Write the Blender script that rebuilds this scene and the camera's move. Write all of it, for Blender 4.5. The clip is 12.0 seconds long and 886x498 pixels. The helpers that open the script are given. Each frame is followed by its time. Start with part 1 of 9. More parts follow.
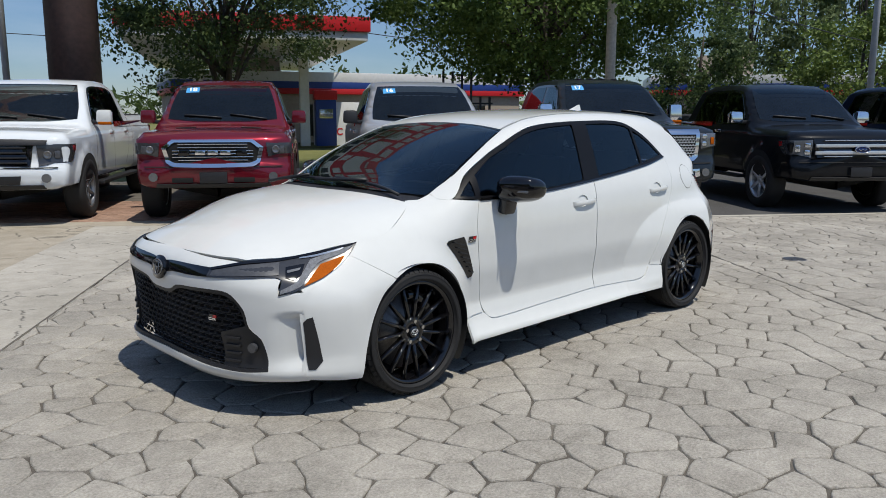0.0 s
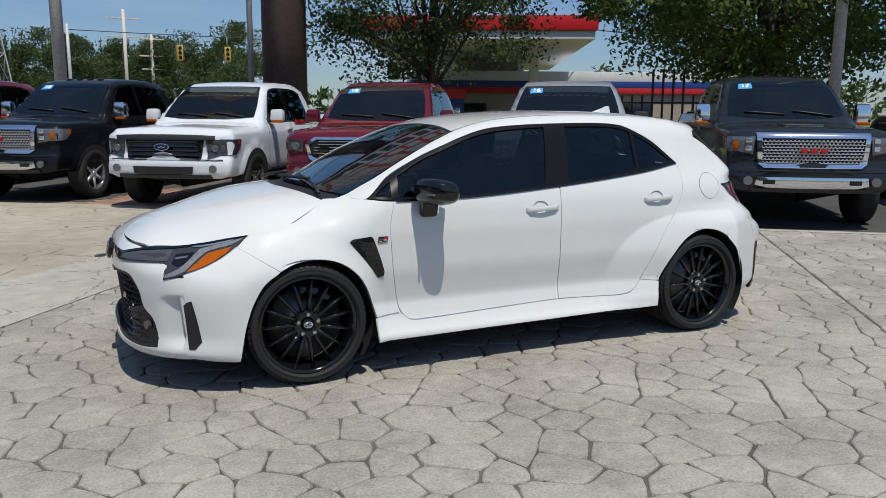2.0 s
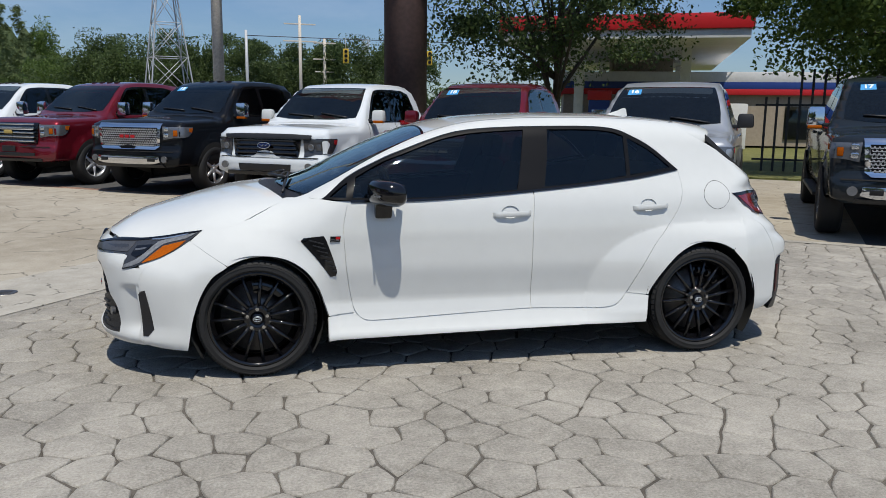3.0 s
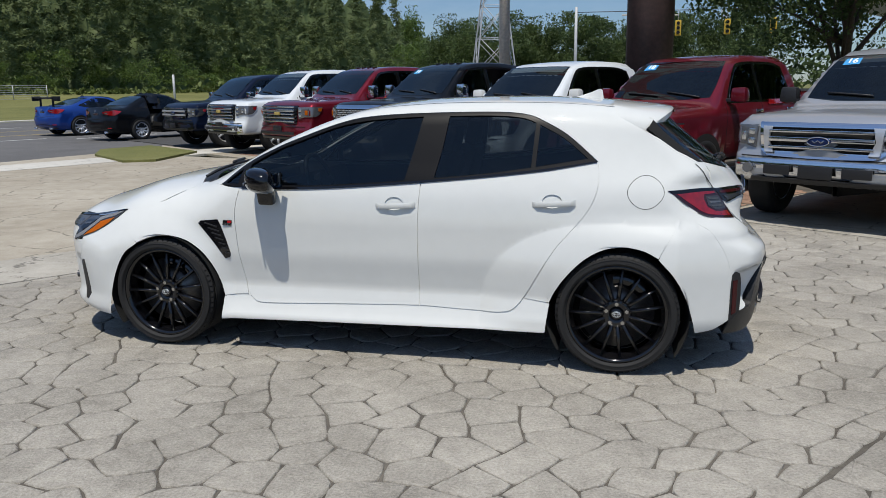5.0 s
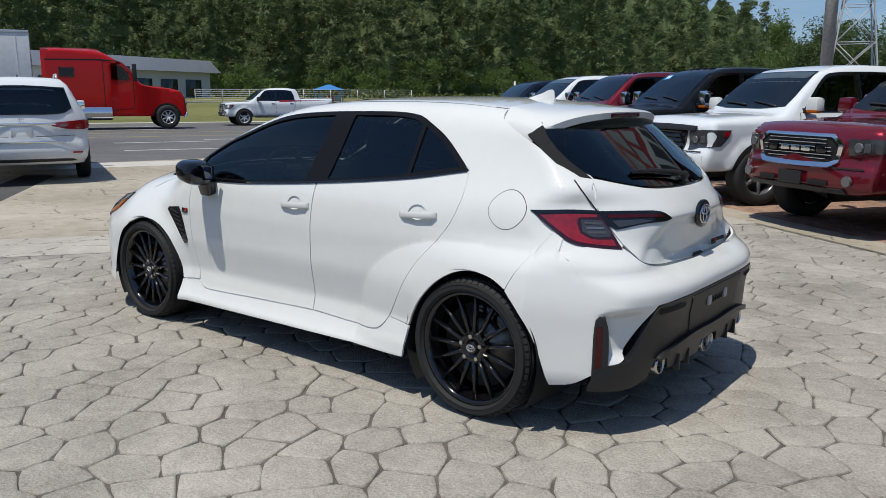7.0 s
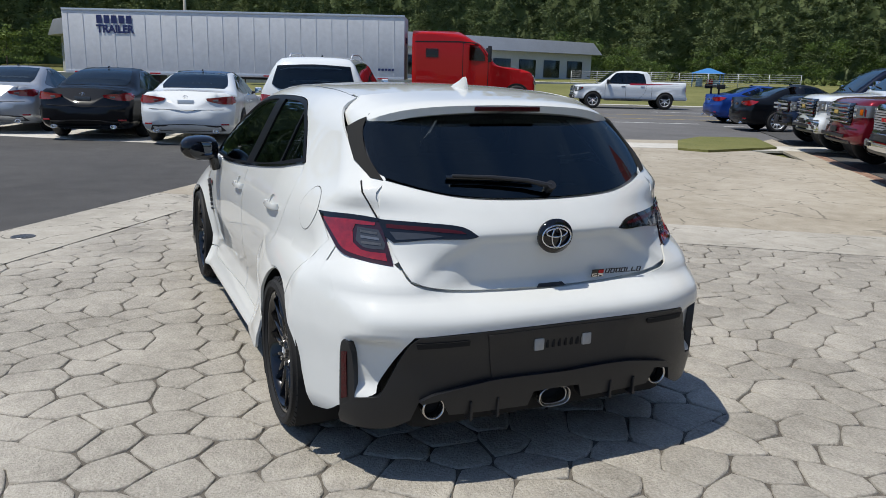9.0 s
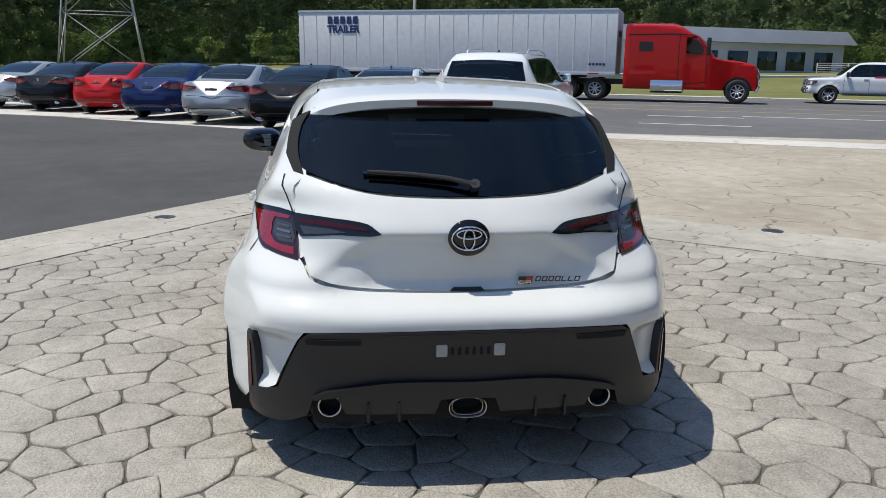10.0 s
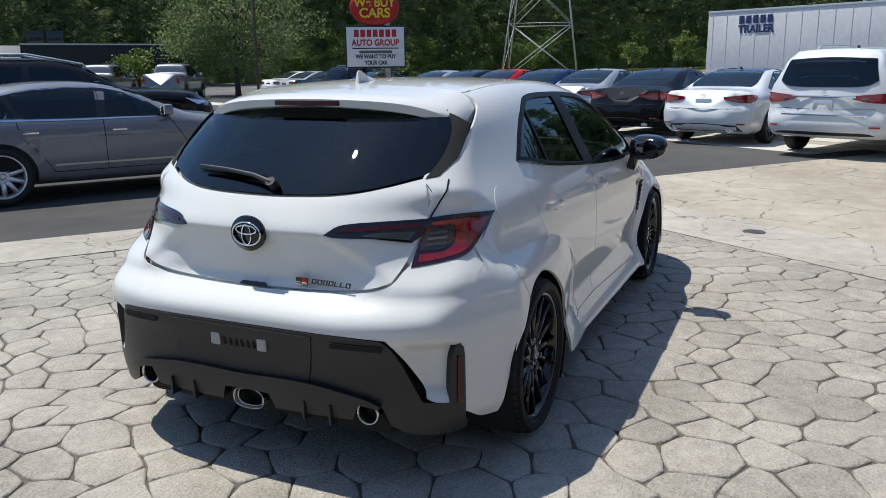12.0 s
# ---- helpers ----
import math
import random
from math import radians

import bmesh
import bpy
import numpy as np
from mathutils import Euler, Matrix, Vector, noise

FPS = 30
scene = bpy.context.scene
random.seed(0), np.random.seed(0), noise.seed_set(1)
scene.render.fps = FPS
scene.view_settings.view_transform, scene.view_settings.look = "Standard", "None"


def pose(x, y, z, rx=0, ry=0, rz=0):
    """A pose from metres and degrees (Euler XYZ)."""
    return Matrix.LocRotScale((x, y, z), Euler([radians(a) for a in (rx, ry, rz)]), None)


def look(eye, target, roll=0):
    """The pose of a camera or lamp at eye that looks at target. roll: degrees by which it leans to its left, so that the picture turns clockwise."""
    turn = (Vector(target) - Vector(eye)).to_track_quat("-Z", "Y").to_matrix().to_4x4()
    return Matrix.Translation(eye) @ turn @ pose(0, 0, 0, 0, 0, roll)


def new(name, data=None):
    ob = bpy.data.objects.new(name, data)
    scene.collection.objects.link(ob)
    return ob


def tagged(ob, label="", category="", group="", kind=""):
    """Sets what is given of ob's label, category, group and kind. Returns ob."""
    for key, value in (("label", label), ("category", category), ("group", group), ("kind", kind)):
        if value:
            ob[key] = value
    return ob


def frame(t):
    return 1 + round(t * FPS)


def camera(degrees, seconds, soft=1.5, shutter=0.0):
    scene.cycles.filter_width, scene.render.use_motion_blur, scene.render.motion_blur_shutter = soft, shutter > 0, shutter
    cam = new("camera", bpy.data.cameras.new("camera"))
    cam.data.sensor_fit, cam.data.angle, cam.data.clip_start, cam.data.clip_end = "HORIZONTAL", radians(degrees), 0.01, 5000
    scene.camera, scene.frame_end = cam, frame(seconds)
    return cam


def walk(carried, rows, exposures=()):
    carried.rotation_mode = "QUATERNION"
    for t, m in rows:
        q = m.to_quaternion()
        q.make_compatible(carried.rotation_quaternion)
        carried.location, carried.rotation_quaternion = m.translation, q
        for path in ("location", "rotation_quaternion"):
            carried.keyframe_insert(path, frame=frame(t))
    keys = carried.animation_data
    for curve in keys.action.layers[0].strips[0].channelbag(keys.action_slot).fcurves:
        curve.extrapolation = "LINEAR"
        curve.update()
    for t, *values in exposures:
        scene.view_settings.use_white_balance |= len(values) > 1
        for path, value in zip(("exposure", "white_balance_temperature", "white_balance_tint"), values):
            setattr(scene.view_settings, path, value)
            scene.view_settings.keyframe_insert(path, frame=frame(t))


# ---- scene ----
cam = camera(58.8, 12.0, soft=0.8)
PATH = [
    (0, (-3.865, -3.748, 1.406), (-2.502, -2.324, 1.067), 0.1),
    (0.5, (-3.595, -4.051, 1.418), (-2.334, -2.537, 1.077), 0.1),
    (1, (-3.266, -4.343, 1.415), (-2.13, -2.733, 1.072), 0.2),
    (1.5, (-2.824, -4.583, 1.43), (-1.836, -2.878, 1.086), 0.1),
    (2, (-2.333, -4.813, 1.429), (-1.516, -3.021, 1.085), 0.3),
    (2.5, (-1.795, -4.96, 1.44), (-1.168, -3.092, 1.095), 0.5),
    (3, (-1.226, -5.124, 1.439), (-0.802, -3.2, 1.095), 0.6),
    (3.2, (-0.997, -5.172, 1.435), (-0.655, -3.232, 1.089), 0.7),
    (4.8, (1.088, -5.001, 1.517), (0.729, -3.076, 1.112), -0.5),
    (5, (1.331, -4.941, 1.496), (0.888, -3.033, 1.094), -0.7),
    (5.5, (1.906, -4.666, 1.452), (1.247, -2.819, 1.056), -1.0),
    (6, (2.402, -4.426, 1.438), (1.562, -2.65, 1.06), -0.6),
    (6.5, (2.902, -4.062, 1.435), (1.861, -2.398, 1.054), -0.2),
    (7, (3.34, -3.619, 1.435), (2.115, -2.084, 1.056), 0.2),
    (7.2, (3.505, -3.432, 1.436), (2.211, -1.954, 1.058), 0.4),
    (8.8, (4.409, -1.769, 1.478), (2.669, -0.881, 1.05), 1.5),
    (9, (4.482, -1.55, 1.486), (2.697, -0.761, 1.052), 1.4),
    (9.5, (4.641, -0.997, 1.497), (2.764, -0.47, 1.052), 1.3),
    (10, (4.69, -0.43, 1.498), (2.758, -0.186, 1.042), 0.8),
    (10.5, (4.742, 0.137, 1.512), (2.797, 0.091, 1.05), 0.2),
    (11, (4.663, 0.724, 1.501), (2.745, 0.393, 1.04), -0.4),
    (11.5, (4.514, 1.301, 1.501), (2.658, 0.713, 1.044), -0.6),
    (12, (4.272, 1.792, 1.478), (2.494, 0.992, 1.032), -0.6),
]
walk(cam, [(t, look(eye, target, roll)) for t, eye, target, roll in PATH], exposures=((0.0, 0.16), (3.0, 0.11), (7.2, 0.17), (9.0, 0.27), (10.5, 0.40), (12.0, 0.49)))

# ---- world, sun, exposure ----
SUN_HEIGHT, SUN_TURN = radians(67.5), radians(-90)          # the sun stands high, over -y
world = bpy.data.worlds.new("sky")
scene.world = world
world.use_nodes = True
wt = world.node_tree
sky = wt.nodes.new("ShaderNodeTexSky")
sky.sky_type, sky.sun_disc = "NISHITA", False
sky.sun_elevation, sky.sun_rotation = SUN_HEIGHT, radians(180)
sky.air_density, sky.dust_density, sky.ozone_density, sky.altitude = 1.0, 0.25, 1.6, 250
# thin white summer cloud over the blue
coord = wt.nodes.new("ShaderNodeTexCoord")
stretch = wt.nodes.new("ShaderNodeMapping")
stretch.inputs["Scale"].default_value = (1.6, 1.6, 6.0)
veil = wt.nodes.new("ShaderNodeTexNoise")
veil.inputs["Scale"].default_value, veil.inputs["Detail"].default_value, veil.inputs["Roughness"].default_value = 1.4, 6, 0.62
ramp = wt.nodes.new("ShaderNodeValToRGB")
ramp.color_ramp.elements[0].position, ramp.color_ramp.elements[1].position = 0.48, 0.80
ramp.color_ramp.elements[1].color = (0.30, 0.30, 0.30, 1)
cloud = wt.nodes.new("ShaderNodeMixRGB")
cloud.inputs[2].default_value = (5.4, 6.0, 6.9, 1)
wt.links.new(coord.outputs["Generated"], stretch.inputs["Vector"])
wt.links.new(stretch.outputs["Vector"], veil.inputs["Vector"])
wt.links.new(veil.outputs["Fac"], ramp.inputs["Fac"])
wt.links.new(ramp.outputs["Color"], cloud.inputs[0])
# summer haze: the sky dims and greys towards the horizon
clear_air = wt.nodes.new("ShaderNodeMixRGB")
clear_air.blend_type = "MULTIPLY"
clear_air.inputs[0].default_value = 1.0
wt.links.new(sky.outputs["Color"], clear_air.inputs[1])
rise_z, haze, air_tint = wt.nodes.new("ShaderNodeSeparateXYZ"), wt.nodes.new("ShaderNodeMapRange"), wt.nodes.new("ShaderNodeMixRGB")
haze.interpolation_type = "SMOOTHSTEP"
haze.inputs["From Min"].default_value, haze.inputs["From Max"].default_value = 0.0, 0.5
air_tint.inputs[1].default_value, air_tint.inputs[2].default_value = (0.43, 0.52, 0.66, 1), (0.90, 0.98, 1.08, 1)
wt.links.new(coord.outputs["Generated"], rise_z.inputs[0])
wt.links.new(rise_z.outputs["Z"], haze.inputs["Value"])
wt.links.new(haze.outputs["Result"], air_tint.inputs[0])
wt.links.new(air_tint.outputs[0], clear_air.inputs[2])
wt.links.new(clear_air.outputs[0], cloud.inputs[1])
wt.links.new(cloud.outputs[0], wt.nodes["Background"].inputs["Color"])
wt.nodes["Background"].inputs["Strength"].default_value = 0.108
sun_data = bpy.data.lights.new("sun", "SUN")
sun_data.energy, sun_data.angle, sun_data.color = 3.90, radians(0.55), (1.0, 0.955, 0.86)
sun = new("sun", sun_data)
sun.matrix_world = look((0, -40 * math.cos(SUN_HEIGHT), 40 * math.sin(SUN_HEIGHT)), (0, 0, 0))

# ---- materials ----
def material(name, color, rough=0.5, metal=0.0, spread=0.06, scale=8.0, bump=0.0, bump_scale=60.0, coat=0.0, spec=0.5, dark=None, object_shift=0.0):
    """A surface whose colour drifts at two scales, with fine relief."""
    m = bpy.data.materials.new(name)
    m.use_nodes = True
    t = m.node_tree
    b = t.nodes["Principled BSDF"]
    b.inputs["Roughness"].default_value, b.inputs["Metallic"].default_value = rough, metal
    b.inputs["Coat Weight"].default_value, b.inputs["Coat Roughness"].default_value = coat, 0.03
    b.inputs["Specular IOR Level"].default_value = spec
    co = t.nodes.new("ShaderNodeTexCoord")
    n1, n2 = t.nodes.new("ShaderNodeTexNoise"), t.nodes.new("ShaderNodeTexNoise")
    for n, s, d in ((n1, scale, 5), (n2, scale * 9, 3)):
        n.inputs["Scale"].default_value, n.inputs["Detail"].default_value = s, d
        t.links.new(co.outputs["Object"], n.inputs["Vector"])
    add = t.nodes.new("ShaderNodeMath")
    add.operation = "ADD"
    t.links.new(n1.outputs["Fac"], add.inputs[0])
    t.links.new(n2.outputs["Fac"], add.inputs[1])
    r = t.nodes.new("ShaderNodeMapRange")
    r.inputs["From Min"].default_value, r.inputs["From Max"].default_value = 0.6, 1.4
    t.links.new(add.outputs[0], r.inputs["Value"])
    mix = t.nodes.new("ShaderNodeMixRGB")
    lo = dark or [c * (1 - spread * 2) for c in color]
    hi = [min(1, c * (1 + spread)) for c in color]
    mix.inputs[1].default_value, mix.inputs[2].default_value = (*lo, 1), (*hi, 1)
    t.links.new(r.outputs["Result"], mix.inputs[0])
    out = mix.outputs[0]
    if object_shift:
        info = t.nodes.new("ShaderNodeObjectInfo")
        hsv = t.nodes.new("ShaderNodeHueSaturation")
        v = t.nodes.new("ShaderNodeMapRange")
        v.inputs["To Min"].default_value, v.inputs["To Max"].default_value = 1 - object_shift, 1 + object_shift
        t.links.new(info.outputs["Random"], v.inputs["Value"])
        t.links.new(v.outputs["Result"], hsv.inputs["Value"])
        t.links.new(out, hsv.inputs["Color"])
        out = hsv.outputs["Color"]
    t.links.new(out, b.inputs["Base Color"])
    if bump:
        n3, bp = t.nodes.new("ShaderNodeTexNoise"), t.nodes.new("ShaderNodeBump")
        n3.inputs["Scale"].default_value, n3.inputs["Detail"].default_value = bump_scale, 6
        bp.inputs["Strength"].default_value, bp.inputs["Distance"].default_value = bump, 0.01
        t.links.new(co.outputs["Object"], n3.inputs["Vector"])
        t.links.new(n3.outputs["Fac"], bp.inputs["Height"])
        t.links.new(bp.outputs["Normal"], b.inputs["Normal"])
    return m


def paint(name, color, flake=0.0, coat=1.0):
    return material(name, color, rough=0.32, metal=flake, spread=0.015, scale=1.5, coat=coat, spec=0.04)


def glass(name, tint, rough=0.015, ior=1.52):
    """A tinted pane: dark see-through film under a sharp mirror gloss."""
    m = bpy.data.materials.new(name)
    m.use_nodes = True
    t = m.node_tree
    t.nodes.clear()
    o = t.nodes.new("ShaderNodeOutputMaterial")
    mix, clear, gloss, f = (t.nodes.new(k) for k in ("ShaderNodeMixShader", "ShaderNodeBsdfTransparent", "ShaderNodeBsdfGlossy", "ShaderNodeFresnel"))
    clear.inputs["Color"].default_value = (*tint, 1)
    gloss.inputs["Roughness"].default_value = rough
    gloss.inputs["Color"].default_value = (0.80, 0.95, 1.0, 1)
    f.inputs["IOR"].default_value = ior
    t.links.new(f.outputs[0], mix.inputs[0])
    t.links.new(clear.outputs[0], mix.inputs[1])
    t.links.new(gloss.outputs[0], mix.inputs[2])
    t.links.new(mix.outputs[0], o.inputs["Surface"])
    return m


WHITE = paint("white car paint", (0.617, 0.627, 0.608))
WHITE_TRUCK = paint("white truck paint", (0.60, 0.63, 0.65))
MAROON = paint("deep red metallic paint", (0.13, 0.008, 0.016), 0.35)
BLACK_PAINT = paint("black car paint", (0.005, 0.006, 0.008), coat=0.45)
NAVY = paint("navy car paint", (0.005, 0.009, 0.024), coat=0.5)
BLUE = paint("blue car paint", (0.006, 0.016, 0.075), 0.1, coat=0.6)
RED = paint("bright red paint", (0.36, 0.008, 0.008), coat=0.5)
SILVER = paint("silver metallic paint", (0.36, 0.38, 0.41), 0.5, coat=0.6)
GREY_PAINT = paint("slate grey metallic paint", (0.165, 0.175, 0.20), 0.3, coat=0.8)
SLATE = paint("dark slate truck paint", (0.014, 0.018, 0.022), 0.1, coat=0.7)
GLOSS_BLACK = material("gloss black plastic", (0.004, 0.004, 0.005), 0.09, spread=0.02, coat=0.6, spec=0.3)
RIM_BLACK = material("gloss black wheel enamel", (0.0035, 0.0035, 0.0045), 0.14, spread=0.02, coat=0.8, spec=0.2)
TRIM = material("matt black trim", (0.012, 0.012, 0.0135), 0.5, spread=0.08, scale=20, bump=0.12, bump_scale=700)
DIFFUSER = material("grained charcoal plastic", (0.009, 0.010, 0.0125), 0.40, spread=0.08, scale=14, bump=0.15, bump_scale=800)
RUBBER = material("tyre rubber", (0.0095, 0.0095, 0.010), 0.75, spread=0.15, scale=22, bump=0.2, bump_scale=300)
# shade of gaps and hollows put into the colour; some black parts share it
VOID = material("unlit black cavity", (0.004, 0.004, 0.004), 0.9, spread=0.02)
CLOTH = material("dark seat cloth", (0.022, 0.022, 0.025), 0.85, spread=0.2, scale=40)
CHROME = material("chrome", (0.72, 0.73, 0.75), 0.08, 1.0, spread=0.01)
STEEL = material("brushed steel", (0.52, 0.51, 0.49), 0.24, 1.0, spread=0.06)
ALLOY = material("silver alloy", (0.60, 0.61, 0.63), 0.3, 0.6, spread=0.04)
IRON = material("brake iron", (0.20, 0.19, 0.18), 0.4, 0.9, spread=0.2, scale=30)
TINT = glass("dark tinted glass", (0.25, 0.275, 0.28), ior=1.5)
TINT_DEEP = glass("deep tinted rear glass", (0.14, 0.16, 0.17), 0.004, ior=1.52)
STRIP = material("pale light guide", (0.20, 0.21, 0.23), 0.7, spread=0.3, scale=60, spec=0.04)
CLEAR = glass("green tinted windscreen", (0.42, 0.47, 0.46), ior=1.7)
TRUCK_GLASS = glass("smoked truck glass", (0.30, 0.32, 0.33), ior=1.5)
# colour of the sheets under the glass: a cabin's dimness painted in
CABIN_DARK = material("dim grey painted as shaded cabin", (0.030, 0.032, 0.035), 0.8, spread=0.5, scale=3)
LENS = glass("clear lamp lens", (0.80, 0.82, 0.84), 0.03)
LAMP_DARK = material("smoked lamp housing", (0.035, 0.036, 0.040), 0.2, spread=0.1, scale=30, coat=0.5)
LAMP_GREY = material("grey lamp bezel", (0.16, 0.165, 0.175), 0.25, 0.5, spread=0.1, scale=30, coat=0.6)
LAMP_LIGHT = material("bright lamp reflector", (0.62, 0.64, 0.66), 0.15, 0.85, spread=0.1, scale=40)
AMBER = material("amber marker lens", (0.40, 0.090, 0.006), 0.65, spread=0.2, scale=90, spec=0.04)
RED_LENS = material("red tail lamp lens", (0.30, 0.006, 0.010), 0.09, spread=0.2, scale=40, coat=1.0)
RED_BRIGHT = material("bright red tail lamp bar", (0.24, 0.0045, 0.008), 0.12, spread=0.3, scale=40, coat=1.0)
SMOKED = material("smoked dark red lamp lens", (0.022, 0.0025, 0.003), 0.08, spread=0.04, scale=40, coat=1.0, spec=0.3)
RED_DEEP = material("deep red lens", (0.045, 0.003, 0.005), 0.2, spread=0.2, scale=40, coat=0.35, spec=0.2)
LAMP_SMOKE = material("smoked lamp segment", (0.075, 0.077, 0.083), 0.35, 0.2, spread=0.2, scale=40, coat=0.3)
SATIN = material("satin black pillar trim", (0.008, 0.008, 0.009), 0.35, spread=0.03, scale=10, spec=0.12)
MIRROR_DIM = material("dark anti-glare mirror", (0.10, 0.12, 0.15), 0.03, 1.0, spread=0.0)
RED_BADGE = material("red badge enamel", (0.42, 0.008, 0.012), 0.2, spread=0.05)
PLASTIC_WHITE = material("pale grey plastic", (0.34, 0.335, 0.32), 0.4, spread=0.06)
MIRROR = material("mirror silver", (0.8, 0.8, 0.8), 0.02, 1.0, spread=0.0)
BLUE_STICKER = material("blue sticker print", (0.05, 0.30, 0.62), 0.5, spread=0.05)
WHITE_STICKER = material("white sticker paper", (0.78, 0.79, 0.78), 0.5, spread=0.03)

# ---- building tools ----
from mathutils.geometry import delaunay_2d_cdt


def mesh_object(name, verts, faces, mat, parent=None, label="", normals=None, flat=False):
    me = bpy.data.meshes.new(name)
    me.from_pydata([tuple(v) for v in verts], [], [tuple(f) for f in faces])
    me.materials.append(mat)
    if not flat:
        me.polygons.foreach_set("use_smooth", [True] * len(me.polygons))
    if normals is not None:
        me.normals_split_custom_set_from_vertices([tuple(n) for n in normals])
    me.update()
    ob = new(name, me)
    if parent is not None:
        ob.parent = parent
    return tagged(ob, label)


def part(name, bm, mat, parent=None, label="", smooth_angle=35):
    """Links a bmesh as one mesh object under a thing or a part."""
    me = bpy.data.meshes.new(name)
    for e in bm.edges:
        if len(e.link_faces) == 2 and e.calc_face_angle(0) > radians(smooth_angle):
            e.smooth = False
    for f in bm.faces:
        f.smooth = True
    bm.to_mesh(me)
    bm.free()
    me.materials.append(mat)
    ob = new(name, me)
    if parent is not None:
        ob.parent = parent
    return tagged(ob, label)


def thing(name, label, category, m=None, group="", kind=""):
    ob = new(name)
    if m is not None:
        ob.matrix_world = m
    return tagged(ob, label, category, group, kind)


def add_box(bm, size, m=Matrix(), bevel=0.0, taper=None):
    made = bmesh.ops.create_cube(bm, size=1.0, matrix=m @ Matrix.Diagonal((*size, 1)))["verts"]
    if taper:
        top = m.inverted()
        for v in made:
            p = top @ v.co
            if p.z > 0:
                v.co = m @ Vector((p.x * taper[0], p.y * taper[1], p.z))
    if bevel:
        edges = list({e for v in made for e in v.link_edges})
        bmesh.ops.bevel(bm, geom=edges, offset=bevel, segments=2, affect="EDGES", profile=0.6)
    return made


def add_lathe(bm, profile, m=Matrix(), n=48, arc=2 * math.pi, start=0.0):
    """Turns (radius, height) pairs round the local z axis."""
    full = abs(arc - 2 * math.pi) < 1e-6
    cols = n if full else n + 1
    ring = []
    for i in range(cols):
        a = start + arc * i / n
        ring.append([bm.verts.new(m @ Vector((r * math.cos(a), r * math.sin(a), h))) for r, h in profile])
    for i in range(n):
        p, q = ring[i], ring[(i + 1) % cols]
        for j in range(len(profile) - 1):
            try:
                bm.faces.new((p[j], q[j], q[j + 1], p[j + 1]))
            except ValueError:
                pass


def add_cyl(bm, r, h, m=Matrix(), n=24, r2=None):
    bmesh.ops.create_cone(bm, cap_ends=True, segments=n, radius1=r, radius2=r if r2 is None else r2, depth=h, matrix=m)


def add_tube(bm, pts, r, n=10, r2=None):
    """A round bar along a line of points."""
    pts = [Vector(p) for p in pts]
    rings = []
    for i, p in enumerate(pts):
        d = (pts[min(i + 1, len(pts) - 1)] - pts[max(i - 1, 0)]).normalized()
        s = d.cross((0, 0, 1) if abs(d.z) < 0.9 else (1, 0, 0)).normalized()
        u = s.cross(d)
        k = r if r2 is None else r + (r2 - r) * i / (len(pts) - 1)
        rings.append([bm.verts.new(p + k * (s * math.cos(2 * math.pi * j / n) + u * math.sin(2 * math.pi * j / n))) for j in range(n)])
    for a, b in zip(rings, rings[1:]):
        for j in range(n):
            bm.faces.new((a[j], a[(j + 1) % n], b[(j + 1) % n], b[j]))
    bm.faces.new(rings[0][::-1])
    bm.faces.new(rings[-1])


def add_prism(bm, outline, h, m=Matrix(), bevel=0.0):
    """A flat shape of (x, y) points raised from z = 0 to h."""
    lo = [bm.verts.new(m @ Vector((x, y, 0))) for x, y in outline]
    hi = [bm.verts.new(m @ Vector((x, y, h))) for x, y in outline]
    n = len(outline)
    faces = [bm.faces.new(hi), bm.faces.new(lo[::-1])]
    for i in range(n):
        faces.append(bm.faces.new((lo[i], lo[(i + 1) % n], hi[(i + 1) % n], hi[i])))
    bmesh.ops.recalc_face_normals(bm, faces=faces)
    if bevel:
        bmesh.ops.bevel(bm, geom=list(faces[0].edges), offset=bevel, segments=2, affect="EDGES", profile=0.6)


def words(text, size, mat, m, parent=None, name="lettering", depth=0.006, label="", bold=0.0, align="CENTER", width=None):
    """Raised letters in the built-in font, as a mesh."""
    cu = bpy.data.curves.new(name, "FONT")
    cu.body, cu.size, cu.extrude, cu.align_x, cu.align_y, cu.offset = text, size, depth, align, "CENTER", bold
    ob = new(name, cu)
    me = bpy.data.meshes.new_from_object(ob.evaluated_get(bpy.context.evaluated_depsgraph_get()))
    bpy.data.objects.remove(ob)
    bpy.data.curves.remove(cu)
    if width and len(me.vertices):
        xs = [v.co.x for v in me.vertices]
        k = width / (max(xs) - min(xs))
        for v in me.vertices:
            v.co.x *= k
    me.materials.clear()
    me.materials.append(mat)
    ob = new(name, me)
    if parent is not None:
        ob.parent = parent
    ob.matrix_local = m
    return tagged(ob, label)


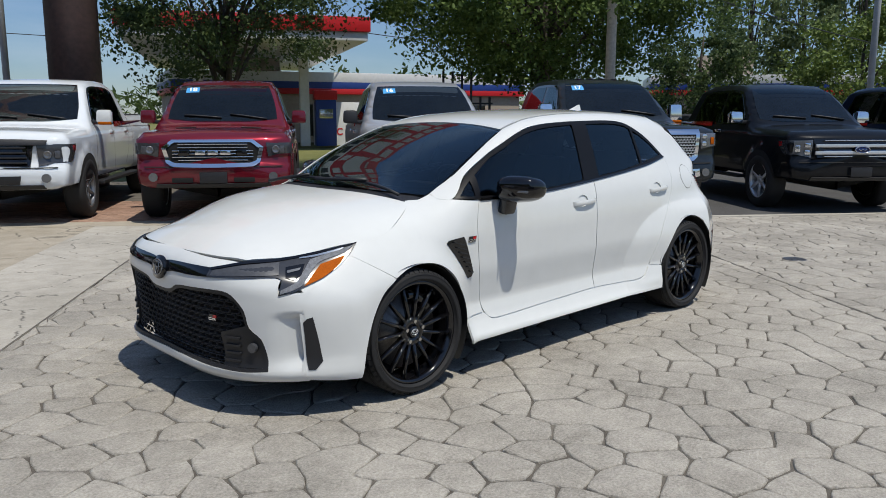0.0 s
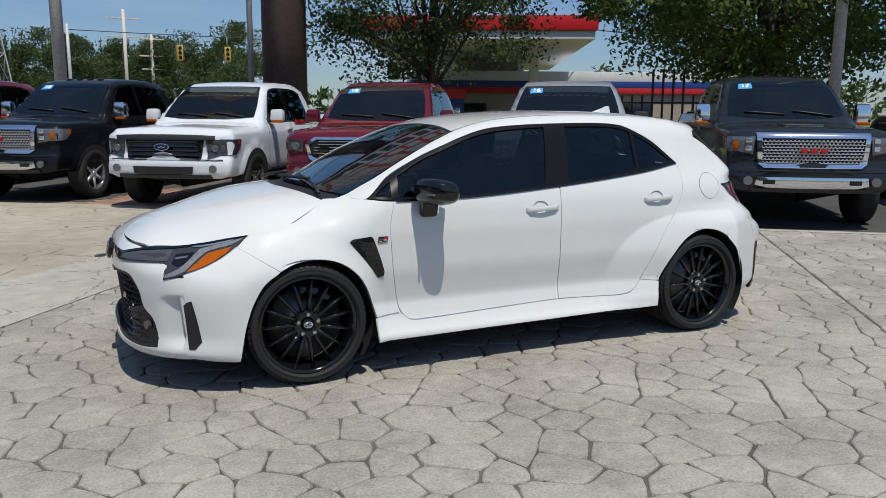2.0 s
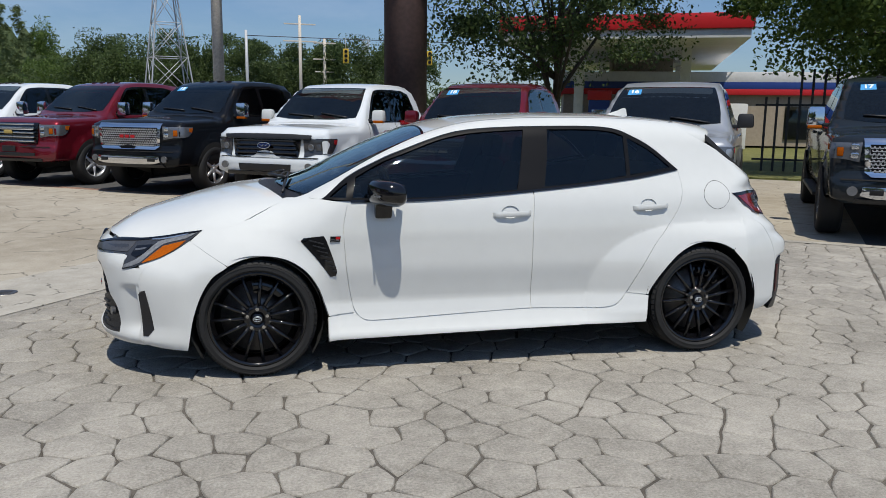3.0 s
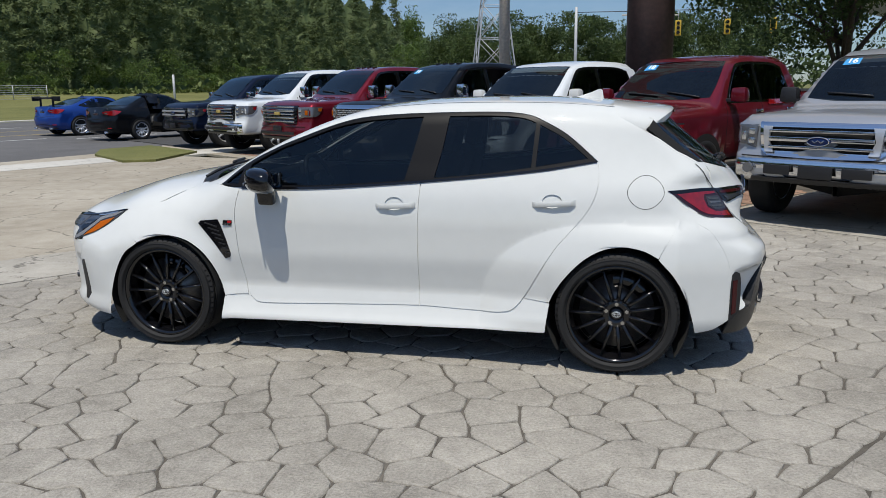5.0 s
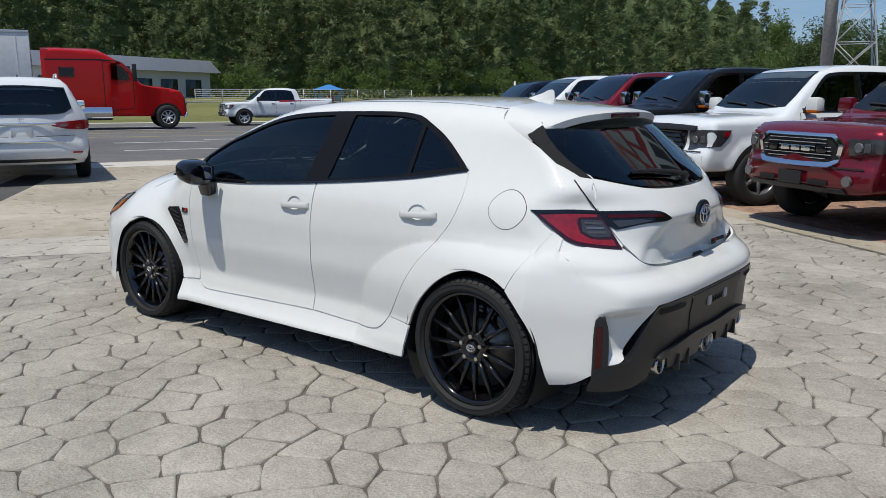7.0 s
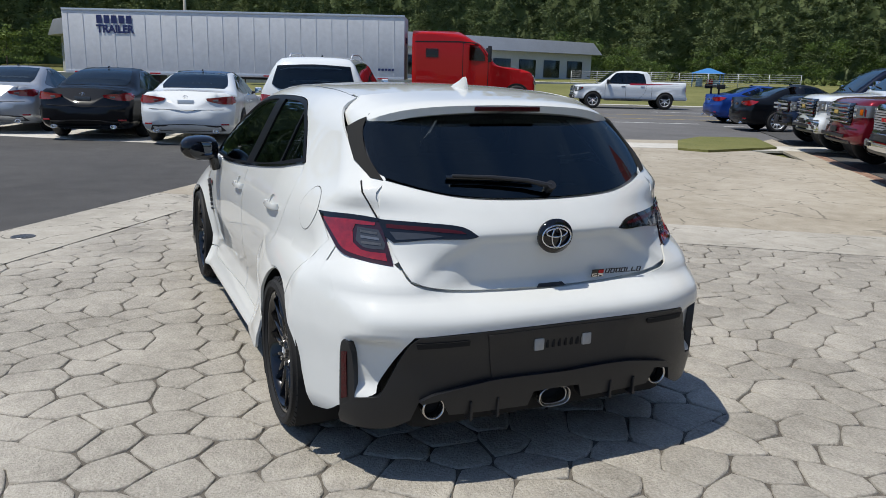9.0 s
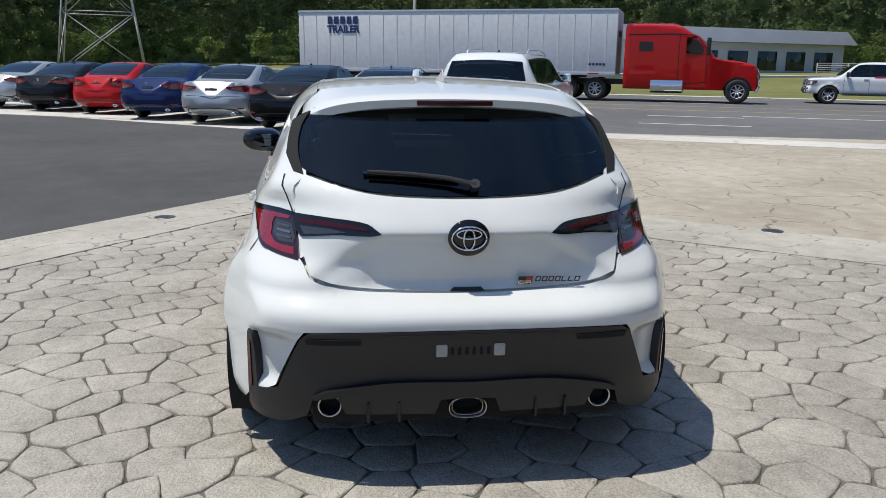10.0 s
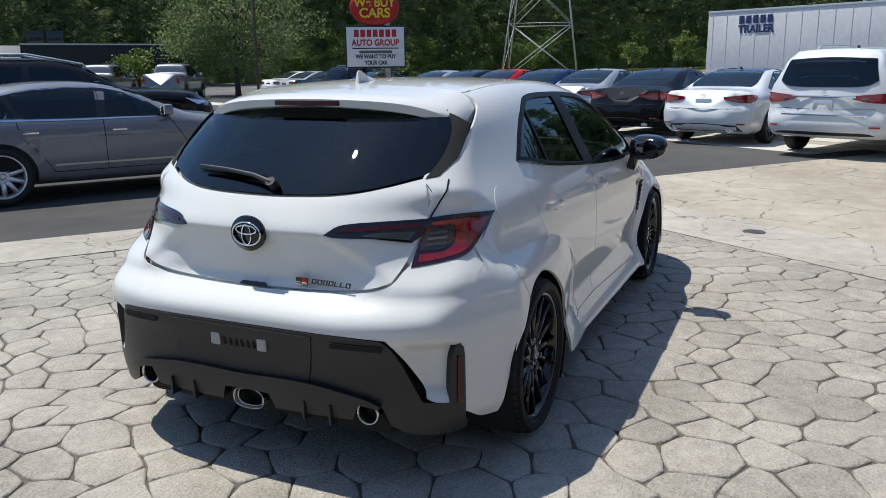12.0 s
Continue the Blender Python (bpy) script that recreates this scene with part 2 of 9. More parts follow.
def rounded(pts, step=0.025, corner=34):
    """A closed outline through the given points: curved, but for its sharp corners."""
    p = np.array(pts, float)
    n = len(p)
    a, b = p - np.roll(p, 1, 0), np.roll(p, -1, 0) - p
    turn = np.abs((np.degrees(np.arctan2(b[:, 1], b[:, 0]) - np.arctan2(a[:, 1], a[:, 0])) + 180) % 360 - 180)
    sharp = turn > corner
    out = []
    for i in range(n):
        p1, p2 = p[i], p[(i + 1) % n]
        p0 = p1 - (p2 - p1) if sharp[i] else p[i - 1]
        p3 = p2 + (p2 - p1) if sharp[(i + 1) % n] else p[(i + 2) % n]
        k = max(1, int(np.ceil(np.hypot(*(p2 - p1)) / step)))
        d = np.hypot(*(p2 - p1))
        m1 = (p2 - p0) / max(np.hypot(*(p2 - p0)), 1e-9) * d
        m2 = (p3 - p1) / max(np.hypot(*(p3 - p1)), 1e-9) * d
        for j in range(k):
            t = j / k
            out.append((2 * t**3 - 3 * t**2 + 1) * p1 + (t**3 - 2 * t**2 + t) * m1 + (3 * t**2 - 2 * t**3) * p2 + (t**3 - t**2) * m2)
    return np.array(out)


def area2(p):
    return 0.5 * np.sum(p[:, 0] * np.roll(p[:, 1], -1) - np.roll(p[:, 0], -1) * p[:, 1])


def inset(p, d):
    """The outline drawn in by d."""
    t = np.roll(p, -1, 0) - np.roll(p, 1, 0)
    t /= np.maximum(np.hypot(t[:, 0], t[:, 1]), 1e-9)[:, None]
    s = 1 if area2(p) > 0 else -1
    return p + s * d * np.stack([-t[:, 1], t[:, 0]], 1)


def inside(q, p):
    x, y = q[:, 0][:, None], q[:, 1][:, None]
    x1, y1 = p[:, 0][None], p[:, 1][None]
    x2, y2 = np.roll(p[:, 0], -1)[None], np.roll(p[:, 1], -1)[None]
    cross = ((y1 > y) != (y2 > y)) & (x < (x2 - x1) * (y - y1) / np.where(y2 == y1, 1e-12, y2 - y1) + x1)
    return cross.sum(1) % 2 == 1


class Skin:
    """A vehicle's skin, given by a function that is below zero inside it. It points to -x; its left side is -y."""

    def __init__(self, f, parent, reach=(-2.6, 2.6, 1.2, 2.2)):
        self.f, self.parent, self.reach = f, parent, reach

    def solve(self, dom, uv, off=0.0):
        x0, x1, wide, high = self.reach
        u, v = uv[:, 0], uv[:, 1]
        mid = 0.5 * (x0 + x1)
        lo, hi = {"L": (-wide, -0.02), "T": (high, 0.25), "F": (x0, mid), "B": (x1, mid), "C": (0.8 * x0, -0.7), "D": (-0.8 * x1, -0.7)}[dom]
        c = math.sqrt(0.5)                             # C and D: seen slantwise on the front and the rear left corner
        place = {"L": lambda w: (u, w, v), "T": lambda w: (u, v, w), "F": lambda w: (w, u, v), "B": lambda w: (w, u, v),
                 "C": lambda w: (c * (w + u), c * (w - u), v), "D": lambda w: (c * (u - w), c * (u + w), v)}[dom]
        a, b = np.full(len(u), float(lo)), np.full(len(u), float(hi))
        for _ in range(34):
            m = (a + b) / 2
            out = self.f(*place(m)) > off
            a, b = np.where(out, m, a), np.where(out, b, m)
        return np.stack(place((a + b) / 2), 1)

    def normal(self, p):
        h = 1e-3
        g = np.stack([self.f(*(p + d).T) - self.f(*(p - d).T) for d in np.eye(3) * h], 1)
        return g / np.maximum(np.linalg.norm(g, axis=1), 1e-9)[:, None]

    def panel(self, name, dom, outline, mat, holes=(), step=0.04, off=0.0, fold=0.012, gap=0.0, flip=False, parent=None, label="", curve=0.025, push=None, corner=34, creases=()):
        loops = [inset(rounded(outline, curve, corner), gap)] + [rounded(h, curve, corner) for h in holes]
        pts = [q for l in loops for q in l]
        edges, n = [], 0
        for l in loops:
            edges += [(n + i, n + (i + 1) % len(l)) for i in range(len(l))]
            n += len(l)
        rim = np.array(pts)
        extra = []
        for line in creases:
            keepers = [q for q in line if inside(np.array([q]), loops[0])[0] and np.min(((rim - q) ** 2).sum(1)) > 0.006 ** 2]
            edges += [(n + len(extra) + i, n + len(extra) + i + 1) for i in range(len(keepers) - 1)]
            extra += keepers
        lo, hi = loops[0].min(0), loops[0].max(0)
        grid = np.stack(np.meshgrid(np.arange(lo[0] + step / 2, hi[0], step), np.arange(lo[1] + step / 2, hi[1], step)), -1).reshape(-1, 2)
        if len(grid):
            keep = inside(grid, loops[0])
            for l in loops[1:]:
                keep &= ~inside(grid, l)
            grid = grid[keep]
        if len(grid):
            shy = np.concatenate([rim, np.array(extra)]) if extra else rim
            near = np.min(((grid[:, None] - shy[None]) ** 2).sum(-1), 1)
            grid = grid[near > (0.55 * step) ** 2]
        allp = np.concatenate([q for q in (rim, np.array(extra).reshape(-1, 2), grid) if len(q)])
        v2, _, tris, *_ = delaunay_2d_cdt([Vector(q) for q in allp], edges, [], 0, 1e-7)
        v2 = np.array([tuple(q) for q in v2])
        tris = np.array([t for t in tris if len(t) == 3])
        mid = v2[tris].mean(1)
        keep = inside(mid, loops[0])
        for l in loops[1:]:
            keep &= ~inside(mid, l)
        tris = tris[keep]
        p = self.solve(dom, v2, off)
        if push is not None:
            base = self.normal(p)
            p = p + push(p)
            g = np.cross(p[tris[:, 1]] - p[tris[:, 0]], p[tris[:, 2]] - p[tris[:, 0]])
            g[(g * base[tris[:, 0]]).sum(1) < 0] *= -1
            nv = np.zeros_like(p)
            for k in range(3):
                np.add.at(nv, tris[:, k], g)
            nv /= np.maximum(np.linalg.norm(nv, axis=1), 1e-12)[:, None]
        else:
            nv = self.normal(p)
        face = np.cross(p[tris[:, 1]] - p[tris[:, 0]], p[tris[:, 2]] - p[tris[:, 0]])
        wrong = (face * nv[tris[:, 0]]).sum(1) < 0
        tris[wrong] = tris[wrong][:, ::-1]
        verts, norms, faces = [p], [nv], [tuple(t) for t in tris]
        if fold:
            count = len(p)
            for l in loops:
                e = self.solve(dom, l, off)
                if push is not None:
                    e = e + push(e)
                ne = self.normal(e)
                t = np.roll(e, -1, 0) - np.roll(e, 1, 0)
                s = np.cross(t, ne)
                s /= np.maximum(np.linalg.norm(s, axis=1), 1e-9)[:, None]
                k = len(l)
                verts += [e, e - ne * fold]
                norms += [s, s]
                for i in range(k):
                    j = (i + 1) % k
                    faces.append((count + i, count + k + i, count + k + j, count + j))
                count += 2 * k
        verts, norms = np.concatenate(verts), np.concatenate(norms)
        if flip:
            verts, norms = verts * (1, -1, 1), norms * (1, -1, 1)
            faces = [f[::-1] for f in faces]
        return mesh_object(name, verts, faces, mat, parent or self.parent, label, norms)

    def pair(self, name, *args, **kw):
        return self.panel(name, *args, **kw), self.panel(name, *args, flip=True, **kw)

    def shell(self, name, mat, stations, centre, level=0.0, n=48, parent=None, label="", keep=None):
        """The whole skin as one tube of cross-sections, closed at both ends."""
        xs = np.array(stations, float)
        th = np.linspace(-math.pi / 2, 1.5 * math.pi, n, endpoint=False)
        x = np.repeat(xs, n)
        c, s = np.tile(np.cos(th), len(xs)), np.tile(np.sin(th), len(xs))
        zc = np.repeat([centre(q) for q in xs], n)
        a, b = np.zeros(len(x)), np.full(len(x), 2.4)
        for _ in range(34):
            m = (a + b) / 2
            out = self.f(x, m * c, zc + m * s) > level
            b, a = np.where(out, m, b), np.where(out, a, m)
        p = np.stack([x, a * c, zc + a * s], 1)
        faces = []
        for i in range(len(xs) - 1):
            for j in range(n):
                k = (j + 1) % n
                faces.append((i * n + j, (i + 1) * n + j, (i + 1) * n + k, i * n + k))
        faces.append(tuple(range(n)))
        faces.append(tuple(range((len(xs) - 1) * n, len(xs) * n))[::-1])
        nv = self.normal(p)
        if keep is not None:
            faces = [f for f in faces if keep(p[list(f)].mean(0))]
        return mesh_object(name, p, [f[::-1] for f in faces], mat, parent or self.parent, label, nv)

# ---- ground: lot, road, field ----
LOT = Matrix.Rotation(radians(54), 4, "Z")                 # the lot's own grid: first axis away from the asphalt, second towards the road


def ground_material(name, lo, hi, rough=0.85, scale=1.2, crack=0.0, crack_scale=1.4, speck=0.25, bump=0.25, relief=35.0, shift=0.0):
    """Concrete, asphalt or soil: stains, grain, fine cracks."""
    m = bpy.data.materials.new(name)
    m.use_nodes = True
    t = m.node_tree
    b = t.nodes["Principled BSDF"]
    b.inputs["Roughness"].default_value = rough
    b.inputs["Specular IOR Level"].default_value = 0.3
    geo = t.nodes.new("ShaderNodeNewGeometry")
    noises = []
    for s, d, r in ((scale, 6, 0.6), (scale * 11, 4, 0.6), (relief * 3, 3, 0.7)):
        n = t.nodes.new("ShaderNodeTexNoise")
        n.inputs["Scale"].default_value, n.inputs["Detail"].default_value, n.inputs["Roughness"].default_value = s, d, r
        t.links.new(geo.outputs["Position"], n.inputs["Vector"])
        noises.append(n)

    def calc(op, a, b_):
        n = t.nodes.new("ShaderNodeMath")
        n.operation = op
        for k, v in enumerate((a, b_)):
            if isinstance(v, (int, float)):
                n.inputs[k].default_value = v
            else:
                t.links.new(v, n.inputs[k])
        return n.outputs[0]
    v = calc("ADD", calc("MULTIPLY", noises[0].outputs["Fac"], 0.55), calc("MULTIPLY", noises[1].outputs["Fac"], 0.30))
    v = calc("ADD", v, calc("MULTIPLY", noises[2].outputs["Fac"], speck))
    r = t.nodes.new("ShaderNodeMapRange")
    r.inputs["From Min"].default_value, r.inputs["From Max"].default_value = 0.38 + speck * 0.3, 0.55 + speck * 0.62
    t.links.new(v, r.inputs["Value"])
    mix = t.nodes.new("ShaderNodeMixRGB")
    mix.inputs[1].default_value, mix.inputs[2].default_value = (*lo, 1), (*hi, 1)
    t.links.new(r.outputs["Result"], mix.inputs[0])
    out, height = mix.outputs[0], noises[2].outputs["Fac"]
    if crack:
        warp = t.nodes.new("ShaderNodeVectorMath")
        warp.operation = "MULTIPLY_ADD"
        warp.inputs[1].default_value = (0.9, 0.9, 0.9)
        t.links.new(noises[0].outputs["Color"], warp.inputs[0])
        t.links.new(geo.outputs["Position"], warp.inputs[2])
        vo = t.nodes.new("ShaderNodeTexVoronoi")
        vo.feature = "DISTANCE_TO_EDGE"
        vo.inputs["Scale"].default_value = crack_scale
        t.links.new(warp.outputs[0], vo.inputs["Vector"])
        line = t.nodes.new("ShaderNodeMapRange")
        line.inputs["From Min"].default_value, line.inputs["From Max"].default_value = 0.0, 0.022
        t.links.new(vo.outputs["Distance"], line.inputs["Value"])
        some = calc("GREATER_THAN", noises[1].outputs["Fac"], 0.50)
        dark = calc("MULTIPLY", calc("MULTIPLY", calc("SUBTRACT", 1.0, line.outputs["Result"]), some), crack)
        m2 = t.nodes.new("ShaderNodeMixRGB")
        m2.inputs[2].default_value = (lo[0] * 0.35, lo[1] * 0.35, lo[2] * 0.35, 1)
        t.links.new(dark, m2.inputs[0])
        t.links.new(out, m2.inputs[1])
        out = m2.outputs[0]
        height = calc("SUBTRACT", height, dark)
    if shift:
        info, hsv, vr = t.nodes.new("ShaderNodeNewGeometry"), t.nodes.new("ShaderNodeHueSaturation"), t.nodes.new("ShaderNodeMapRange")
        vr.inputs["To Min"].default_value, vr.inputs["To Max"].default_value = 1 - shift, 1 + shift
        t.links.new(info.outputs["Random Per Island"], vr.inputs["Value"])
        t.links.new(vr.outputs["Result"], hsv.inputs["Value"])
        t.links.new(out, hsv.inputs["Color"])
        out = hsv.outputs["Color"]
    t.links.new(out, b.inputs["Base Color"])
    bp = t.nodes.new("ShaderNodeBump")
    bp.inputs["Strength"].default_value, bp.inputs["Distance"].default_value = bump, 0.012
    mid = t.nodes.new("ShaderNodeTexNoise")
    mid.inputs["Scale"].default_value, mid.inputs["Detail"].default_value = relief * 0.5, 5
    t.links.new(geo.outputs["Position"], mid.inputs["Vector"])
    t.links.new(calc("ADD", height, mid.outputs["Fac"]), bp.inputs["Height"])
    t.links.new(bp.outputs["Normal"], b.inputs["Normal"])
    return m


STONE = ground_material("grey stamped stone", (0.200, 0.184, 0.157), (0.462, 0.430, 0.374), 0.78, 1.3, bump=0.9, relief=26, shift=0.11, speck=0.6)
JOINT = ground_material("dark joint", (0.07, 0.062, 0.052), (0.16, 0.144, 0.122), 0.95, 2.0)
TAN = ground_material("tan stamped concrete", (0.27, 0.235, 0.18), (0.44, 0.40, 0.33), 0.82, 0.35, crack=0.8, crack_scale=1.1, bump=0.5, relief=16)
BORDER = ground_material("pale border concrete", (0.29, 0.27, 0.23), (0.46, 0.43, 0.375), 0.82, 0.6, crack=0.9, crack_scale=1.5, bump=0.55, relief=16)
GUTTER = ground_material("bright kerb concrete", (0.42, 0.40, 0.36), (0.56, 0.54, 0.49), 0.85, 0.4, crack=0.5, crack_scale=0.5)
ASPHALT = ground_material("grey asphalt", (0.050, 0.049, 0.049), (0.092, 0.090, 0.088), 0.9, 0.22, bump=0.5, relief=60, speck=0.4)
ROADTOP = ground_material("worn road asphalt", (0.092, 0.090, 0.090), (0.150, 0.147, 0.145), 0.9, 0.12, bump=0.4, relief=40, speck=0.3)
BRICK = ground_material("red brick paving", (0.19, 0.110, 0.078), (0.34, 0.225, 0.165), 0.85, 1.1, speck=0.4, shift=0.18)
GRASS = ground_material("mown grass", (0.088, 0.098, 0.026), (0.205, 0.196, 0.072), 0.95, 0.09, bump=1.0, relief=6, speck=0.5)
LINE_WHITE = material("white road paint", (0.55, 0.55, 0.53), 0.7, spread=0.15, scale=3)
LINE_YELLOW = material("yellow road paint", (0.42, 0.31, 0.09), 0.7, spread=0.15, scale=3)


def sheet(name, pts, z, mat, label, category="pavement", depth=0.05, m=Matrix(), parent=None):
    """A flat slab with its upper face at z."""
    bm = bmesh.new()
    add_prism(bm, pts, depth, m @ Matrix.Translation((0, 0, z - depth)))
    ob = part(name, bm, mat, parent)
    return tagged(ob, label, category, kind="structure") if parent is None else ob


def rise(x, y):
    """Height of the field: level as far as the road, then a steady slope to the woods."""
    n = -0.9076 * x + 0.4195 * y
    return -0.09 + 0.026 * (min(max(n, 43.0), 150.0) - 43.0)


bm = bmesh.new()
gv = []
for u in (-900, -500, -300, -150, -75, 0, 75, 150, 300, 500, 900):
    gv.append([bm.verts.new((0.4195 * u - 0.9076 * n, 0.9076 * u + 0.4195 * n, rise(0.4195 * u - 0.9076 * n, 0.9076 * u + 0.4195 * n))) for n in (-900, -500, -200, -100, -50, 0, 20, 43, 55, 70, 90, 110, 130, 150, 250, 500, 900)])
for i in range(len(gv) - 1):
    for j in range(len(gv[0]) - 1):
        bm.faces.new((gv[i][j], gv[i][j + 1], gv[i + 1][j + 1], gv[i + 1][j]))
bmesh.ops.recalc_face_normals(bm, faces=bm.faces)
tagged(part("ground", bm, GRASS), "mown green grass field rising to the woods", "ground", kind="structure")
# lot slabs, in the lot's grid
sheet("asphalt_lot", [(-45, -40), (-4.0, -40), (-4.0, 11.0), (-9, 17), (-45, 17)], -0.012, ASPHALT, "worn grey asphalt of the car lot", m=LOT)
sheet("border_strip", [(-4.0, -40), (-3.1, -40), (-3.1, 2.95), (5.0, 2.95), (5.0, 3.95), (-4.0, 3.95)], 0.0, BORDER, "pale textured concrete border strip", m=LOT)
ROAD = Matrix.Rotation(radians(65.2), 4, "Z")               # x along the road, y away from the lot
sheet("apron", [(-4.0, 3.955), (5.0, 3.955), (5.0, 12.0), (3.4, 16.5), (-9.0, 11.8), (-4.0, 11.2)], -0.002, TAN, "tan stamped concrete driveway apron", m=LOT)
sheet("truck_bay_asphalt", [(5.1, -40), (40, -40), (40, -2.9), (5.1, -2.9)], -0.004, ASPHALT, "asphalt parking bays under the pickup trucks", m=LOT)
sheet("truck_bay_asphalt", [(5.7, 7.0), (40, 7.0), (40, 22.0), (5.7, 22.0)], -0.004, ASPHALT, "asphalt parking bays under the pickup trucks", m=LOT)
sheet("truck_bay_concrete", [(5.1, -2.9), (14.4, -2.9), (14.4, 0.9), (5.1, 0.9)], -0.004, TAN, "tan concrete parking bay under the silver truck", m=LOT)
sheet("bay_front_strip", [(5.0, 0.9), (5.44, 0.9), (5.44, 18.0), (5.0, 17.0)], 0.001, TAN, "tan concrete strip before the brick bays", m=LOT)
brick_bed = sheet("brick_bay", [(5.44, 0.9), (12, 0.9), (12, 7.0), (5.7, 7.0), (5.7, 18.0), (5.44, 18.0)], -0.012, JOINT, "red brick paved strip before the trucks", m=LOT)
sheet("concrete_strip", [(4.95, -40), (5.1, -40), (5.1, 0.9), (4.95, 0.9)], 0.002, BORDER, "pale concrete strip before the trucks", m=LOT)
# road
road = sheet("road", [(-260, 14.2), (320, 14.2), (320, 40.5), (-260, 40.5)], -0.03, ROADTOP, "worn grey multi-lane asphalt road", "road", m=ROAD)
sheet("gutter", [(-60, 12.9), (60, 12.9), (60, 14.2), (-60, 14.2)], 0.004, GUTTER, "bright concrete gutter along the road", m=ROAD)
sheet("far_gutter", [(-260, 40.5), (320, 40.5), (320, 41.6), (-260, 41.6)], 0.03, GUTTER, "pale concrete kerb along the far side of the road", "kerb", m=ROAD)
for y0, mat in ((18.7, LINE_WHITE), (22.6, LINE_WHITE), (33.2, LINE_WHITE), (36.9, LINE_WHITE)):
    for k in range(-10, 14):
        bm = bmesh.new()
        add_prism(bm, [(k * 9.5, y0 - 0.07), (k * 9.5 + 3.0, y0 - 0.07), (k * 9.5 + 3.0, y0 + 0.07), (k * 9.5, y0 + 0.07)], 0.004, ROAD @ Matrix.Translation((0, 0, -0.03)))
        part("lane_dash", bm, mat, road)
for y0 in (26.6, 29.9):
    bm = bmesh.new()
    add_prism(bm, [(-200, y0 - 0.06), (250, y0 - 0.06), (250, y0 + 0.06), (-200, y0 + 0.06)], 0.004, ROAD @ Matrix.Translation((0, 0, -0.03)))
    part("yellow_line", bm, LINE_YELLOW, road)
bm = bmesh.new()
add_prism(bm, [(3.0, 23.6), (9.0, 23.6), (9.0, 23.75), (3.0, 23.75)], 0.004, ROAD @ Matrix.Translation((0, 0, -0.03)))
part("lane_line", bm, LINE_WHITE, road)
# pale concrete under the row of parked cars, with painted bay lines
sheet("parking_pad", [(-36, 9.8), (-4.6, 9.8), (-4.6, 16.5), (-36, 16.5)], -0.006, GUTTER, "pale concrete pad under the parked cars", m=LOT)


# ---- stamped stones: an uneven honeycomb, some cells joined ----
def stones(rng, p0, p1, q0, q1, e):
    """Outlines of the stones in one bay of the lot's grid."""
    dx, dy = e * math.sqrt(3), e * 1.5
    nodes = {}

    def node(x, y):
        key = (round(x / (dx / 2)), round(y / (e / 2)))
        if key not in nodes:
            a, r = rng.uniform(0, 2 * math.pi), e * 0.40 * math.sqrt(rng.random())
            w = 0.30 * e * noise.noise(Vector((x * 1.3, y * 1.3, 3.1)))
            nodes[key] = (x + r * math.cos(a) + w, y + r * math.sin(a) - w)
        return key
    cells = {}
    for j in range(-1, int((q1 - q0) / dy) + 2):
        for i in range(-1, int((p1 - p0) / dx) + 2):
            cx, cy = p0 + i * dx + (j % 2) * dx / 2, q0 + j * dy
            cells[i, j] = [node(cx + e * math.sin(k * math.pi / 3), cy + e * math.cos(k * math.pi / 3)) for k in range(6)]
    used, out = set(), []
    for (i, j), c in cells.items():
        if (i, j) in used:
            continue
        used.add((i, j))
        loop = c
        mates = [(i + 1, j), (i, j + 1), (i + 1, j + 1), (i - 1, j + 1)]
        mate = mates[rng.randrange(4)]
        if rng.random() < 0.16 and mate in cells and mate not in used:
            d = cells[mate]
            shared = [k for k in c if k in d]
            if len(shared) == 2:
                a, b = shared
                ia = next(k for k in range(6) if c[k] in shared and c[(k + 1) % 6] in shared)
                rot = c[ia + 1:] + c[:ia + 1]
                ib = next(k for k in range(6) if d[k] == rot[-1])
                step = 1 if d[(ib + 1) % 6] != rot[0] else -1
                extra = [d[(ib + step * k) % 6] for k in range(1, 5)]
                loop = rot + extra
                used.add(mate)
        poly = [nodes[k] for k in loop]
        for axis, lim, sign in ((0, p0, 1), (0, p1, -1), (1, q0, 1), (1, q1, -1)):
            cut = []
            for a, b in zip(poly, poly[1:] + poly[:1]):
                da, db = sign * (a[axis] - lim), sign * (b[axis] - lim)
                if da >= 0:
                    cut.append(a)
                if (da < 0) != (db < 0):
                    f = da / (da - db)
                    cut.append((a[0] + f * (b[0] - a[0]), a[1] + f * (b[1] - a[1])))
            poly = cut
            if len(poly) < 3:
                break
        if len(poly) >= 3 and abs(area2(np.array(poly))) > 0.002:
            out.append(poly)
    return out


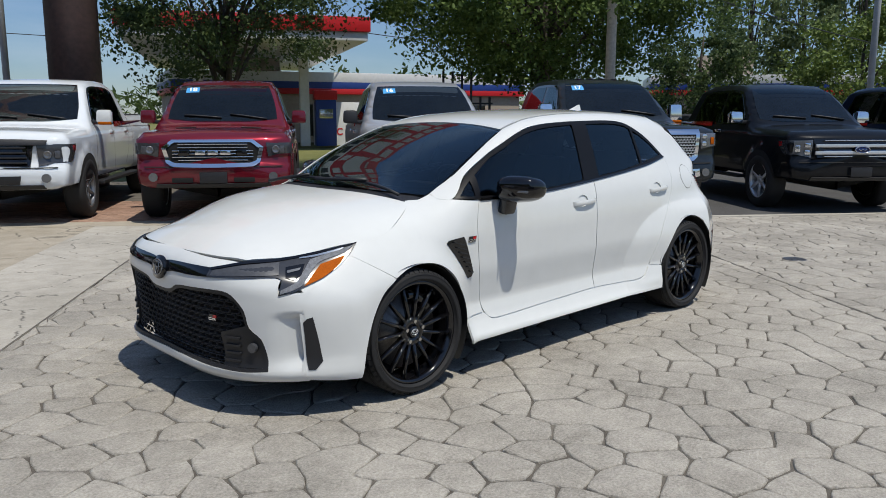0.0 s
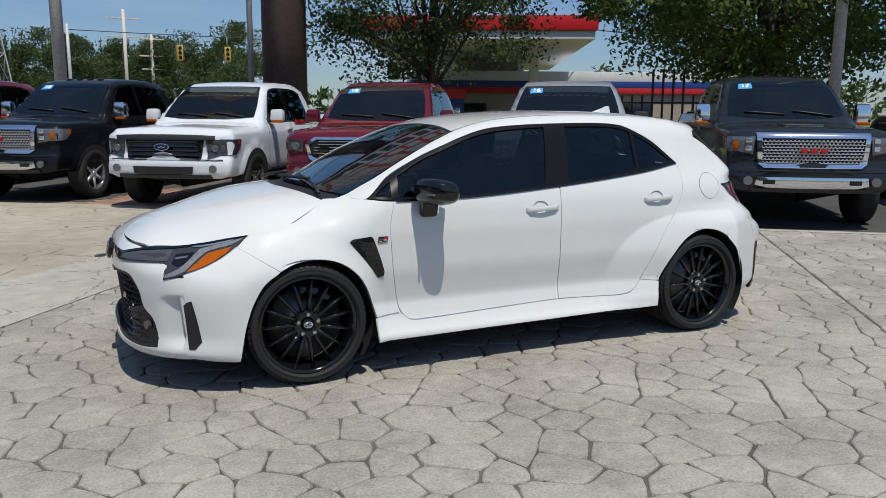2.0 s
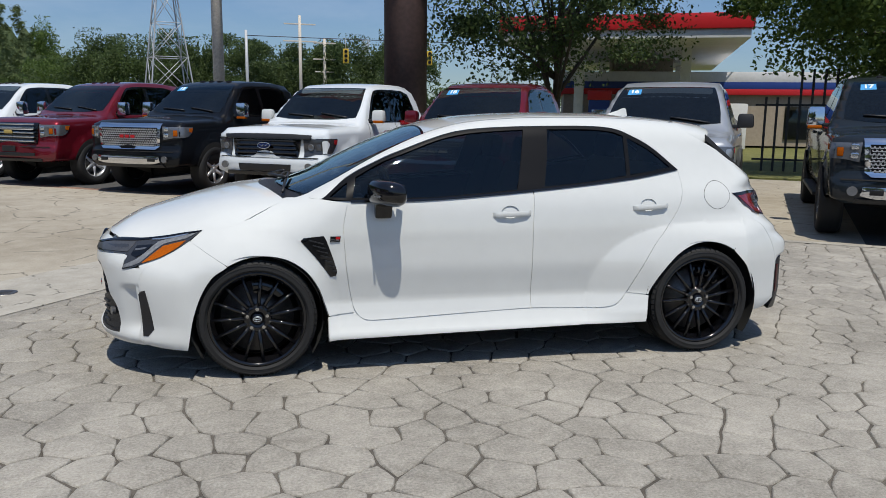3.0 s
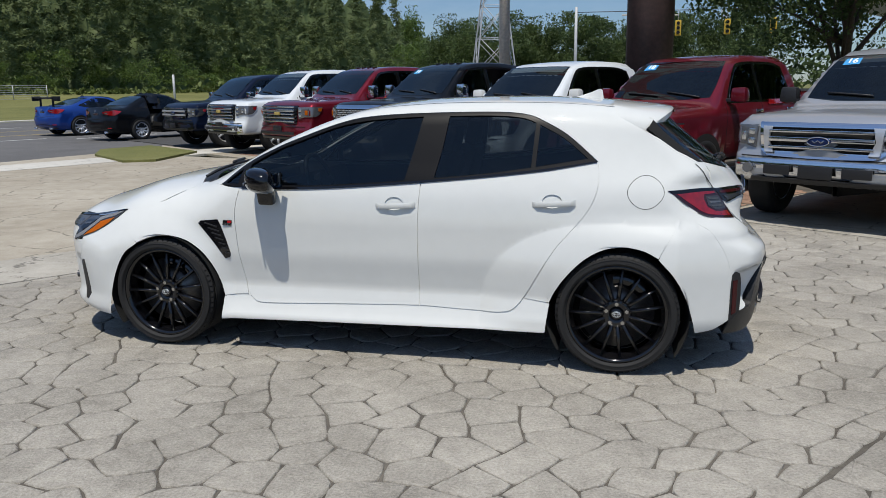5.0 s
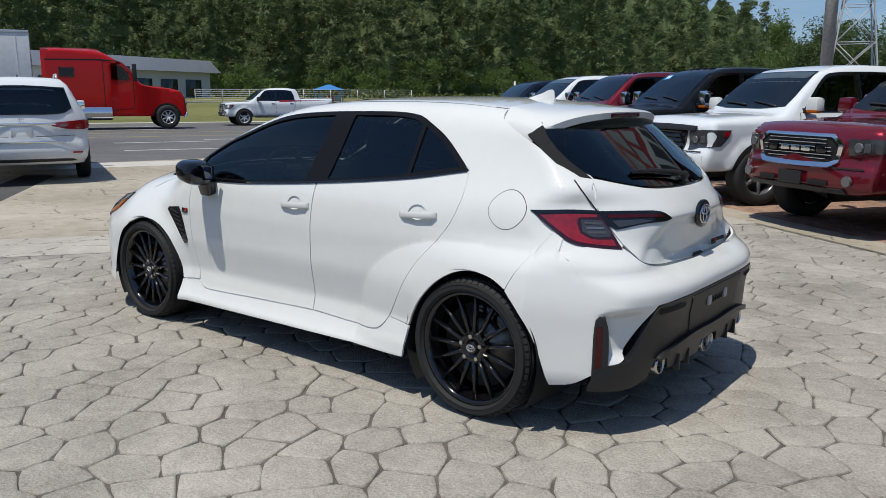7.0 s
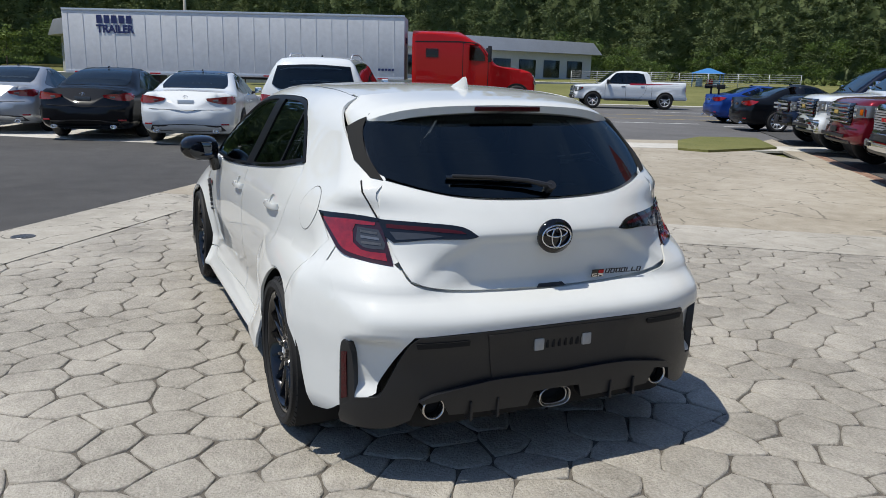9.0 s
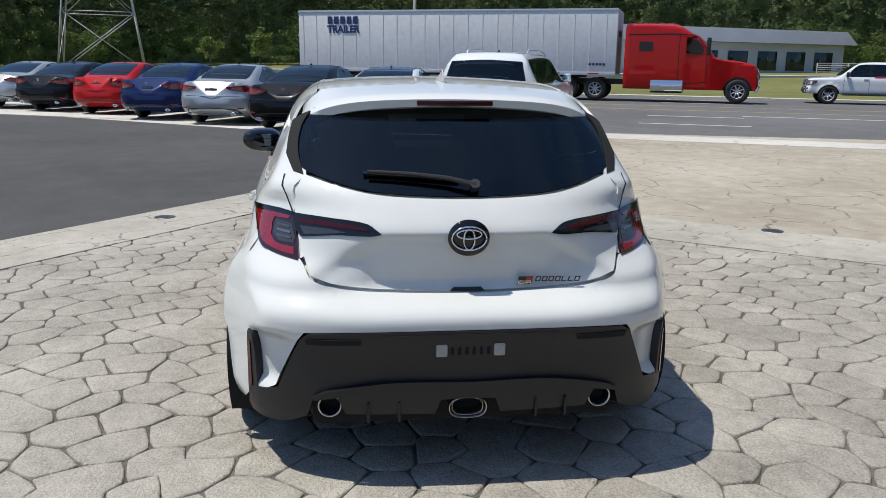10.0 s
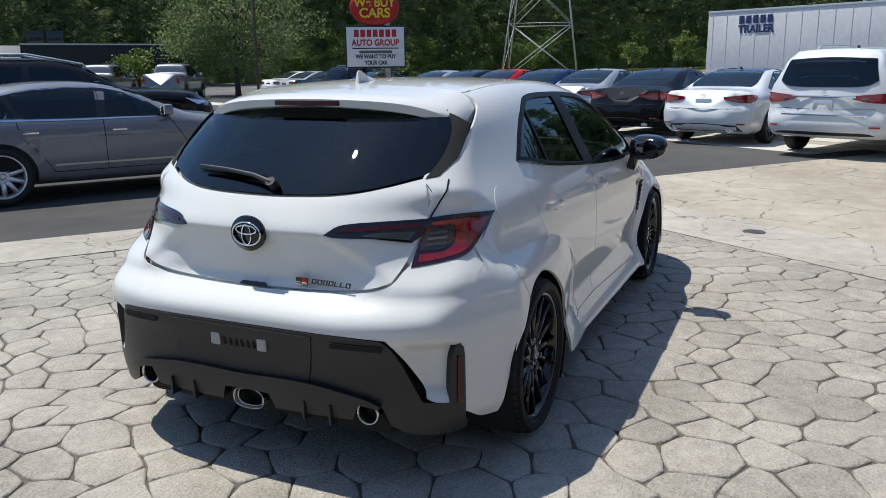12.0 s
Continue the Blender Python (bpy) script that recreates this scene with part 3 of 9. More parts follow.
def stone_mesh(poly, rng, wob=0.010):
    """Verts and faces of one stone: wavy rounded rim, slightly tilted top."""
    p = np.array(poly)
    if area2(p) < 0:
        p = p[::-1]
    fine = []
    for a, b in zip(p, np.roll(p, -1, 0)):
        n = max(2, int(np.hypot(*(b - a)) / 0.055))
        d = (b - a) / max(np.hypot(*(b - a)), 1e-6)
        for k in range(n):
            w = noise.noise(Vector((*(a + (b - a) * k / n) * 9, 7.7))) * wob if k else 0
            fine.append(a + (b - a) * k / n + np.array((-d[1], d[0])) * w)
    fine = np.array(fine)
    fine = 0.74 * fine + 0.13 * (np.roll(fine, 1, 0) + np.roll(fine, -1, 0))
    mid = fine.mean(0)
    tilt, lift = rng.uniform(-0.004, 0.004), rng.uniform(-0.0015, 0.0015)
    gap = rng.uniform(0.0010, 0.0032)
    rings = [(inset(fine, gap), -0.014), (inset(fine, gap + 0.001), -0.006), (inset(fine, gap + 0.005), -0.0015), (inset(fine, gap + 0.014), 0.0)]
    n = len(fine)
    v, f = [], []
    for r, z in rings:
        v += [(q[0], q[1], z + lift + tilt * (q[0] - mid[0])) for q in r]
    for k in range(3):
        for i in range(n):
            j = (i + 1) % n
            f.append((k * n + i, k * n + j, (k + 1) * n + j, (k + 1) * n + i))
    f.append(tuple(range(3 * n, 4 * n)))
    return v, f

# ---- the white hatchback ----
def spline(pts):
    """A smooth curve through (a, b) pairs, sorted by a."""
    p = np.array(pts, float)
    a, b = p[:, 0], p[:, 1]
    s = np.diff(b) / np.diff(a)
    m = np.concatenate([[s[0]], (s[1:] + s[:-1]) / 2, [s[-1]]])
    flat = np.concatenate([[False], s[1:] * s[:-1] <= 0, [False]])
    m[flat] = 0

    def curve(q):
        q = np.clip(q, a[0], a[-1])
        i = np.clip(np.searchsorted(a, q) - 1, 0, len(a) - 2)
        h = a[i + 1] - a[i]
        t = (q - a[i]) / h
        return (b[i] * (1 + 2 * t) * (1 - t) ** 2 + m[i] * h * t * (1 - t) ** 2
                + b[i + 1] * t * t * (3 - 2 * t) + m[i + 1] * h * t * t * (t - 1))
    return curve


def smax(a, b, k):
    h = np.maximum(k - np.abs(a - b), 0) / k
    return np.maximum(a, b) + h * h * k * 0.25


def smooth(lo, hi, v):
    t = np.clip((v - lo) / (hi - lo), 0, 1)
    return t * t * (3 - 2 * t)


# the hatchback's shape: top line, side width, nose and tail curves (metres; it points to -x, its left is -y)
TOP_LINE = spline([(-2.36, 0.66), (-2.26, 0.735), (-2.10, 0.80), (-1.90, 0.862), (-1.70, 0.920), (-1.50, 0.965), (-1.30, 0.992),
                   (-1.14, 1.010), (-1.00, 1.055), (-0.80, 1.150), (-0.55, 1.262), (-0.31, 1.352), (-0.15, 1.393), (0.05, 1.420), (0.35, 1.438),
                   (0.70, 1.441), (1.00, 1.434), (1.25, 1.416), (1.50, 1.388), (1.80, 1.34)])
CROWN = spline([(-2.3, 0.16), (-1.95, 0.17), (-1.5, 0.06), (-1.1, 0.06), (-0.3, 0.07), (0.5, 0.075), (1.5, 0.09)])
CROWN_EDGE = spline([(-2.3, 0.30), (-1.9, 0.30), (-1.5, 0.25), (-1.1, 0.20), (-0.7, 0.06), (-0.3, 0.03), (1.5, 0.03)])
UPPER_SIDE = [(0.60, 0.864), (0.74, 0.864), (0.84, 0.856), (0.92, 0.842), (0.98, 0.822), (1.10, 0.765), (1.22, 0.708), (1.34, 0.648), (1.50, 0.56)]
# between the wheels: skirt blade, flared door foot, pressed line, door
SIDE = spline([(0.10, 0.84), (0.165, 0.890), (0.19, 0.904), (0.205, 0.905), (0.25, 0.884), (0.30, 0.8625), (0.345, 0.850), (0.385, 0.8405), (0.395, 0.8395), (0.41, 0.8405), (0.46, 0.847)] + UPPER_SIDE)
END_SIDE = spline([(0.10, 0.862), (0.20, 0.866), (0.30, 0.866), (0.46, 0.864)] + UPPER_SIDE)
NOSE = spline([(0.10, -2.08), (0.17, -2.18), (0.22, -2.225), (0.30, -2.205), (0.42, -2.215), (0.55, -2.225), (0.64, -2.222), (0.72, -2.195),
               (0.80, -2.10), (0.95, -1.9)])
TAIL = spline([(0.15, 2.03), (0.24, 2.06), (0.34, 2.078), (0.50, 2.09), (0.57, 2.105), (0.62, 2.108), (0.66, 2.082), (0.688, 2.035), (0.712, 1.998), (0.74, 1.992),
               (0.82, 2.000), (0.89, 2.012), (0.93, 2.000), (0.98, 1.965), (1.03, 1.92), (1.10, 1.835), (1.20, 1.715), (1.30, 1.595), (1.40, 1.475), (1.5, 1.36)])


def half_width(x, z):
    ends = smooth(0.92, 1.12, np.abs(x))
    w = SIDE(z) * (1 - ends) + END_SIDE(z) * ends
    # the bumper's flank draws in behind the rear wheel, as far as its corner edge
    w = w - 0.45 * np.maximum(x - 1.60, 0) * smooth(0.86, 0.70, z)
    # the quarter panel draws in behind the rear door, above the arch
    w = w - 0.065 * smooth(0.9, 1.9, x) * smooth(0.70, 0.86, z) * (1 - smooth(1.0, 1.3, z))
    w = w - 0.055 * smooth(0.9, 1.7, x) * smooth(0.95, 1.25, z)
    # front wing tucks in above the arch
    w = w - 0.03 * smooth(-0.9, -1.5, x) * smooth(0.72, 0.95, z)
    back = np.where(x < 1.38, 0.80, 2.2)
    e = ((np.abs(x - 1.38) / back) ** 2.6 + (np.maximum(z - 0.25, 0) / 0.55) ** 2.6) ** (1 / 2.6)
    rise = np.clip((1.0 - e) / 0.46, 0, 1)
    w = w + 0.060 * (1 - (1 - rise) ** 1.7) * smooth(0.12, 0.3, z)
    ahead = np.where(x > -1.36, 0.50, 0.85)
    e = ((np.abs(x + 1.36) / ahead) ** 2.4 + (np.maximum(z - 0.22, 0) / 0.58) ** 2.4) ** (1 / 2.4)
    w = w + 0.056 * smooth(1.0, 0.66, e)
    return w


def body(x, y, z):
    """Below zero inside the hatchback's skin."""
    a = np.abs(y)
    side = a - half_width(x, z)
    top = (z - (TOP_LINE(x) - CROWN(x) * a * a - CROWN_EDGE(x) * a ** 4)) * 0.85
    k = 0.09 + 0.06 * smooth(-0.7, -1.2, x)
    f = smax(side, top, k)
    nose = (NOSE(z) + 0.53 * (a / 0.94) ** 3.8 - x) * 0.9
    f = smax(f, nose, 0.07)
    bulge = 0.040 * smooth(0.30, 0.62, a) * smooth(0.44, 0.60, z) * smooth(0.82, 0.70, z)
    up = smooth(0.72, 0.92, z)
    curve = (1 - up) * 0.36 * (a / 0.93) ** 4.6 + up * (0.58 - 0.18 * smooth(0.97, 1.07, z)) * (a / 0.9) ** 3.0
    tail = (x - (TAIL(z) - curve + bulge * smooth(0.62, 0.75, z))) * 0.8
    return smax(f, tail, 0.025 + 0.04 * smooth(0.62, 0.76, z))


def both(half):
    """A closed outline from its half with first coordinate <= 0, whose ends lie on the middle line."""
    return half + [(-a, b) for a, b in reversed(half) if a < -1e-6]


def both_y(half):
    return half + [(a, -b) for a, b in reversed(half) if b < -1e-6]


WHEEL_R = 0.322                                            # nineteen-inch wheels on low tyres


def wheel(parent, place, spokes=15, rim=0.258, tyre=WHEEL_R, width=0.235, rim_mat=None, face=0.105, left=True, simple=False, lip_mat=None):
    """A wheel whose outer face looks to -y (left) or +y; its origin is the hub."""
    rim_mat = rim_mat or RIM_BLACK
    hub = new("wheel")
    hub.parent = parent
    hub.matrix_local = Matrix.Translation(place) @ Matrix.Rotation(radians(90 if left else -90), 4, "X")
    w, s = width / 2, tyre - rim
    bm = bmesh.new()
    prof = [(rim - 0.008, -w * 0.80), (rim + 0.012, -w * 0.90), (rim + s * 0.35, -w), (rim + s * 0.70, -w * 0.98), (tyre - 0.018, -w * 0.86), (tyre - 0.003, -w * 0.70)]
    n = 64 if not simple else 36
    tread = []
    if simple:
        tread = [(tyre, -w * 0.5), (tyre, w * 0.5)]
    else:
        for g in (-0.45, -0.15, 0.15, 0.45):
            tread += [(tyre, w * (g - 0.11)), (tyre, w * (g + 0.08)), (tyre - 0.008, w * (g + 0.10)), (tyre - 0.008, w * (g + 0.15))]
    full = prof + tread + [(r, -h) for r, h in reversed(prof)]
    add_lathe(bm, full, n=n)
    if not simple:
        # shoulder blocks cut by sipes
        for i in range(60):
            for z in (-1, 1):
                a = 2 * math.pi * i / 60
                add_box(bm, (0.016, 0.024, 0.008), Matrix.Rotation(a, 4, "Z") @ Matrix.Translation((tyre - 0.0125, 0, z * w * 0.80)) @ Matrix.Rotation(z * 0.65, 4, "Y"))
        for r in (rim + s * 0.30, rim + s * 0.62):
            add_lathe(bm, [(r - 0.004, w * 0.975), (r, w * 1.012), (r + 0.004, w * 0.975)], n=64)
    part("tyre", bm, RUBBER, hub)
    bm = bmesh.new()
    f = face * (w / 0.1175) - 0.0
    add_lathe(bm, [(rim - 0.012, -w * 0.85), (rim - 0.030, -w * 0.3), (rim - 0.030, f * 0.55), (rim - 0.016, f * 0.80), (rim - 0.010, f * 0.93), (rim + 0.004, f * 0.98), (rim + 0.006, f * 0.90)], n=n)
    part("rim_barrel", bm, lip_mat or rim_mat, hub)
    bm = bmesh.new()
    z0, z1 = f * 0.70, f * 0.86
    for i in range(spokes):
        a = 2 * math.pi * (i + 0.5) / spokes
        m = Matrix.Rotation(a, 4, "Z")
        wide = 0.011 if spokes > 10 else 0.030
        ins, outs = wide * 1.25, wide * 0.85
        r0, r1 = 0.050, rim - 0.016
        q = [(r0, -ins, z0 - 0.022), (r0, ins, z0 - 0.022), (r1, outs, z1 - 0.022), (r1, -outs, z1 - 0.022),
             (r0, -ins * 0.55, z0), (r0, ins * 0.55, z0), (r1, outs * 0.5, z1), (r1, -outs * 0.5, z1)]
        v = [bm.verts.new(m @ Vector(k)) for k in q]
        for k in ((4, 5, 6, 7), (0, 4, 7, 3), (1, 2, 6, 5), (2, 3, 7, 6), (0, 1, 5, 4), (0, 3, 2, 1)):
            bm.faces.new([v[j] for j in k])
    add_lathe(bm, [(0.074, z0 - 0.03), (0.076, z0 - 0.006), (0.070, z0 + 0.001), (0.034, z0 + 0.002), (0.032, z0 - 0.01), (0.0, z0 - 0.01)], n=40)
    part("spokes", bm, rim_mat, hub)
    bm = bmesh.new()
    add_lathe(bm, [(0.031, z0 - 0.006), (0.030, z0 + 0.006), (0.026, z0 + 0.009), (0.0, z0 + 0.010)], n=32)
    cap = part("centre_cap", bm, rim_mat, hub)
    if not simple:
        bm = bmesh.new()
        for rx, ry, dx in ((0.022, 0.015, 0), (0.009, 0.014, 0), (0.017, 0.006, 0.004)):
            pts = [(rx * math.cos(a), ry * math.sin(a) + dx, z0 + 0.012) for a in np.linspace(0, 2 * math.pi, 24)]
            add_tube(bm, pts, 0.0014, 6)
        part("cap_emblem", bm, ALLOY, cap, "small bright oval emblem")
    for i in range(5 if not simple else 0):
        bm = bmesh.new()
        a = 2 * math.pi * (i + 0.25) / 5
        add_cyl(bm, 0.0105, 0.024, Matrix.Translation((0.055 * math.cos(a), 0.055 * math.sin(a), z0 + 0.004)), 6)
        part("lug_nut", bm, STEEL, hub)
    bm = bmesh.new()
    disc = rim * 0.76
    add_lathe(bm, [(disc, -0.012), (disc, 0.012), (disc * 0.56, 0.012), (disc * 0.55, 0.03), (0.04, 0.03)], n=48)
    part("brake_disc", bm, IRON, hub)
    if not simple:
        bm = bmesh.new()
        add_lathe(bm, [(disc * 0.70, -0.03), (disc * 0.70, 0.034), (disc * 1.06, 0.034), (disc * 1.08, -0.03)], n=10, arc=1.1, start=0.6)
        part("brake_caliper", bm, GLOSS_BLACK, hub)
    bm = bmesh.new()
    add_cyl(bm, rim - 0.02, 0.01, Matrix.Translation((0, 0, -w * 0.75)), 32)
    part("inner_plate", bm, VOID, hub)
    return hub


def strip(sk, dom, pts, width, mat, parent=None, off=0.002, name="panel_gap", flip=False):
    """A thin line drawn over the skin, as a door gap or a moulding."""
    p = np.array(pts, float)
    q = []
    for a, b in zip(p, p[1:]):
        n = max(1, int(np.hypot(*(b - a)) / 0.08))
        q += [a + (b - a) * k / n for k in range(n)]
    q = np.array(q + [p[-1]])
    d = np.gradient(q, axis=0)
    d /= np.maximum(np.hypot(d[:, 0], d[:, 1]), 1e-9)[:, None]
    n = np.stack([-d[:, 1], d[:, 0]], 1) * width / 2
    v = np.concatenate([sk.solve(dom, q + n, off), sk.solve(dom, q - n, off)])
    k = len(q)
    faces = [(i, i + 1, k + i + 1, k + i) for i in range(k - 1)]
    if flip:
        v = v * (1, -1, 1)
    return mesh_object(name, v, faces, mat, parent or sk.parent)


car = thing("hatchback_car", "glossy white compact hatchback with black wheels on stamped paving", "car")
skin = Skin(body, car)
along = lambda xs, y: [tuple(q) for q in skin.solve("T", np.array([(a, y(a)) for a in xs]))[:, [0, 2]]]
edge_y = spline([(-1.04, -0.668), (-0.85, -0.668), (-0.6, -0.632), (-0.34, -0.570), (0.0, -0.548), (0.6, -0.548), (1.3, -0.54)])
rail = along([-1.02, -0.9, -0.75, -0.6, -0.45, -0.30, -0.1, 0.2, 0.5, 0.8, 1.0, 1.15, 1.27], edge_y)
dlo_top = [(-0.953, 0.962), (-0.812, 1.076), (-0.61, 1.178), (-0.488, 1.226), (-0.278, 1.300), (-0.14, 1.333), (0.064, 1.352), (0.39, 1.362), (0.68, 1.362),
           (0.82, 1.347), (0.90, 1.316), (1.03, 1.245), (1.195, 1.108)]
dlo_low = [(0.86, 1.052), (0.55, 1.018), (0.257, 0.992), (-0.05, 0.968), (-0.345, 0.950), (-0.65, 0.945)]

# the pressed edge of the rear arch: drawn along and just inside
def pressed(k):
    z = np.linspace(0.27, 0.25 + 0.5499 * k, 60)
    return [(1.38 - 0.80 * k * max(1 - ((q - 0.25) / (0.55 * k)) ** 2.6, 0) ** (1 / 2.6), q) for q in z]


arch_edge = [pressed(1.0), pressed(0.985), pressed(0.95)]
# outer panels
skin.panel("hood", "T", both_y([(-2.155, 0.0), (-2.15, -0.22), (-2.12, -0.40), (-2.055, -0.545), (-1.91, -0.632), (-1.6, -0.770), (-1.44, -0.790), (-1.28, -0.735),
                                (-1.15, -0.655), (-1.22, -0.46), (-1.285, -0.2), (-1.30, 0.0)]), WHITE, gap=0.002, step=0.04)
cowl = skin.panel("cowl_cover", "T", both_y([(-1.30, 0.0), (-1.285, -0.2), (-1.22, -0.46), (-1.155, -0.640), (-1.06, -0.645), (-1.12, -0.46), (-1.175, -0.2), (-1.19, 0.0)]), TRIM, off=-0.008, fold=0)
skin.panel("windscreen", "T", both_y([(-1.20, 0.0), (-1.185, -0.2), (-1.13, -0.46), (-1.045, -0.662), (-0.86, -0.662), (-0.6, -0.626), (-0.36, -0.568), (-0.325, -0.3), (-0.315, 0.0)]),
           CLEAR, off=-0.002, fold=0, gap=0.004, step=0.06, label="large raked tinted windscreen")
skin.panel("windscreen_surround", "T", both_y([(-1.20, 0.0), (-1.185, -0.2), (-1.13, -0.46), (-1.045, -0.664), (-0.86, -0.664), (-0.6, -0.628), (-0.36, -0.570), (-0.325, -0.3), (-0.315, 0.0)]),
           GLOSS_BLACK, holes=[both_y([(-1.10, 0.0), (-1.09, -0.2), (-1.05, -0.44), (-0.98, -0.625), (-0.84, -0.632), (-0.6, -0.598), (-0.40, -0.545), (-0.375, -0.3), (-0.365, 0.0)])],
           off=-0.006, fold=0, step=0.08)
skin.panel("roof", "T", both_y([(-0.31, 0.0), (-0.32, -0.3), (-0.345, -0.556), (-0.2, -0.548), (0.0, -0.544), (0.6, -0.544), (1.27, -0.536), (1.30, -0.3), (1.30, 0.0)]), WHITE, gap=0.002, step=0.06)
for y in (-0.535, 0.535):
    skin.panel("roof_moulding", "T", [(-0.2, y - 0.009), (1.20, y - 0.009), (1.20, y + 0.009), (-0.2, y + 0.009)], WHITE, off=0.001, fold=0.004, step=0.2)
skin.pair("side_panel", "L", dlo_top[::-1] + [(-1.02, 0.962)] + rail + [(1.285, 1.345), (1.36, 1.300), (1.48, 1.236), (1.605, 1.166), (1.69, 1.122), (1.735, 1.098), (1.765, 1.035), (1.788, 0.962), (1.74, 0.968), (1.70, 0.968), (1.64, 0.966),
          (1.57, 0.960), (1.60, 0.925), (1.66, 0.870), (1.55, 0.70), (1.515, 0.632), (1.44, 0.668), (1.345, 0.684), (1.24, 0.668), (1.14, 0.612), (1.05, 0.52), (0.99, 0.43), (0.965, 0.375),
          (0.832, 0.39), (0.985, 0.655), (1.10, 0.79), (1.165, 0.88), (1.2, 0.978), (1.20, 1.07)], WHITE, gap=0.001, corner=40, step=0.022, creases=arch_edge)
skin.pair("front_wing", "L", [(-0.953, 0.960), (-0.815, 0.944), (-0.842, 0.82), (-0.838, 0.68), (-0.826, 0.55), (-0.79, 0.33), (-0.93, 0.318), (-0.951, 0.385), (-0.985, 0.48), (-1.04, 0.566), (-1.12, 0.63),
          (-1.2, 0.660), (-1.29, 0.669), (-1.38, 0.655), (-1.46, 0.622), (-1.655, 0.745), (-1.62, 0.776), (-1.59, 0.800), (-1.432, 0.829), (-1.30, 0.874), (-1.19, 0.935), (-1.15, 0.955), (-1.02, 0.960)],
          WHITE, gap=0.002, corner=40, step=0.035)
# the wing's shoulder, between the hood's edge and the foot of the windscreen pillar
skin.pair("wing_shoulder", "T", [(-1.91, -0.634), (-1.6, -0.772), (-1.44, -0.792), (-1.28, -0.737), (-1.15, -0.657), (-1.04, -0.666), (-0.94, -0.668), (-0.86, -0.672), (-0.88, -0.735), (-1.05, -0.765), (-1.25, -0.805),
          (-1.44, -0.822), (-1.58, -0.80)], WHITE, off=-0.0015, fold=0.004, step=0.04, corner=40)


def cup_line(x, z):
    """The oval hollow behind a door handle."""
    return [(0.052 * math.cos(a) + x, 0.036 * math.sin(a) + z) for a in np.linspace(0, 2 * math.pi, 16, endpoint=False)]


fdoor = [(-0.815, 0.944), (-0.65, 0.945), (-0.345, 0.950), (-0.05, 0.968), (0.253, 0.991), (0.243, 0.80), (0.241, 0.62), (0.243, 0.313), (-0.2, 0.300), (-0.66, 0.285), (-0.735, 0.292), (-0.775, 0.325), (-0.795, 0.37),
         (-0.826, 0.55), (-0.838, 0.68), (-0.842, 0.82)]
rdoor = [(0.257, 0.992), (0.55, 1.018), (0.86, 1.052), (1.195, 1.106), (1.203, 1.05), (1.2, 0.978), (1.165, 0.88), (1.10, 0.79), (0.985, 0.655), (0.832, 0.40), (0.79, 0.345), (0.745, 0.315), (0.63, 0.302), (0.247, 0.313),
         (0.245, 0.62), (0.247, 0.80)]
foot_line = [[(x, z) for x in np.arange(-0.80, 0.86, 0.02)] for z in (0.372, 0.395, 0.42)]
doors = skin.pair("front_door", "L", fdoor, WHITE, gap=0.0012, corner=40, step=0.026, creases=foot_line, holes=[cup_line(0.108, 0.878)]), skin.pair("rear_door", "L", rdoor, WHITE, gap=0.0012, corner=40, step=0.02, creases=arch_edge + foot_line, holes=[cup_line(0.967, 0.906)])
skin.pair("side_skirt", "L", [(-0.932, 0.190), (-0.93, 0.314), (-0.80, 0.322), (-0.775, 0.318), (-0.735, 0.286), (-0.66, 0.279), (-0.2, 0.294), (0.243, 0.307), (0.63, 0.296), (0.75, 0.308), (0.79, 0.335), (0.83, 0.385), (0.965, 0.37),
          (0.955, 0.30), (0.945, 0.218), (0.4, 0.208), (-0.3, 0.200)], WHITE, gap=-0.001, step=0.016)
skin.pair("fuel_flap", "L", [(1.442 + 0.081 * math.cos(a) * (1 + 0.12 * math.cos(a) ** 4), 0.955 + 0.083 * math.sin(a)) for a in np.linspace(0, 2 * math.pi, 20, endpoint=False)], WHITE, off=0.0015, fold=0.003)
for s in (1,):
    skin.panel("fuel_flap_seam", "L", [(1.442 + 0.0835 * math.cos(a) * (1 + 0.12 * math.cos(a) ** 4), 0.955 + 0.0855 * math.sin(a)) for a in np.linspace(0, 2 * math.pi, 20, endpoint=False)], VOID, off=0.0006, fold=0)

# inner white sheet behind every seam
skin.pair("inner_side", "L", [(-1.62, 0.770), (-1.40, 0.828), (-1.19, 0.925), (-0.95, 0.950), (-0.345, 0.940), (0.26, 0.980), (0.86, 1.040), (1.19, 1.094), (1.11, 1.205), (1.28, 1.330), (1.36, 1.290), (1.60, 1.155), (1.735, 1.085), (1.835, 0.965),
          (1.905, 0.86), (1.87, 0.72), (1.86, 0.5), (1.80, 0.275), (1.725, 0.27), (1.67, 0.43), (1.61, 0.545), (1.52, 0.645), (1.44, 0.682), (1.345, 0.698), (1.24, 0.682), (1.13, 0.625), (1.04, 0.53), (0.98, 0.44), (0.95, 0.36), (0.935, 0.245),
          (0.4, 0.228), (-0.3, 0.218), (-0.915, 0.205), (-0.925, 0.32), (-0.945, 0.39), (-0.98, 0.49), (-1.035, 0.578), (-1.12, 0.645), (-1.2, 0.676), (-1.29, 0.685), (-1.38, 0.671), (-1.47, 0.638), (-1.55, 0.585), (-1.61, 0.49), (-1.66, 0.36),
          (-1.69, 0.25), (-1.80, 0.21), (-1.88, 0.23), (-1.90, 0.5), (-1.93, 0.60), (-1.80, 0.655), (-1.70, 0.72)], WHITE, off=-0.007, fold=0, step=0.045, corner=40)
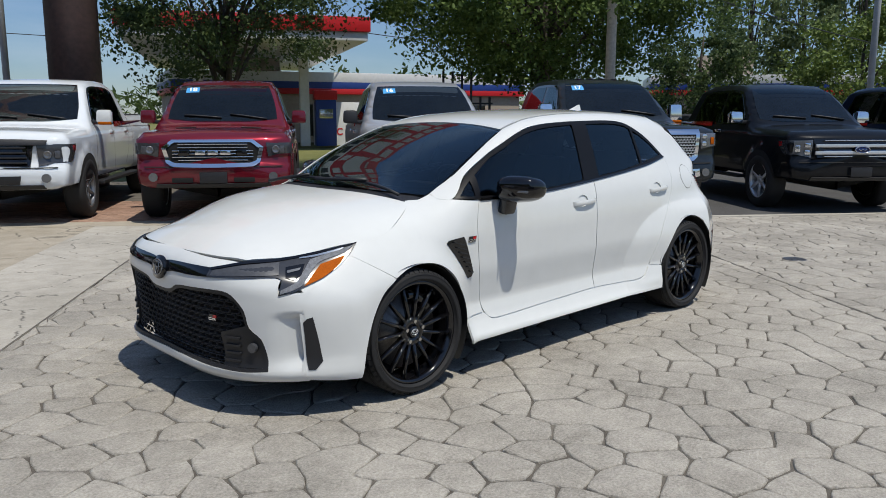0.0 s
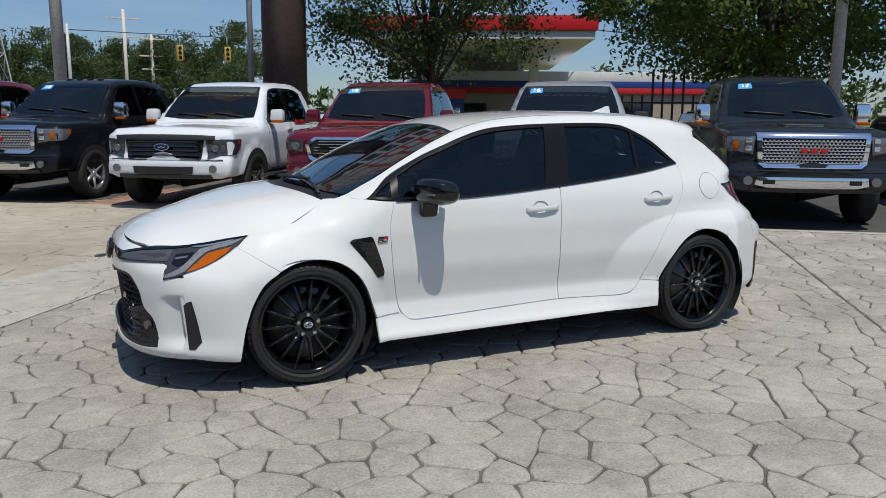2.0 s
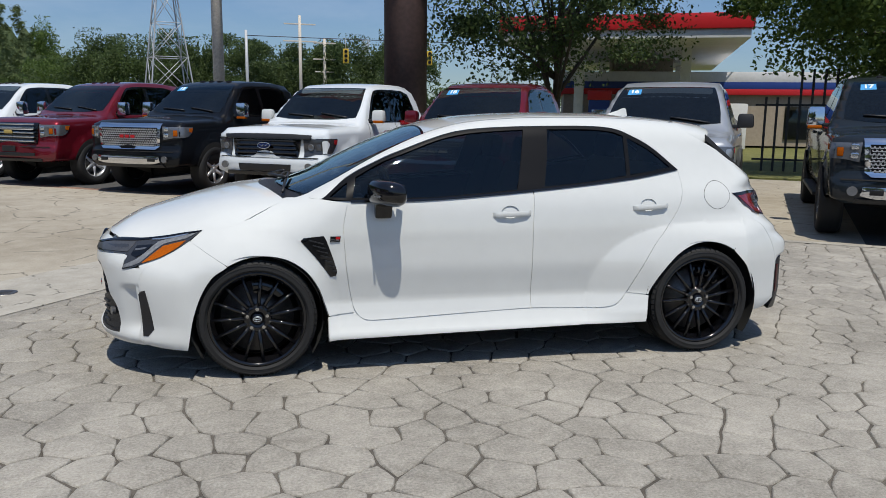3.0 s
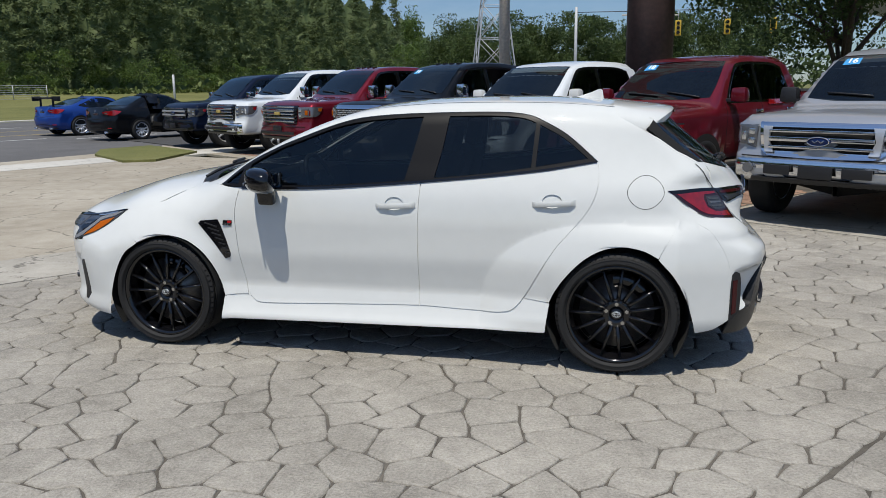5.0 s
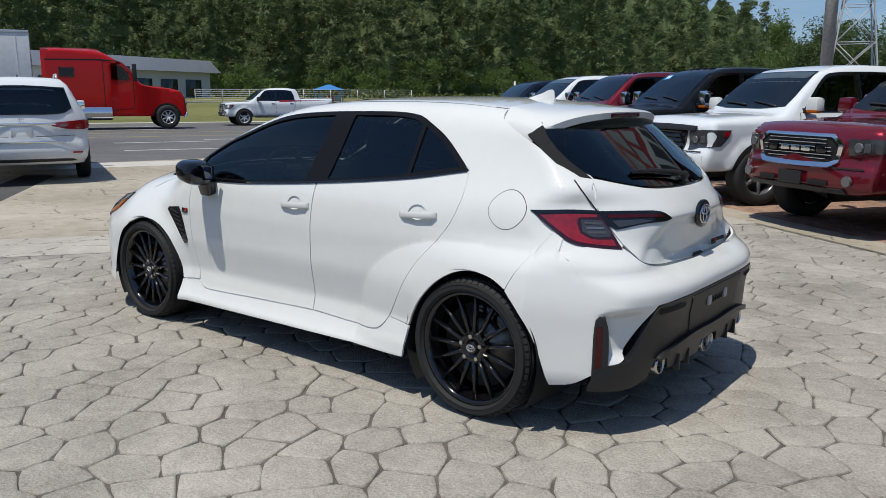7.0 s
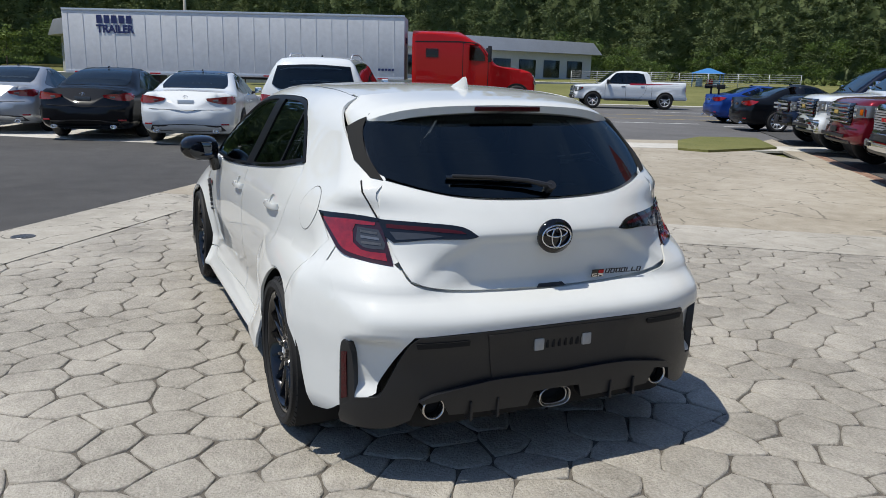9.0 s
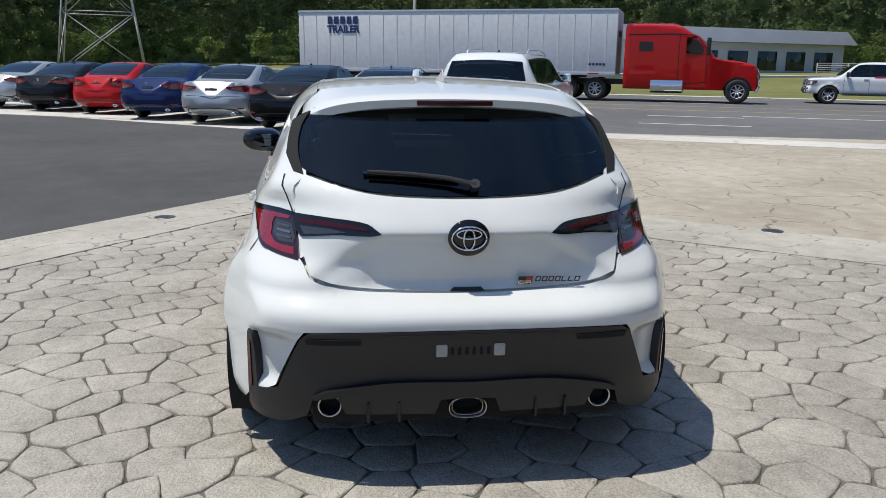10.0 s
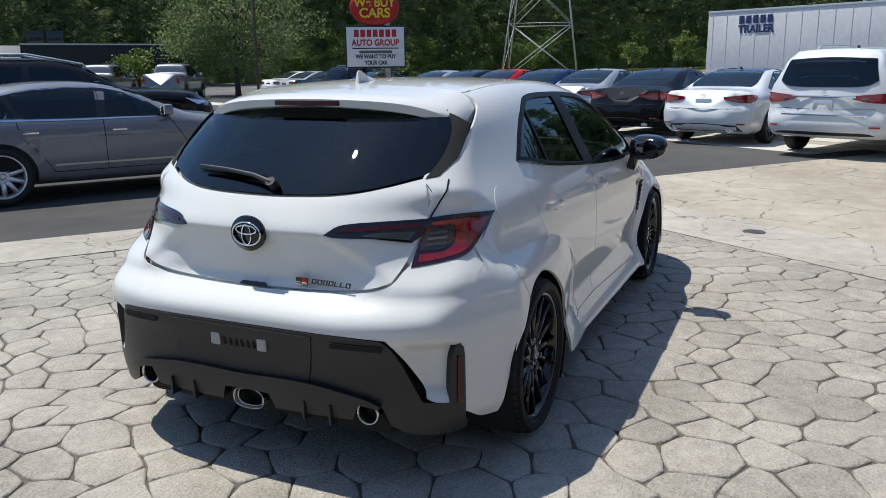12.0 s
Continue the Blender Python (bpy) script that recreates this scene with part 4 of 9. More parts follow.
skin.panel("inner_hood", "T", both_y([(-2.14, 0.0), (-2.10, -0.40), (-2.03, -0.56), (-1.90, -0.655), (-1.6, -0.80), (-1.44, -0.825), (-1.25, -0.79), (-1.05, -0.70), (-1.155, -0.645), (-1.225, -0.45), (-1.295, 0.0)]), VOID, off=-0.009, fold=0, step=0.06)

# windows
front_glass = [(-0.79, 0.968), (-0.765, 1.078), (-0.61, 1.160), (-0.488, 1.205), (-0.278, 1.280), (-0.12, 1.314), (0.064, 1.331), (0.235, 1.340), (0.20, 1.17), (0.160, 1.003), (-0.05, 0.987), (-0.345, 0.969), (-0.6, 0.966)]
tri_glass = [(-0.915, 0.972), (-0.86, 1.018), (-0.813, 1.050), (-0.825, 0.968)]
rear_glass = [(0.325, 1.018), (0.36, 1.18), (0.383, 1.343), (0.66, 1.343), (0.80, 1.329), (0.862, 1.306), (0.848, 1.075), (0.6, 1.042)]
quarter_glass = [(0.885, 1.296), (1.015, 1.226), (1.145, 1.122), (0.872, 1.078)]
skin.pair("window_trim", "L", dlo_top + dlo_low, SATIN, holes=[front_glass, tri_glass, rear_glass, quarter_glass], gap=0.002, off=0.002, fold=0.015, step=0.03)
for n, o in (("front_window", front_glass), ("sail_window", tri_glass), ("rear_window", rear_glass), ("quarter_window", quarter_glass)):
    skin.pair(n, "L", o, TINT, off=-0.004, fold=0, step=0.05, label="dark tinted side glass")
skin.pair("belt_moulding", "L", [(-0.80, 0.944), (-0.345, 0.950), (0.257, 0.992), (0.86, 1.052), (1.19, 1.104), (1.19, 1.110), (0.86, 1.063), (0.257, 1.003), (-0.345, 0.962), (-0.80, 0.957)], GLOSS_BLACK, off=0.007, fold=0.009, step=0.1)

# nose
joint = np.linspace(0.20, 0.60, 9)
seam_f = [tuple(q) for q in skin.solve("F", np.array([(-0.80, z) for z in joint]))[:, [0, 2]]]
skin.pair("bumper_corner", "L", seam_f[::-1] + [(-1.80, 0.185), (-1.680, 0.178), (-1.668, 0.25), (-1.645, 0.36), (-1.60, 0.48), (-1.54, 0.57), (-1.465, 0.620), (-1.655, 0.742), (-1.72, 0.718), (-1.82, 0.668), (-1.92, 0.622)],
          WHITE, gap=-0.004, off=-0.0012, fold=0, step=0.03)
opening = both([(0.0, 0.553), (-0.09, 0.558), (-0.16, 0.588), (-0.30, 0.600), (-0.46, 0.607), (-0.545, 0.600), (-0.59, 0.561), (-0.616, 0.516), (-0.628, 0.440), (-0.668, 0.390), (-0.685, 0.31), (-0.697, 0.236), (-0.60, 0.228), (-0.48, 0.232), (-0.2, 0.242), (0.0, 0.245)])
# a scoop beside the mouth, under a sharp ledge, deepest at the slit
dent = lambda p: np.stack([0.045 * smooth(0.70, 0.785, np.abs(p[:, 1])) * smooth(0.225, 0.32, p[:, 2]) * smooth(0.512, 0.482, p[:, 2]) * smooth(0.809, 0.798, np.abs(p[:, 1])), 0 * p[:, 0], 0 * p[:, 0]], 1)
skin.panel("front_bumper", "F", both([(0.0, 0.750), (-0.20, 0.745), (-0.39, 0.738), (-0.47, 0.735), (-0.525, 0.730), (-0.51, 0.700), (-0.44, 0.692), (-0.425, 0.667), (-0.60, 0.668), (-0.70, 0.669), (-0.72, 0.660), (-0.735, 0.60), (-0.808, 0.605), (-0.808, 0.188), (-0.6, 0.180), (-0.3, 0.172), (0.0, 0.170)]),
           WHITE, holes=[opening], gap=-0.001, step=0.016, push=dent, corner=40)
skin.panel("inner_nose_band", "F", both([(0.0, 0.748), (-0.30, 0.742), (-0.47, 0.730), (-0.60, 0.705), (-0.70, 0.675), (-0.80, 0.645), (-0.80, 0.57), (-0.60, 0.62), (0.0, 0.62)]), WHITE, off=-0.030, fold=0, step=0.05)
skin.pair("intake_slit", "L", [(-1.928, 0.468), (-1.915, 0.484), (-1.892, 0.492), (-1.868, 0.38), (-1.852, 0.282), (-1.885, 0.243), (-1.912, 0.243), (-1.918, 0.36)], TRIM, off=0.003, fold=0.06, step=0.03)
skin.panel("upper_grille", "F", both([(0.0, 0.690), (-0.10, 0.700), (-0.25, 0.704), (-0.44, 0.704), (-0.52, 0.698), (-0.53, 0.668), (-0.46, 0.664), (-0.30, 0.656), (-0.12, 0.650), (0.0, 0.63)]), GLOSS_BLACK, off=0.003, fold=0.012, step=0.03)
# grille cavity with a net of bars
bm = bmesh.new()
prev = None
backs = skin.solve("F", np.array([(y, 0.40) for y in np.linspace(-0.70, 0.70, 25)]), -0.075) + (0.02, 0, 0)
ends = skin.solve("F", np.array([(-0.70, 0.40), (0.70, 0.40)]), -0.010)
for p in (ends[0], *backs, ends[1]):
    row = [bm.verts.new((p[0], p[1], z)) for z in (0.20, 0.64)]
    if prev:
        bm.faces.new((prev[0], row[0], row[1], prev[1]))
    prev = row
part("grille_back", bm, VOID, car)
bm = bmesh.new()
hexr = 0.030
for j in range(13):
    for i in range(-14, 15):
        y, z = i * hexr * 1.732 + (j % 2) * hexr * 0.866, 0.24 + j * hexr * 1.0
        if not inside(np.array([(y, z)]), np.array(opening))[0] or abs(y) > 0.575:
            continue
        c = skin.solve("F", np.array([(y, z)]), -0.028)[0]
        pts = [(c[0] + 0.30 * ((abs(y + hexr * math.cos(a))) ** 2 - y * y), y + hexr * 0.98 * math.cos(a), z + hexr * 0.52 * math.sin(a)) for a in np.radians([0, 45, 135, 180, 225, 315, 360])]
        for a, b in zip(pts, pts[1:]):
            add_tube(bm, [a, b], 0.0042, 4)
part("grille_mesh", bm, TRIM, car, "black honeycomb grille net")
ring_in = inset(rounded(opening, 0.03), 0.018)
skin.panel("grille_surround", "F", opening, TRIM, holes=[[tuple(q) for q in ring_in[::2]]], off=-0.006, fold=0.03, step=0.05)
for s in (-1, 1):
    pod = [(s * -0.47, 0.40), (s * -0.60, 0.445), (s * -0.655, 0.385), (s * -0.685, 0.25), (s * -0.49, 0.243)]
    o = skin.panel("fog_pod", "F", pod, TRIM, off=-0.012, fold=0.03, step=0.04, corner=25)
    bm = bmesh.new()
    c = skin.solve("F", np.array([(s * -0.632, 0.345)]), 0.0)[0]
    add_cyl(bm, 0.022, 0.02, Matrix.Translation(c) @ Matrix.Rotation(radians(90), 4, "Y") @ Matrix.Rotation(radians(s * -25), 4, "X"), 20)
    part("fog_lamp", bm, LAMP_SMOKE, o)
    bm = bmesh.new()
    for k in range(4):
        c = skin.solve("F", np.array([(s * -0.535, 0.275 + 0.036 * k)]), -0.012)[0]
        add_box(bm, (0.02, 0.085, 0.012), Matrix.Translation(c) @ Matrix.Rotation(s * 0.42, 4, "Z"), 0.003)
    part("fin", bm, TRIM, o)
    # lamp unit
    lampo = [(-0.577, 0.800), (-0.759, 0.766), (-0.908, 0.744), (-1.076, 0.734), (-1.234, 0.705), (-1.255, 0.662), (-1.039, 0.671), (-0.913, 0.673), (-0.889, 0.662), (-0.892, 0.634), (-0.901, 0.594), (-0.833, 0.609), (-0.764, 0.643), (-0.671, 0.688), (-0.612, 0.746)]
    lamp = skin.panel("headlight", "C", lampo, LAMP_DARK, off=0.005, fold=0.02, step=0.025, flip=s > 0, corner=30)
    skin.panel("lamp_rim", "C", [(-0.577, 0.802), (-0.759, 0.768), (-0.908, 0.746), (-1.076, 0.736), (-1.234, 0.707), (-1.232, 0.698), (-1.074, 0.727), (-0.908, 0.737), (-0.759, 0.759), (-0.60, 0.792)], GLOSS_BLACK, off=0.009, fold=0.006, step=0.03, flip=s > 0, parent=lamp)
    skin.panel("lamp_wing", "C", [(-1.22, 0.696), (-1.072, 0.722), (-0.915, 0.731), (-0.905, 0.683), (-1.04, 0.680), (-1.235, 0.672)], LAMP_SMOKE, off=0.007, fold=0.002, step=0.03, flip=s > 0, parent=lamp, label="smoked grey lamp segment")
    skin.panel("daytime_strip", "C", [(-0.591, 0.790), (-0.754, 0.745), (-0.781, 0.737), (-0.791, 0.712), (-0.823, 0.655), (-0.856, 0.635), (-0.889, 0.620), (-0.893, 0.602), (-0.832, 0.619), (-0.795, 0.638), (-0.755, 0.706), (-0.734, 0.728), (-0.628, 0.761)], STRIP, off=0.008, fold=0.003, step=0.02,
               flip=s > 0, parent=lamp, label="bright light-guide strip", corner=30)
    skin.panel("marker_lens", "C", [(-0.730, 0.718), (-0.624, 0.750), (-0.640, 0.720), (-0.706, 0.667), (-0.788, 0.633)], AMBER, off=0.0085, fold=0.002, step=0.02, flip=s > 0, parent=lamp, label="amber side marker", corner=30)
    skin.panel("chrome_line", "C", [(-0.631, 0.784), (-0.757, 0.757), (-0.83, 0.747), (-0.83, 0.742), (-0.752, 0.750), (-0.643, 0.775)], LAMP_LIGHT, off=0.0095, fold=0.002, step=0.02, flip=s > 0, parent=lamp)
    skin.panel("projector", "C", [(-0.882, 0.712), (-0.80, 0.722), (-0.806, 0.680), (-0.835, 0.660), (-0.872, 0.672)], GLOSS_BLACK, off=0.009, fold=0.004, step=0.02, flip=s > 0, parent=lamp)
    # highlight on the projector, painted as a small grey bar
    skin.panel("painted_glint", "C", [(-0.872, 0.700), (-0.815, 0.708), (-0.818, 0.699), (-0.868, 0.690)], LAMP_GREY, off=0.011, fold=0.002, step=0.02, flip=s > 0, parent=lamp)


def ring_emblem(parent, m, r, mat=None, back=True):
    e = new("emblem")
    e.parent = parent
    e.matrix_local = m
    if back:
        bm = bmesh.new()
        add_lathe(bm, [(r, -0.012), (r * 1.03, 0.0), (r * 0.97, 0.006), (0, 0.004)], Matrix.Diagonal((1.0, 0.88, 1, 1)), n=40)
        part("emblem_base", bm, GLOSS_BLACK, e)
    for rx, ry, dy in ((0.84, 0.58, 0), (0.27, 0.50, -0.05), (0.60, 0.22, 0.20)):
        bm = bmesh.new()
        pts = [(r * rx * math.cos(a), r * (ry * math.sin(a) + dy), 0.009) for a in np.linspace(0, 2 * math.pi, 40)]
        add_tube(bm, pts, r * 0.044, 8)
        part("emblem_ring", bm, mat or CHROME, e, "bright oval ring")
    return e


c = skin.solve("F", np.array([(0.0, 0.655)]), 0.012)[0]
ring_emblem(car, Matrix.Translation(c) @ Matrix.Rotation(radians(-90), 4, "Z") @ Matrix.Rotation(radians(80), 4, "X"), 0.066, LAMP_GREY)

# tail
seam_b = [tuple(q) for q in skin.solve("B", np.array([(-0.80, z) for z in np.linspace(0.31, 0.80, 9)]))[:, [0, 2]]]
low_b = [tuple(q) for q in skin.solve("B", np.array([(-0.80, z) for z in (0.30, 0.25)]))[:, [0, 2]]]
skin.pair("rear_bumper_corner", "L", seam_b[::-1] + [low_b[0], (1.80, 0.255), (1.716, 0.240), (1.700, 0.31), (1.660, 0.43), (1.60, 0.54), (1.52, 0.628), (1.555, 0.70), (1.665, 0.880), (1.70, 0.862)], WHITE, gap=-0.004, off=-0.0012, fold=0, step=0.03)
skin.panel("rear_bumper", "B", both([(0.0, 0.704), (-0.063, 0.704), (-0.25, 0.708), (-0.39, 0.715), (-0.50, 0.733), (-0.560, 0.757), (-0.582, 0.795), (-0.596, 0.812), (-0.70, 0.826), (-0.800, 0.80), (-0.800, 0.33), (-0.72, 0.348), (-0.690, 0.362), (-0.603, 0.556), (-0.580, 0.586), (-0.42, 0.593), (0.0, 0.594)]),
           WHITE, gap=0.001, step=0.016, corner=40,
           push=lambda p: np.stack([-0.045 * smooth(0.58, 0.69, np.abs(p[:, 1])) * smooth(0.79, 0.755, np.abs(p[:, 1])) * smooth(0.34, 0.40, p[:, 2]) * smooth(0.575, 0.545, p[:, 2]), 0 * p[:, 0], 0 * p[:, 0]], 1))
diff_o = both([(0.0, 0.592), (-0.37, 0.592), (-0.562, 0.586), (-0.597, 0.558), (-0.686, 0.354), (-0.762, 0.342), (-0.795, 0.30), (-0.800, 0.255), (-0.79, 0.222), (-0.66, 0.226), (-0.58, 0.262), (-0.555, 0.335), (-0.47, 0.340), (-0.44, 0.275), (-0.12, 0.268), (-0.10, 0.325), (0.0, 0.328)])
diffuser = skin.panel("rear_diffuser", "B", diff_o, DIFFUSER, off=0.004, fold=0.05, step=0.03, corner=30)
skin.panel("plate_recess", "B", both([(0.0, 0.582), (-0.315, 0.580), (-0.285, 0.405), (0.0, 0.398)]), TRIM, off=0.007, fold=0.004, step=0.06, parent=diffuser)
skin.panel("diffuser_ridge", "B", both([(0.0, 0.402), (-0.29, 0.405), (-0.50, 0.372), (-0.56, 0.345), (-0.55, 0.335), (-0.3, 0.382), (0.0, 0.380)]), DIFFUSER, off=0.022, fold=0.02, step=0.05, parent=diffuser)
for s in (-1, 1):
    skin.panel("air_slot", "B", [(s * 0.385, 0.568), (s * 0.578, 0.566), (s * 0.572, 0.545), (s * 0.385, 0.549)], VOID, off=0.008, fold=0.002, step=0.05, parent=diffuser)
    for y in (0.25, 0.36):
        bm = bmesh.new()
        add_box(bm, (0.05, 0.010, 0.075), Matrix.Translation((2.06, s * y, 0.285)), 0.003)
        part("strake", bm, DIFFUSER, diffuser)
    o = skin.panel("reflector_slot", "D", [(0.768, 0.50), (0.774, 0.540), (0.788, 0.555), (0.812, 0.546), (0.826, 0.494), (0.830, 0.338), (0.814, 0.27), (0.764, 0.255)], TRIM, off=0.002, fold=0.03, step=0.03, flip=s > 0)
    skin.panel("reflector", "D", [(0.776, 0.507), (0.800, 0.511), (0.802, 0.338), (0.776, 0.328)], RED_DEEP, off=0.006, fold=0.006, step=0.03, flip=s > 0, parent=o, label="slim red reflector")
    bm = bmesh.new()
    c = skin.solve("B", np.array([(s * 0.103, 0.522)]), 0.010)[0]
    add_box(bm, (0.012, 0.042, 0.048), Matrix.Translation(c), 0.008)
    part("plate_plug", bm, PLASTIC_WHITE, diffuser, "pale plastic plate fixing")
    ex = new("exhaust_tip")
    ex.parent = car
    ex.matrix_local = Matrix.Translation((2.045, s * 0.497, 0.305)) @ Matrix.Rotation(radians(90), 4, "Y")
    bm = bmesh.new()
    add_lathe(bm, [(0.042, -0.14), (0.044, 0.0), (0.042, 0.010), (0.038, 0.010), (0.036, 0.0), (0.035, -0.12)], n=36)
    part("pipe", bm, STEEL, ex)
    bm = bmesh.new()
    add_cyl(bm, 0.035, 0.004, Matrix.Translation((0, 0, -0.10)), 24)
    add_lathe(bm, [(0.030, -0.10), (0.030, -0.035), (0.027, -0.035), (0.026, -0.10)], n=28)
    part("pipe_core", bm, VOID, ex)
bm = bmesh.new()
for k in range(6):
    c = skin.solve("B", np.array([(-0.065 + 0.026 * k, 0.520)]), 0.007)[0]
    add_box(bm, (0.008, 0.012, 0.035), Matrix.Translation(c), 0.003)
part("plate_vent", bm, VOID, diffuser)
ex = new("centre_exhaust")
ex.parent = car
ex.matrix_local = Matrix.Translation((2.072, 0, 0.288))
for name, k, d, mat in (("pipe", 1.0, 0.0, STEEL), ("pipe_inner", 0.84, -0.012, STEEL), ("pipe_core", 0.70, -0.035, VOID)):
    bm = bmesh.new()
    out = [(0.070 * k * np.sign(math.cos(a)) * abs(math.cos(a)) ** 0.7, 0.040 * k * np.sign(math.sin(a)) * abs(math.sin(a)) ** 0.8) for a in np.linspace(0, 2 * math.pi, 40, endpoint=False)]
    m = Matrix.Rotation(radians(90), 4, "Z") @ Matrix.Rotation(radians(90), 4, "X")
    if name == "pipe_core":
        add_prism(bm, out, 0.004, Matrix.Translation((d - 0.05, 0, 0)) @ m)
    else:
        rows = [[bm.verts.new((x, y * g, z * g)) for y, z in out] for x, g in ((d - 0.16, 0.97), (d, 1.0), (d + 0.006, 0.97), (d, 0.93), (d - 0.12, 0.90))]
        for p, q in zip(rows, rows[1:]):
            for i in range(40):
                bm.faces.new((p[i], p[(i + 1) % 40], q[(i + 1) % 40], q[i]))
    part(name, bm, mat, ex)
# the tailgate's hollow middle: its edge runs from the lower corners up to the tips of the lamps
hollow = lambda p: np.stack([-0.020 * smooth(0.914, 0.894, p[:, 2]) * smooth(0.03, -0.07, np.abs(p[:, 1]) - 0.556 + 1.7 * (p[:, 2] - 0.76)) * smooth(0.69, 0.74, p[:, 2]), 0 * p[:, 0], 0 * p[:, 0]], 1)
gate = skin.panel("tailgate", "B", both([(0.0, 1.030), (-0.2, 1.034), (-0.34, 1.044), (-0.46, 1.066), (-0.585, 1.098), (-0.607, 1.05), (-0.619, 0.965), (-0.602, 0.88), (-0.577, 0.804), (-0.557, 0.762), (-0.498, 0.738), (-0.39, 0.720), (-0.25, 0.712), (0.0, 0.708)]),
                  WHITE, gap=0.0015, step=0.016, corner=40, push=hollow)
skin.panel("gate_latch", "B", both([(0.0, 0.721), (-0.050, 0.721), (-0.064, 0.709), (0.0, 0.708)]), TRIM, off=0.002, fold=0.002, step=0.05, parent=gate)
skin.panel("inner_tail", "B", both([(0.0, 1.028), (-0.34, 1.042), (-0.46, 1.064), (-0.585, 1.095), (-0.65, 1.09), (-0.69, 1.0), (-0.72, 0.93), (-0.80, 0.85), (-0.80, 0.61), (-0.60, 0.60), (0.0, 0.61)]), WHITE, off=-0.034, fold=0, step=0.05)
skin.panel("rear_screen", "B", both([(0.0, 1.034), (-0.2, 1.038), (-0.34, 1.048), (-0.46, 1.070), (-0.590, 1.106), (-0.607, 1.18), (-0.596, 1.262), (-0.55, 1.33), (0.0, 1.345)]), TINT_DEEP, off=-0.002, fold=0, gap=0.003, step=0.05, label="dark tinted rear screen")
skin.panel("screen_border", "B", both([(0.0, 1.034), (-0.2, 1.038), (-0.34, 1.048), (-0.46, 1.070), (-0.590, 1.106), (-0.607, 1.18), (-0.596, 1.262), (-0.55, 1.33), (0.0, 1.345)]), GLOSS_BLACK,
           holes=[both([(0.0, 1.068), (-0.2, 1.072), (-0.34, 1.082), (-0.44, 1.10), (-0.548, 1.122), (-0.575, 1.18), (-0.565, 1.25), (-0.52, 1.30), (0.0, 1.31)])], off=-0.007, fold=0, step=0.06)
skin.pair("pillar_fin", "B", [(-0.585, 1.096), (-0.625, 1.105), (-0.656, 1.16), (-0.650, 1.22), (-0.638, 1.275), (-0.60, 1.30), (-0.565, 1.315), (-0.598, 1.262), (-0.610, 1.18)], VOID, off=0.004, fold=0.02, step=0.03)
for s in (-1, 1):
    lo = [(0.546, 0.962), (0.70, 0.967), (0.826, 0.963), (0.849, 0.930), (0.868, 0.897), (0.890, 0.86), (0.919, 0.808), (0.79, 0.821), (0.695, 0.840), (0.626, 0.889)]
    lamp = skin.panel("tail_lamp", "D", lo, SMOKED, off=0.004, fold=0.02, step=0.03, flip=s > 0)
    skin.panel("lamp_rim", "D", [(0.543, 0.965), (0.70, 0.971), (0.828, 0.966), (0.832, 0.955), (0.70, 0.958), (0.565, 0.953)], GLOSS_BLACK, off=0.008, fold=0.006, step=0.03, flip=s > 0, parent=lamp)
    skin.panel("light_bar", "D", [(0.580, 0.947), (0.70, 0.953), (0.818, 0.950), (0.818, 0.940), (0.738, 0.938), (0.730, 0.915), (0.742, 0.875), (0.785, 0.853), (0.880, 0.848), (0.893, 0.823), (0.79, 0.833), (0.705, 0.851), (0.645, 0.893)], RED_BRIGHT, off=0.007, fold=0.003, step=0.025,
               flip=s > 0, parent=lamp, label="bright red light bar", corner=30)
    rev = skin.panel("reverse_lamp", "D", [(0.748, 0.930), (0.836, 0.926), (0.872, 0.880), (0.872, 0.860), (0.79, 0.862), (0.750, 0.884)], LAMP_DARK, off=0.006, fold=0.003, step=0.03, flip=s > 0, parent=lamp, label="clear grey lamp segment", corner=30)
    for k in range(3):
        skin.panel("lens_rib", "D", [(0.762 + 0.006 * k, 0.921 - 0.019 * k), (0.832 + 0.012 * k, 0.917 - 0.018 * k), (0.834 + 0.012 * k, 0.909 - 0.018 * k), (0.764 + 0.006 * k, 0.912 - 0.019 * k)], LAMP_SMOKE if k != 1 else LAMP_GREY, off=0.009, fold=0.003, step=0.03, flip=s > 0, parent=lamp)
    inner = skin.panel("gate_lamp", "B", [(s * -0.627, 0.963), (s * -0.486, 0.960), (s * -0.356, 0.948), (s * -0.306, 0.916), (s * -0.34, 0.908), (s * -0.47, 0.904), (s * -0.590, 0.886), (s * -0.612, 0.904)], GLOSS_BLACK, off=0.006, fold=0.015, step=0.03)
    skin.panel("gate_lamp_lens", "B", [(s * -0.605, 0.949), (s * -0.487, 0.947), (s * -0.368, 0.936), (s * -0.350, 0.926), (s * -0.489, 0.933), (s * -0.605, 0.936)], RED_DEEP, off=0.009, fold=0.004, step=0.03, parent=inner)
    skin.panel("gate_lamp_clear", "B", [(s * -0.598, 0.924), (s * -0.484, 0.924), (s * -0.43, 0.916), (s * -0.582, 0.897)], LAMP_DARK, off=0.009, fold=0.004, step=0.03, parent=inner)
c = skin.solve("B", np.array([(0.0, 0.905)]), 0.003)[0]
ring_emblem(gate, Matrix.Translation(c) @ Matrix.Rotation(radians(90), 4, "Z") @ Matrix.Rotation(radians(90), 4, "X"), 0.073)
for fl in (False, True):
    strip(skin, "D", [(0.731, 1.092), (0.752, 1.055), (0.782, 1.015), (0.820, 0.966)], 0.006, VOID, gate, off=0.003, name="gate_seam", flip=fl)
